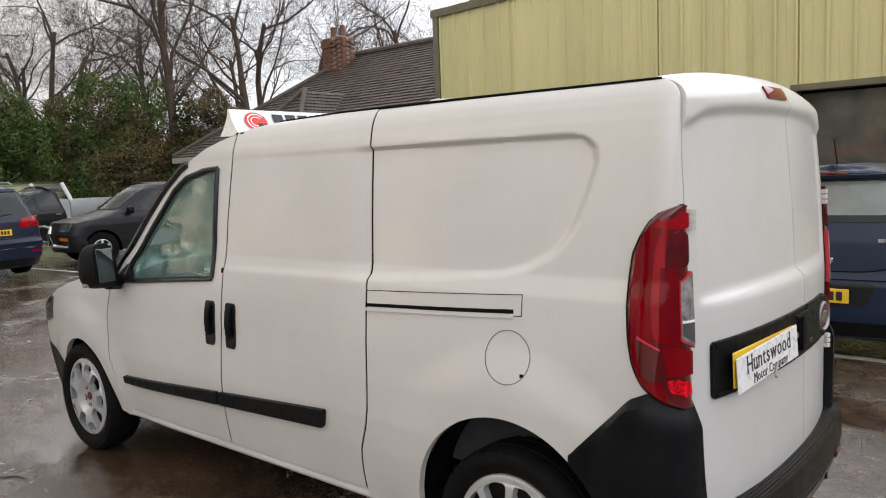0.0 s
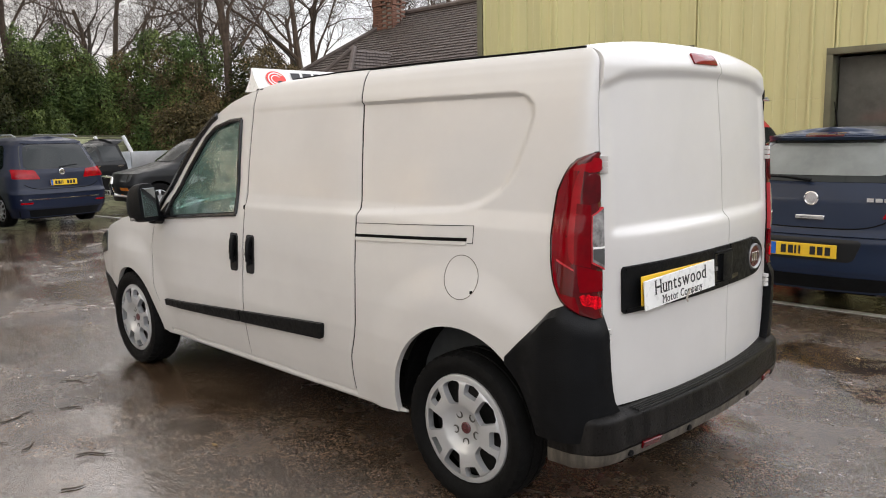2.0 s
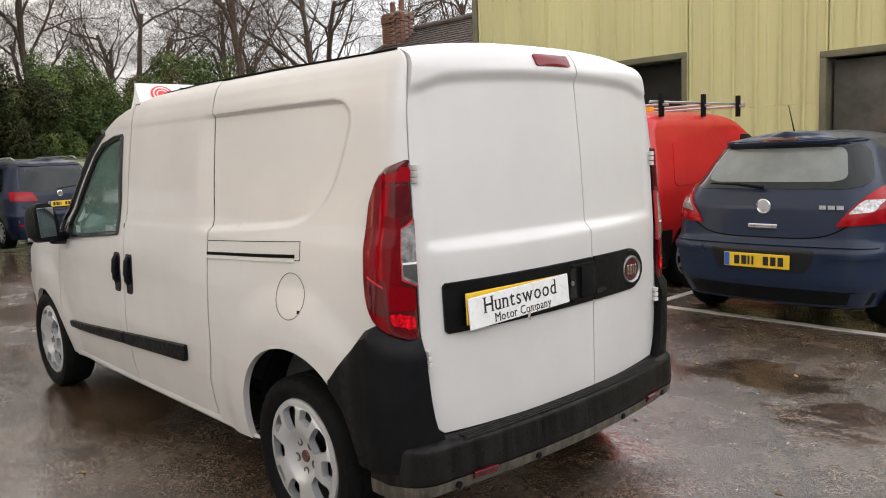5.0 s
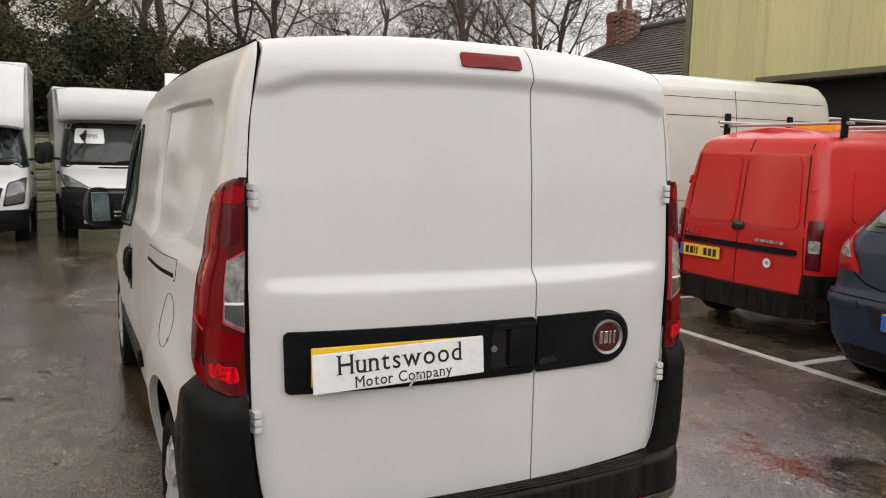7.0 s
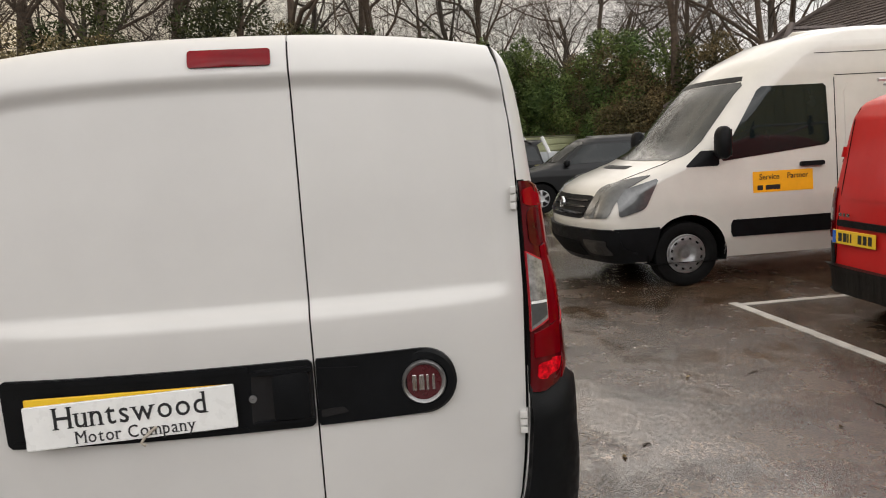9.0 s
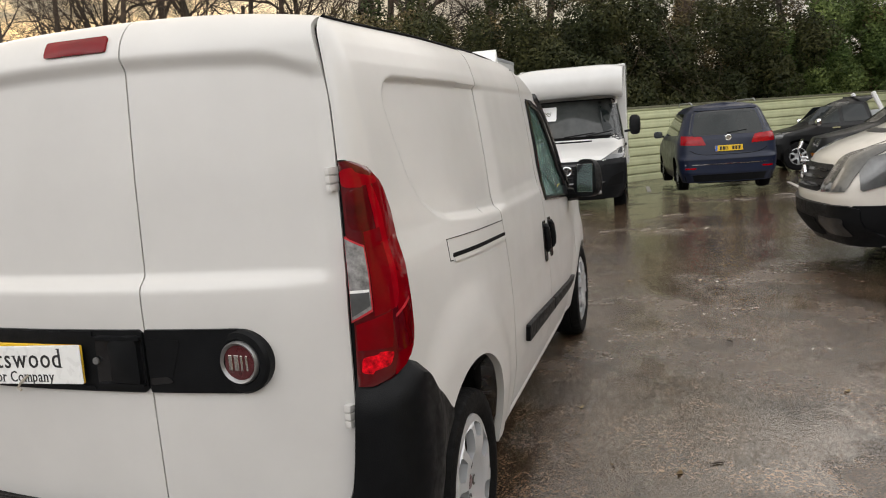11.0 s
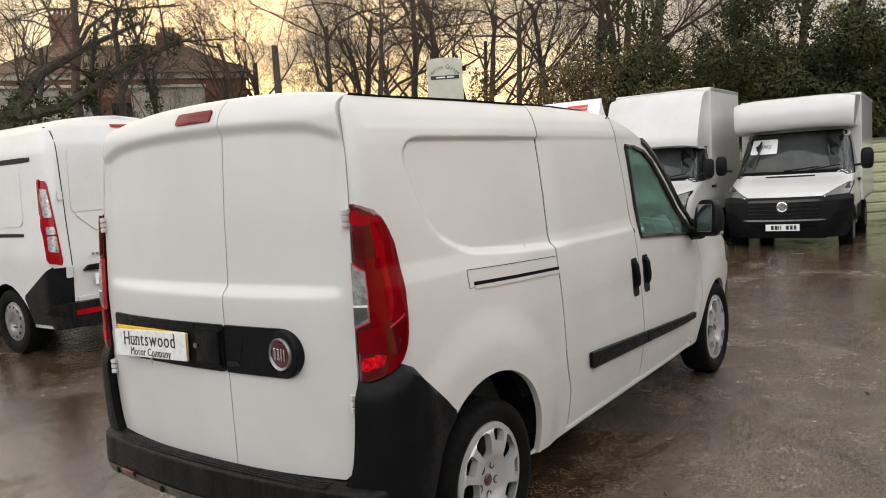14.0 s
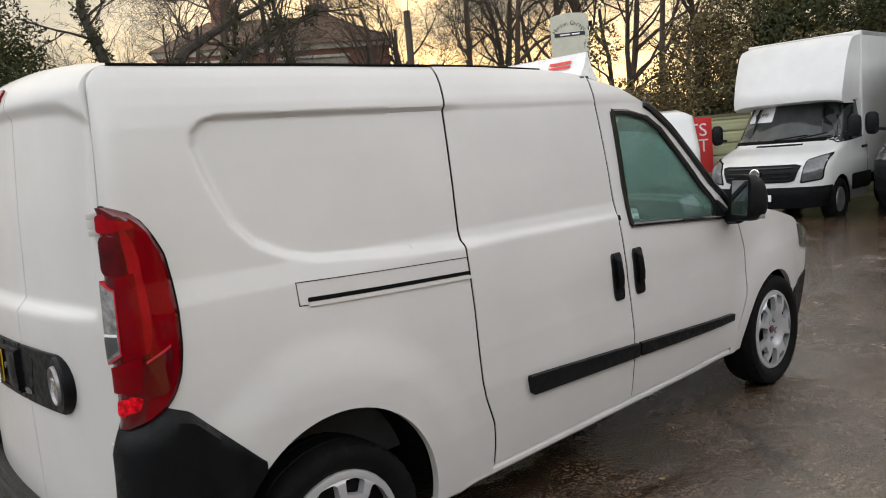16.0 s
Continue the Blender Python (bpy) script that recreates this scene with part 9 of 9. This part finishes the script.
def twigs():
    """Fallen twigs lying on the wet asphalt."""
    rng = random.Random(5)
    lying = [(-3.27, 1.17, 0.95, 0.17), (-4.13, 1.05, 1.8, 0.30), (-4.05, 1.35, 0.8, 0.14), (-3.85, 0.90, 0.2, 0.22), (-3.62, 0.98, 2.2, 0.12), (-4.55, 1.55, 0.5, 0.20), (-2.95, 0.95, 1.4, 0.10)]
    lying += [(rng.uniform(-7.5, -1.0), rng.uniform(4.3, 6.2), rng.uniform(0, 6.28), rng.uniform(0.05, 0.12)) for _ in range(6)]
    for k, (x, y, a, l) in enumerate(lying):
        pts = []
        for i in range(6):
            q = i / 5 - 0.5
            bend = 0.09 * math.sin(i * 1.1 + 2.3 * k)
            pts.append(Vector((x + l * (q * math.cos(a) - bend * math.sin(a)), y + l * (q * math.sin(a) + bend * math.cos(a)), ground_z(x) + 0.006)))
        ob = hang("twig", mesh_of("twig", *tube(pts, [0.003, 0.0042, 0.0045, 0.004, 0.003, 0.0015], 5), M["bark"]))
        tagged(ob, "thin dark fallen twig on wet asphalt", "twig", "fallen twigs")


twigs()
M["leaf_litter"] = leaf_mat("fallen_leaf", (0.05, 0.028, 0.012), (0.30, 0.22, 0.13))
litter()


# ---------- a further white van by the letting sign ----------
def far_van():
    v = thing("white_delivery_van", place(-13.6, -1.7, -46), "white small delivery van parked by the fence", "van")
    b = Body(half=[(0.25, 0.8), (0.5, 0.88), (0.9, 0.90), (1.2, 0.87), (1.75, 0.76), (1.86, 0.68), (1.90, 0.55)],
             rear=[(0.25, 0.05), (1.2, 0.03), (1.8, 0.1), (1.9, 0.25)],
             front=[(0.25, 4.2), (0.6, 4.3), (0.9, 4.2), (1.05, 3.7), (1.15, 3.4), (1.65, 2.75), (1.83, 2.4), (1.9, 2.1)],
             zlow=0.25, ztop=1.9, axles=(0.75, 3.45), wheel_r=0.31, arch=0.36, corner=(0.12, 0.12, 0.45, 0.3), crown=(0.03, 0.16))
    b.build(v, M["white2"])
    put(v, b, "windscreen", "nose", [(-0.72, 1.18), (0.72, 1.18), (0.64, 1.74), (-0.64, 1.74)], "screen")
    put(v, b, "front_bumper", "nose", [(-0.84, 0.27), (0.84, 0.27), (0.86, 0.6), (-0.86, 0.6)], "plastic", off=0.02, n=(6, 20))
    put(v, b, "cab_window", "side", [(2.0, 1.16), (3.2, 1.12), (2.7, 1.66), (2.02, 1.68)], "screen")
    for sg in (1, -1):
        put(v, b, "headlamp", "nose", [(sg * 0.5, 0.74), (sg * 0.8, 0.76), (sg * 0.78, 0.95), (sg * 0.52, 0.9)], "headlens")
    for ax in b.axles:
        for sg in (1, -1):
            wheel(v, ax, sg * (b.hw(0.35) - 0.09), sg, 0.31, 0.185, 0.20, "steel", 12)


far_van()
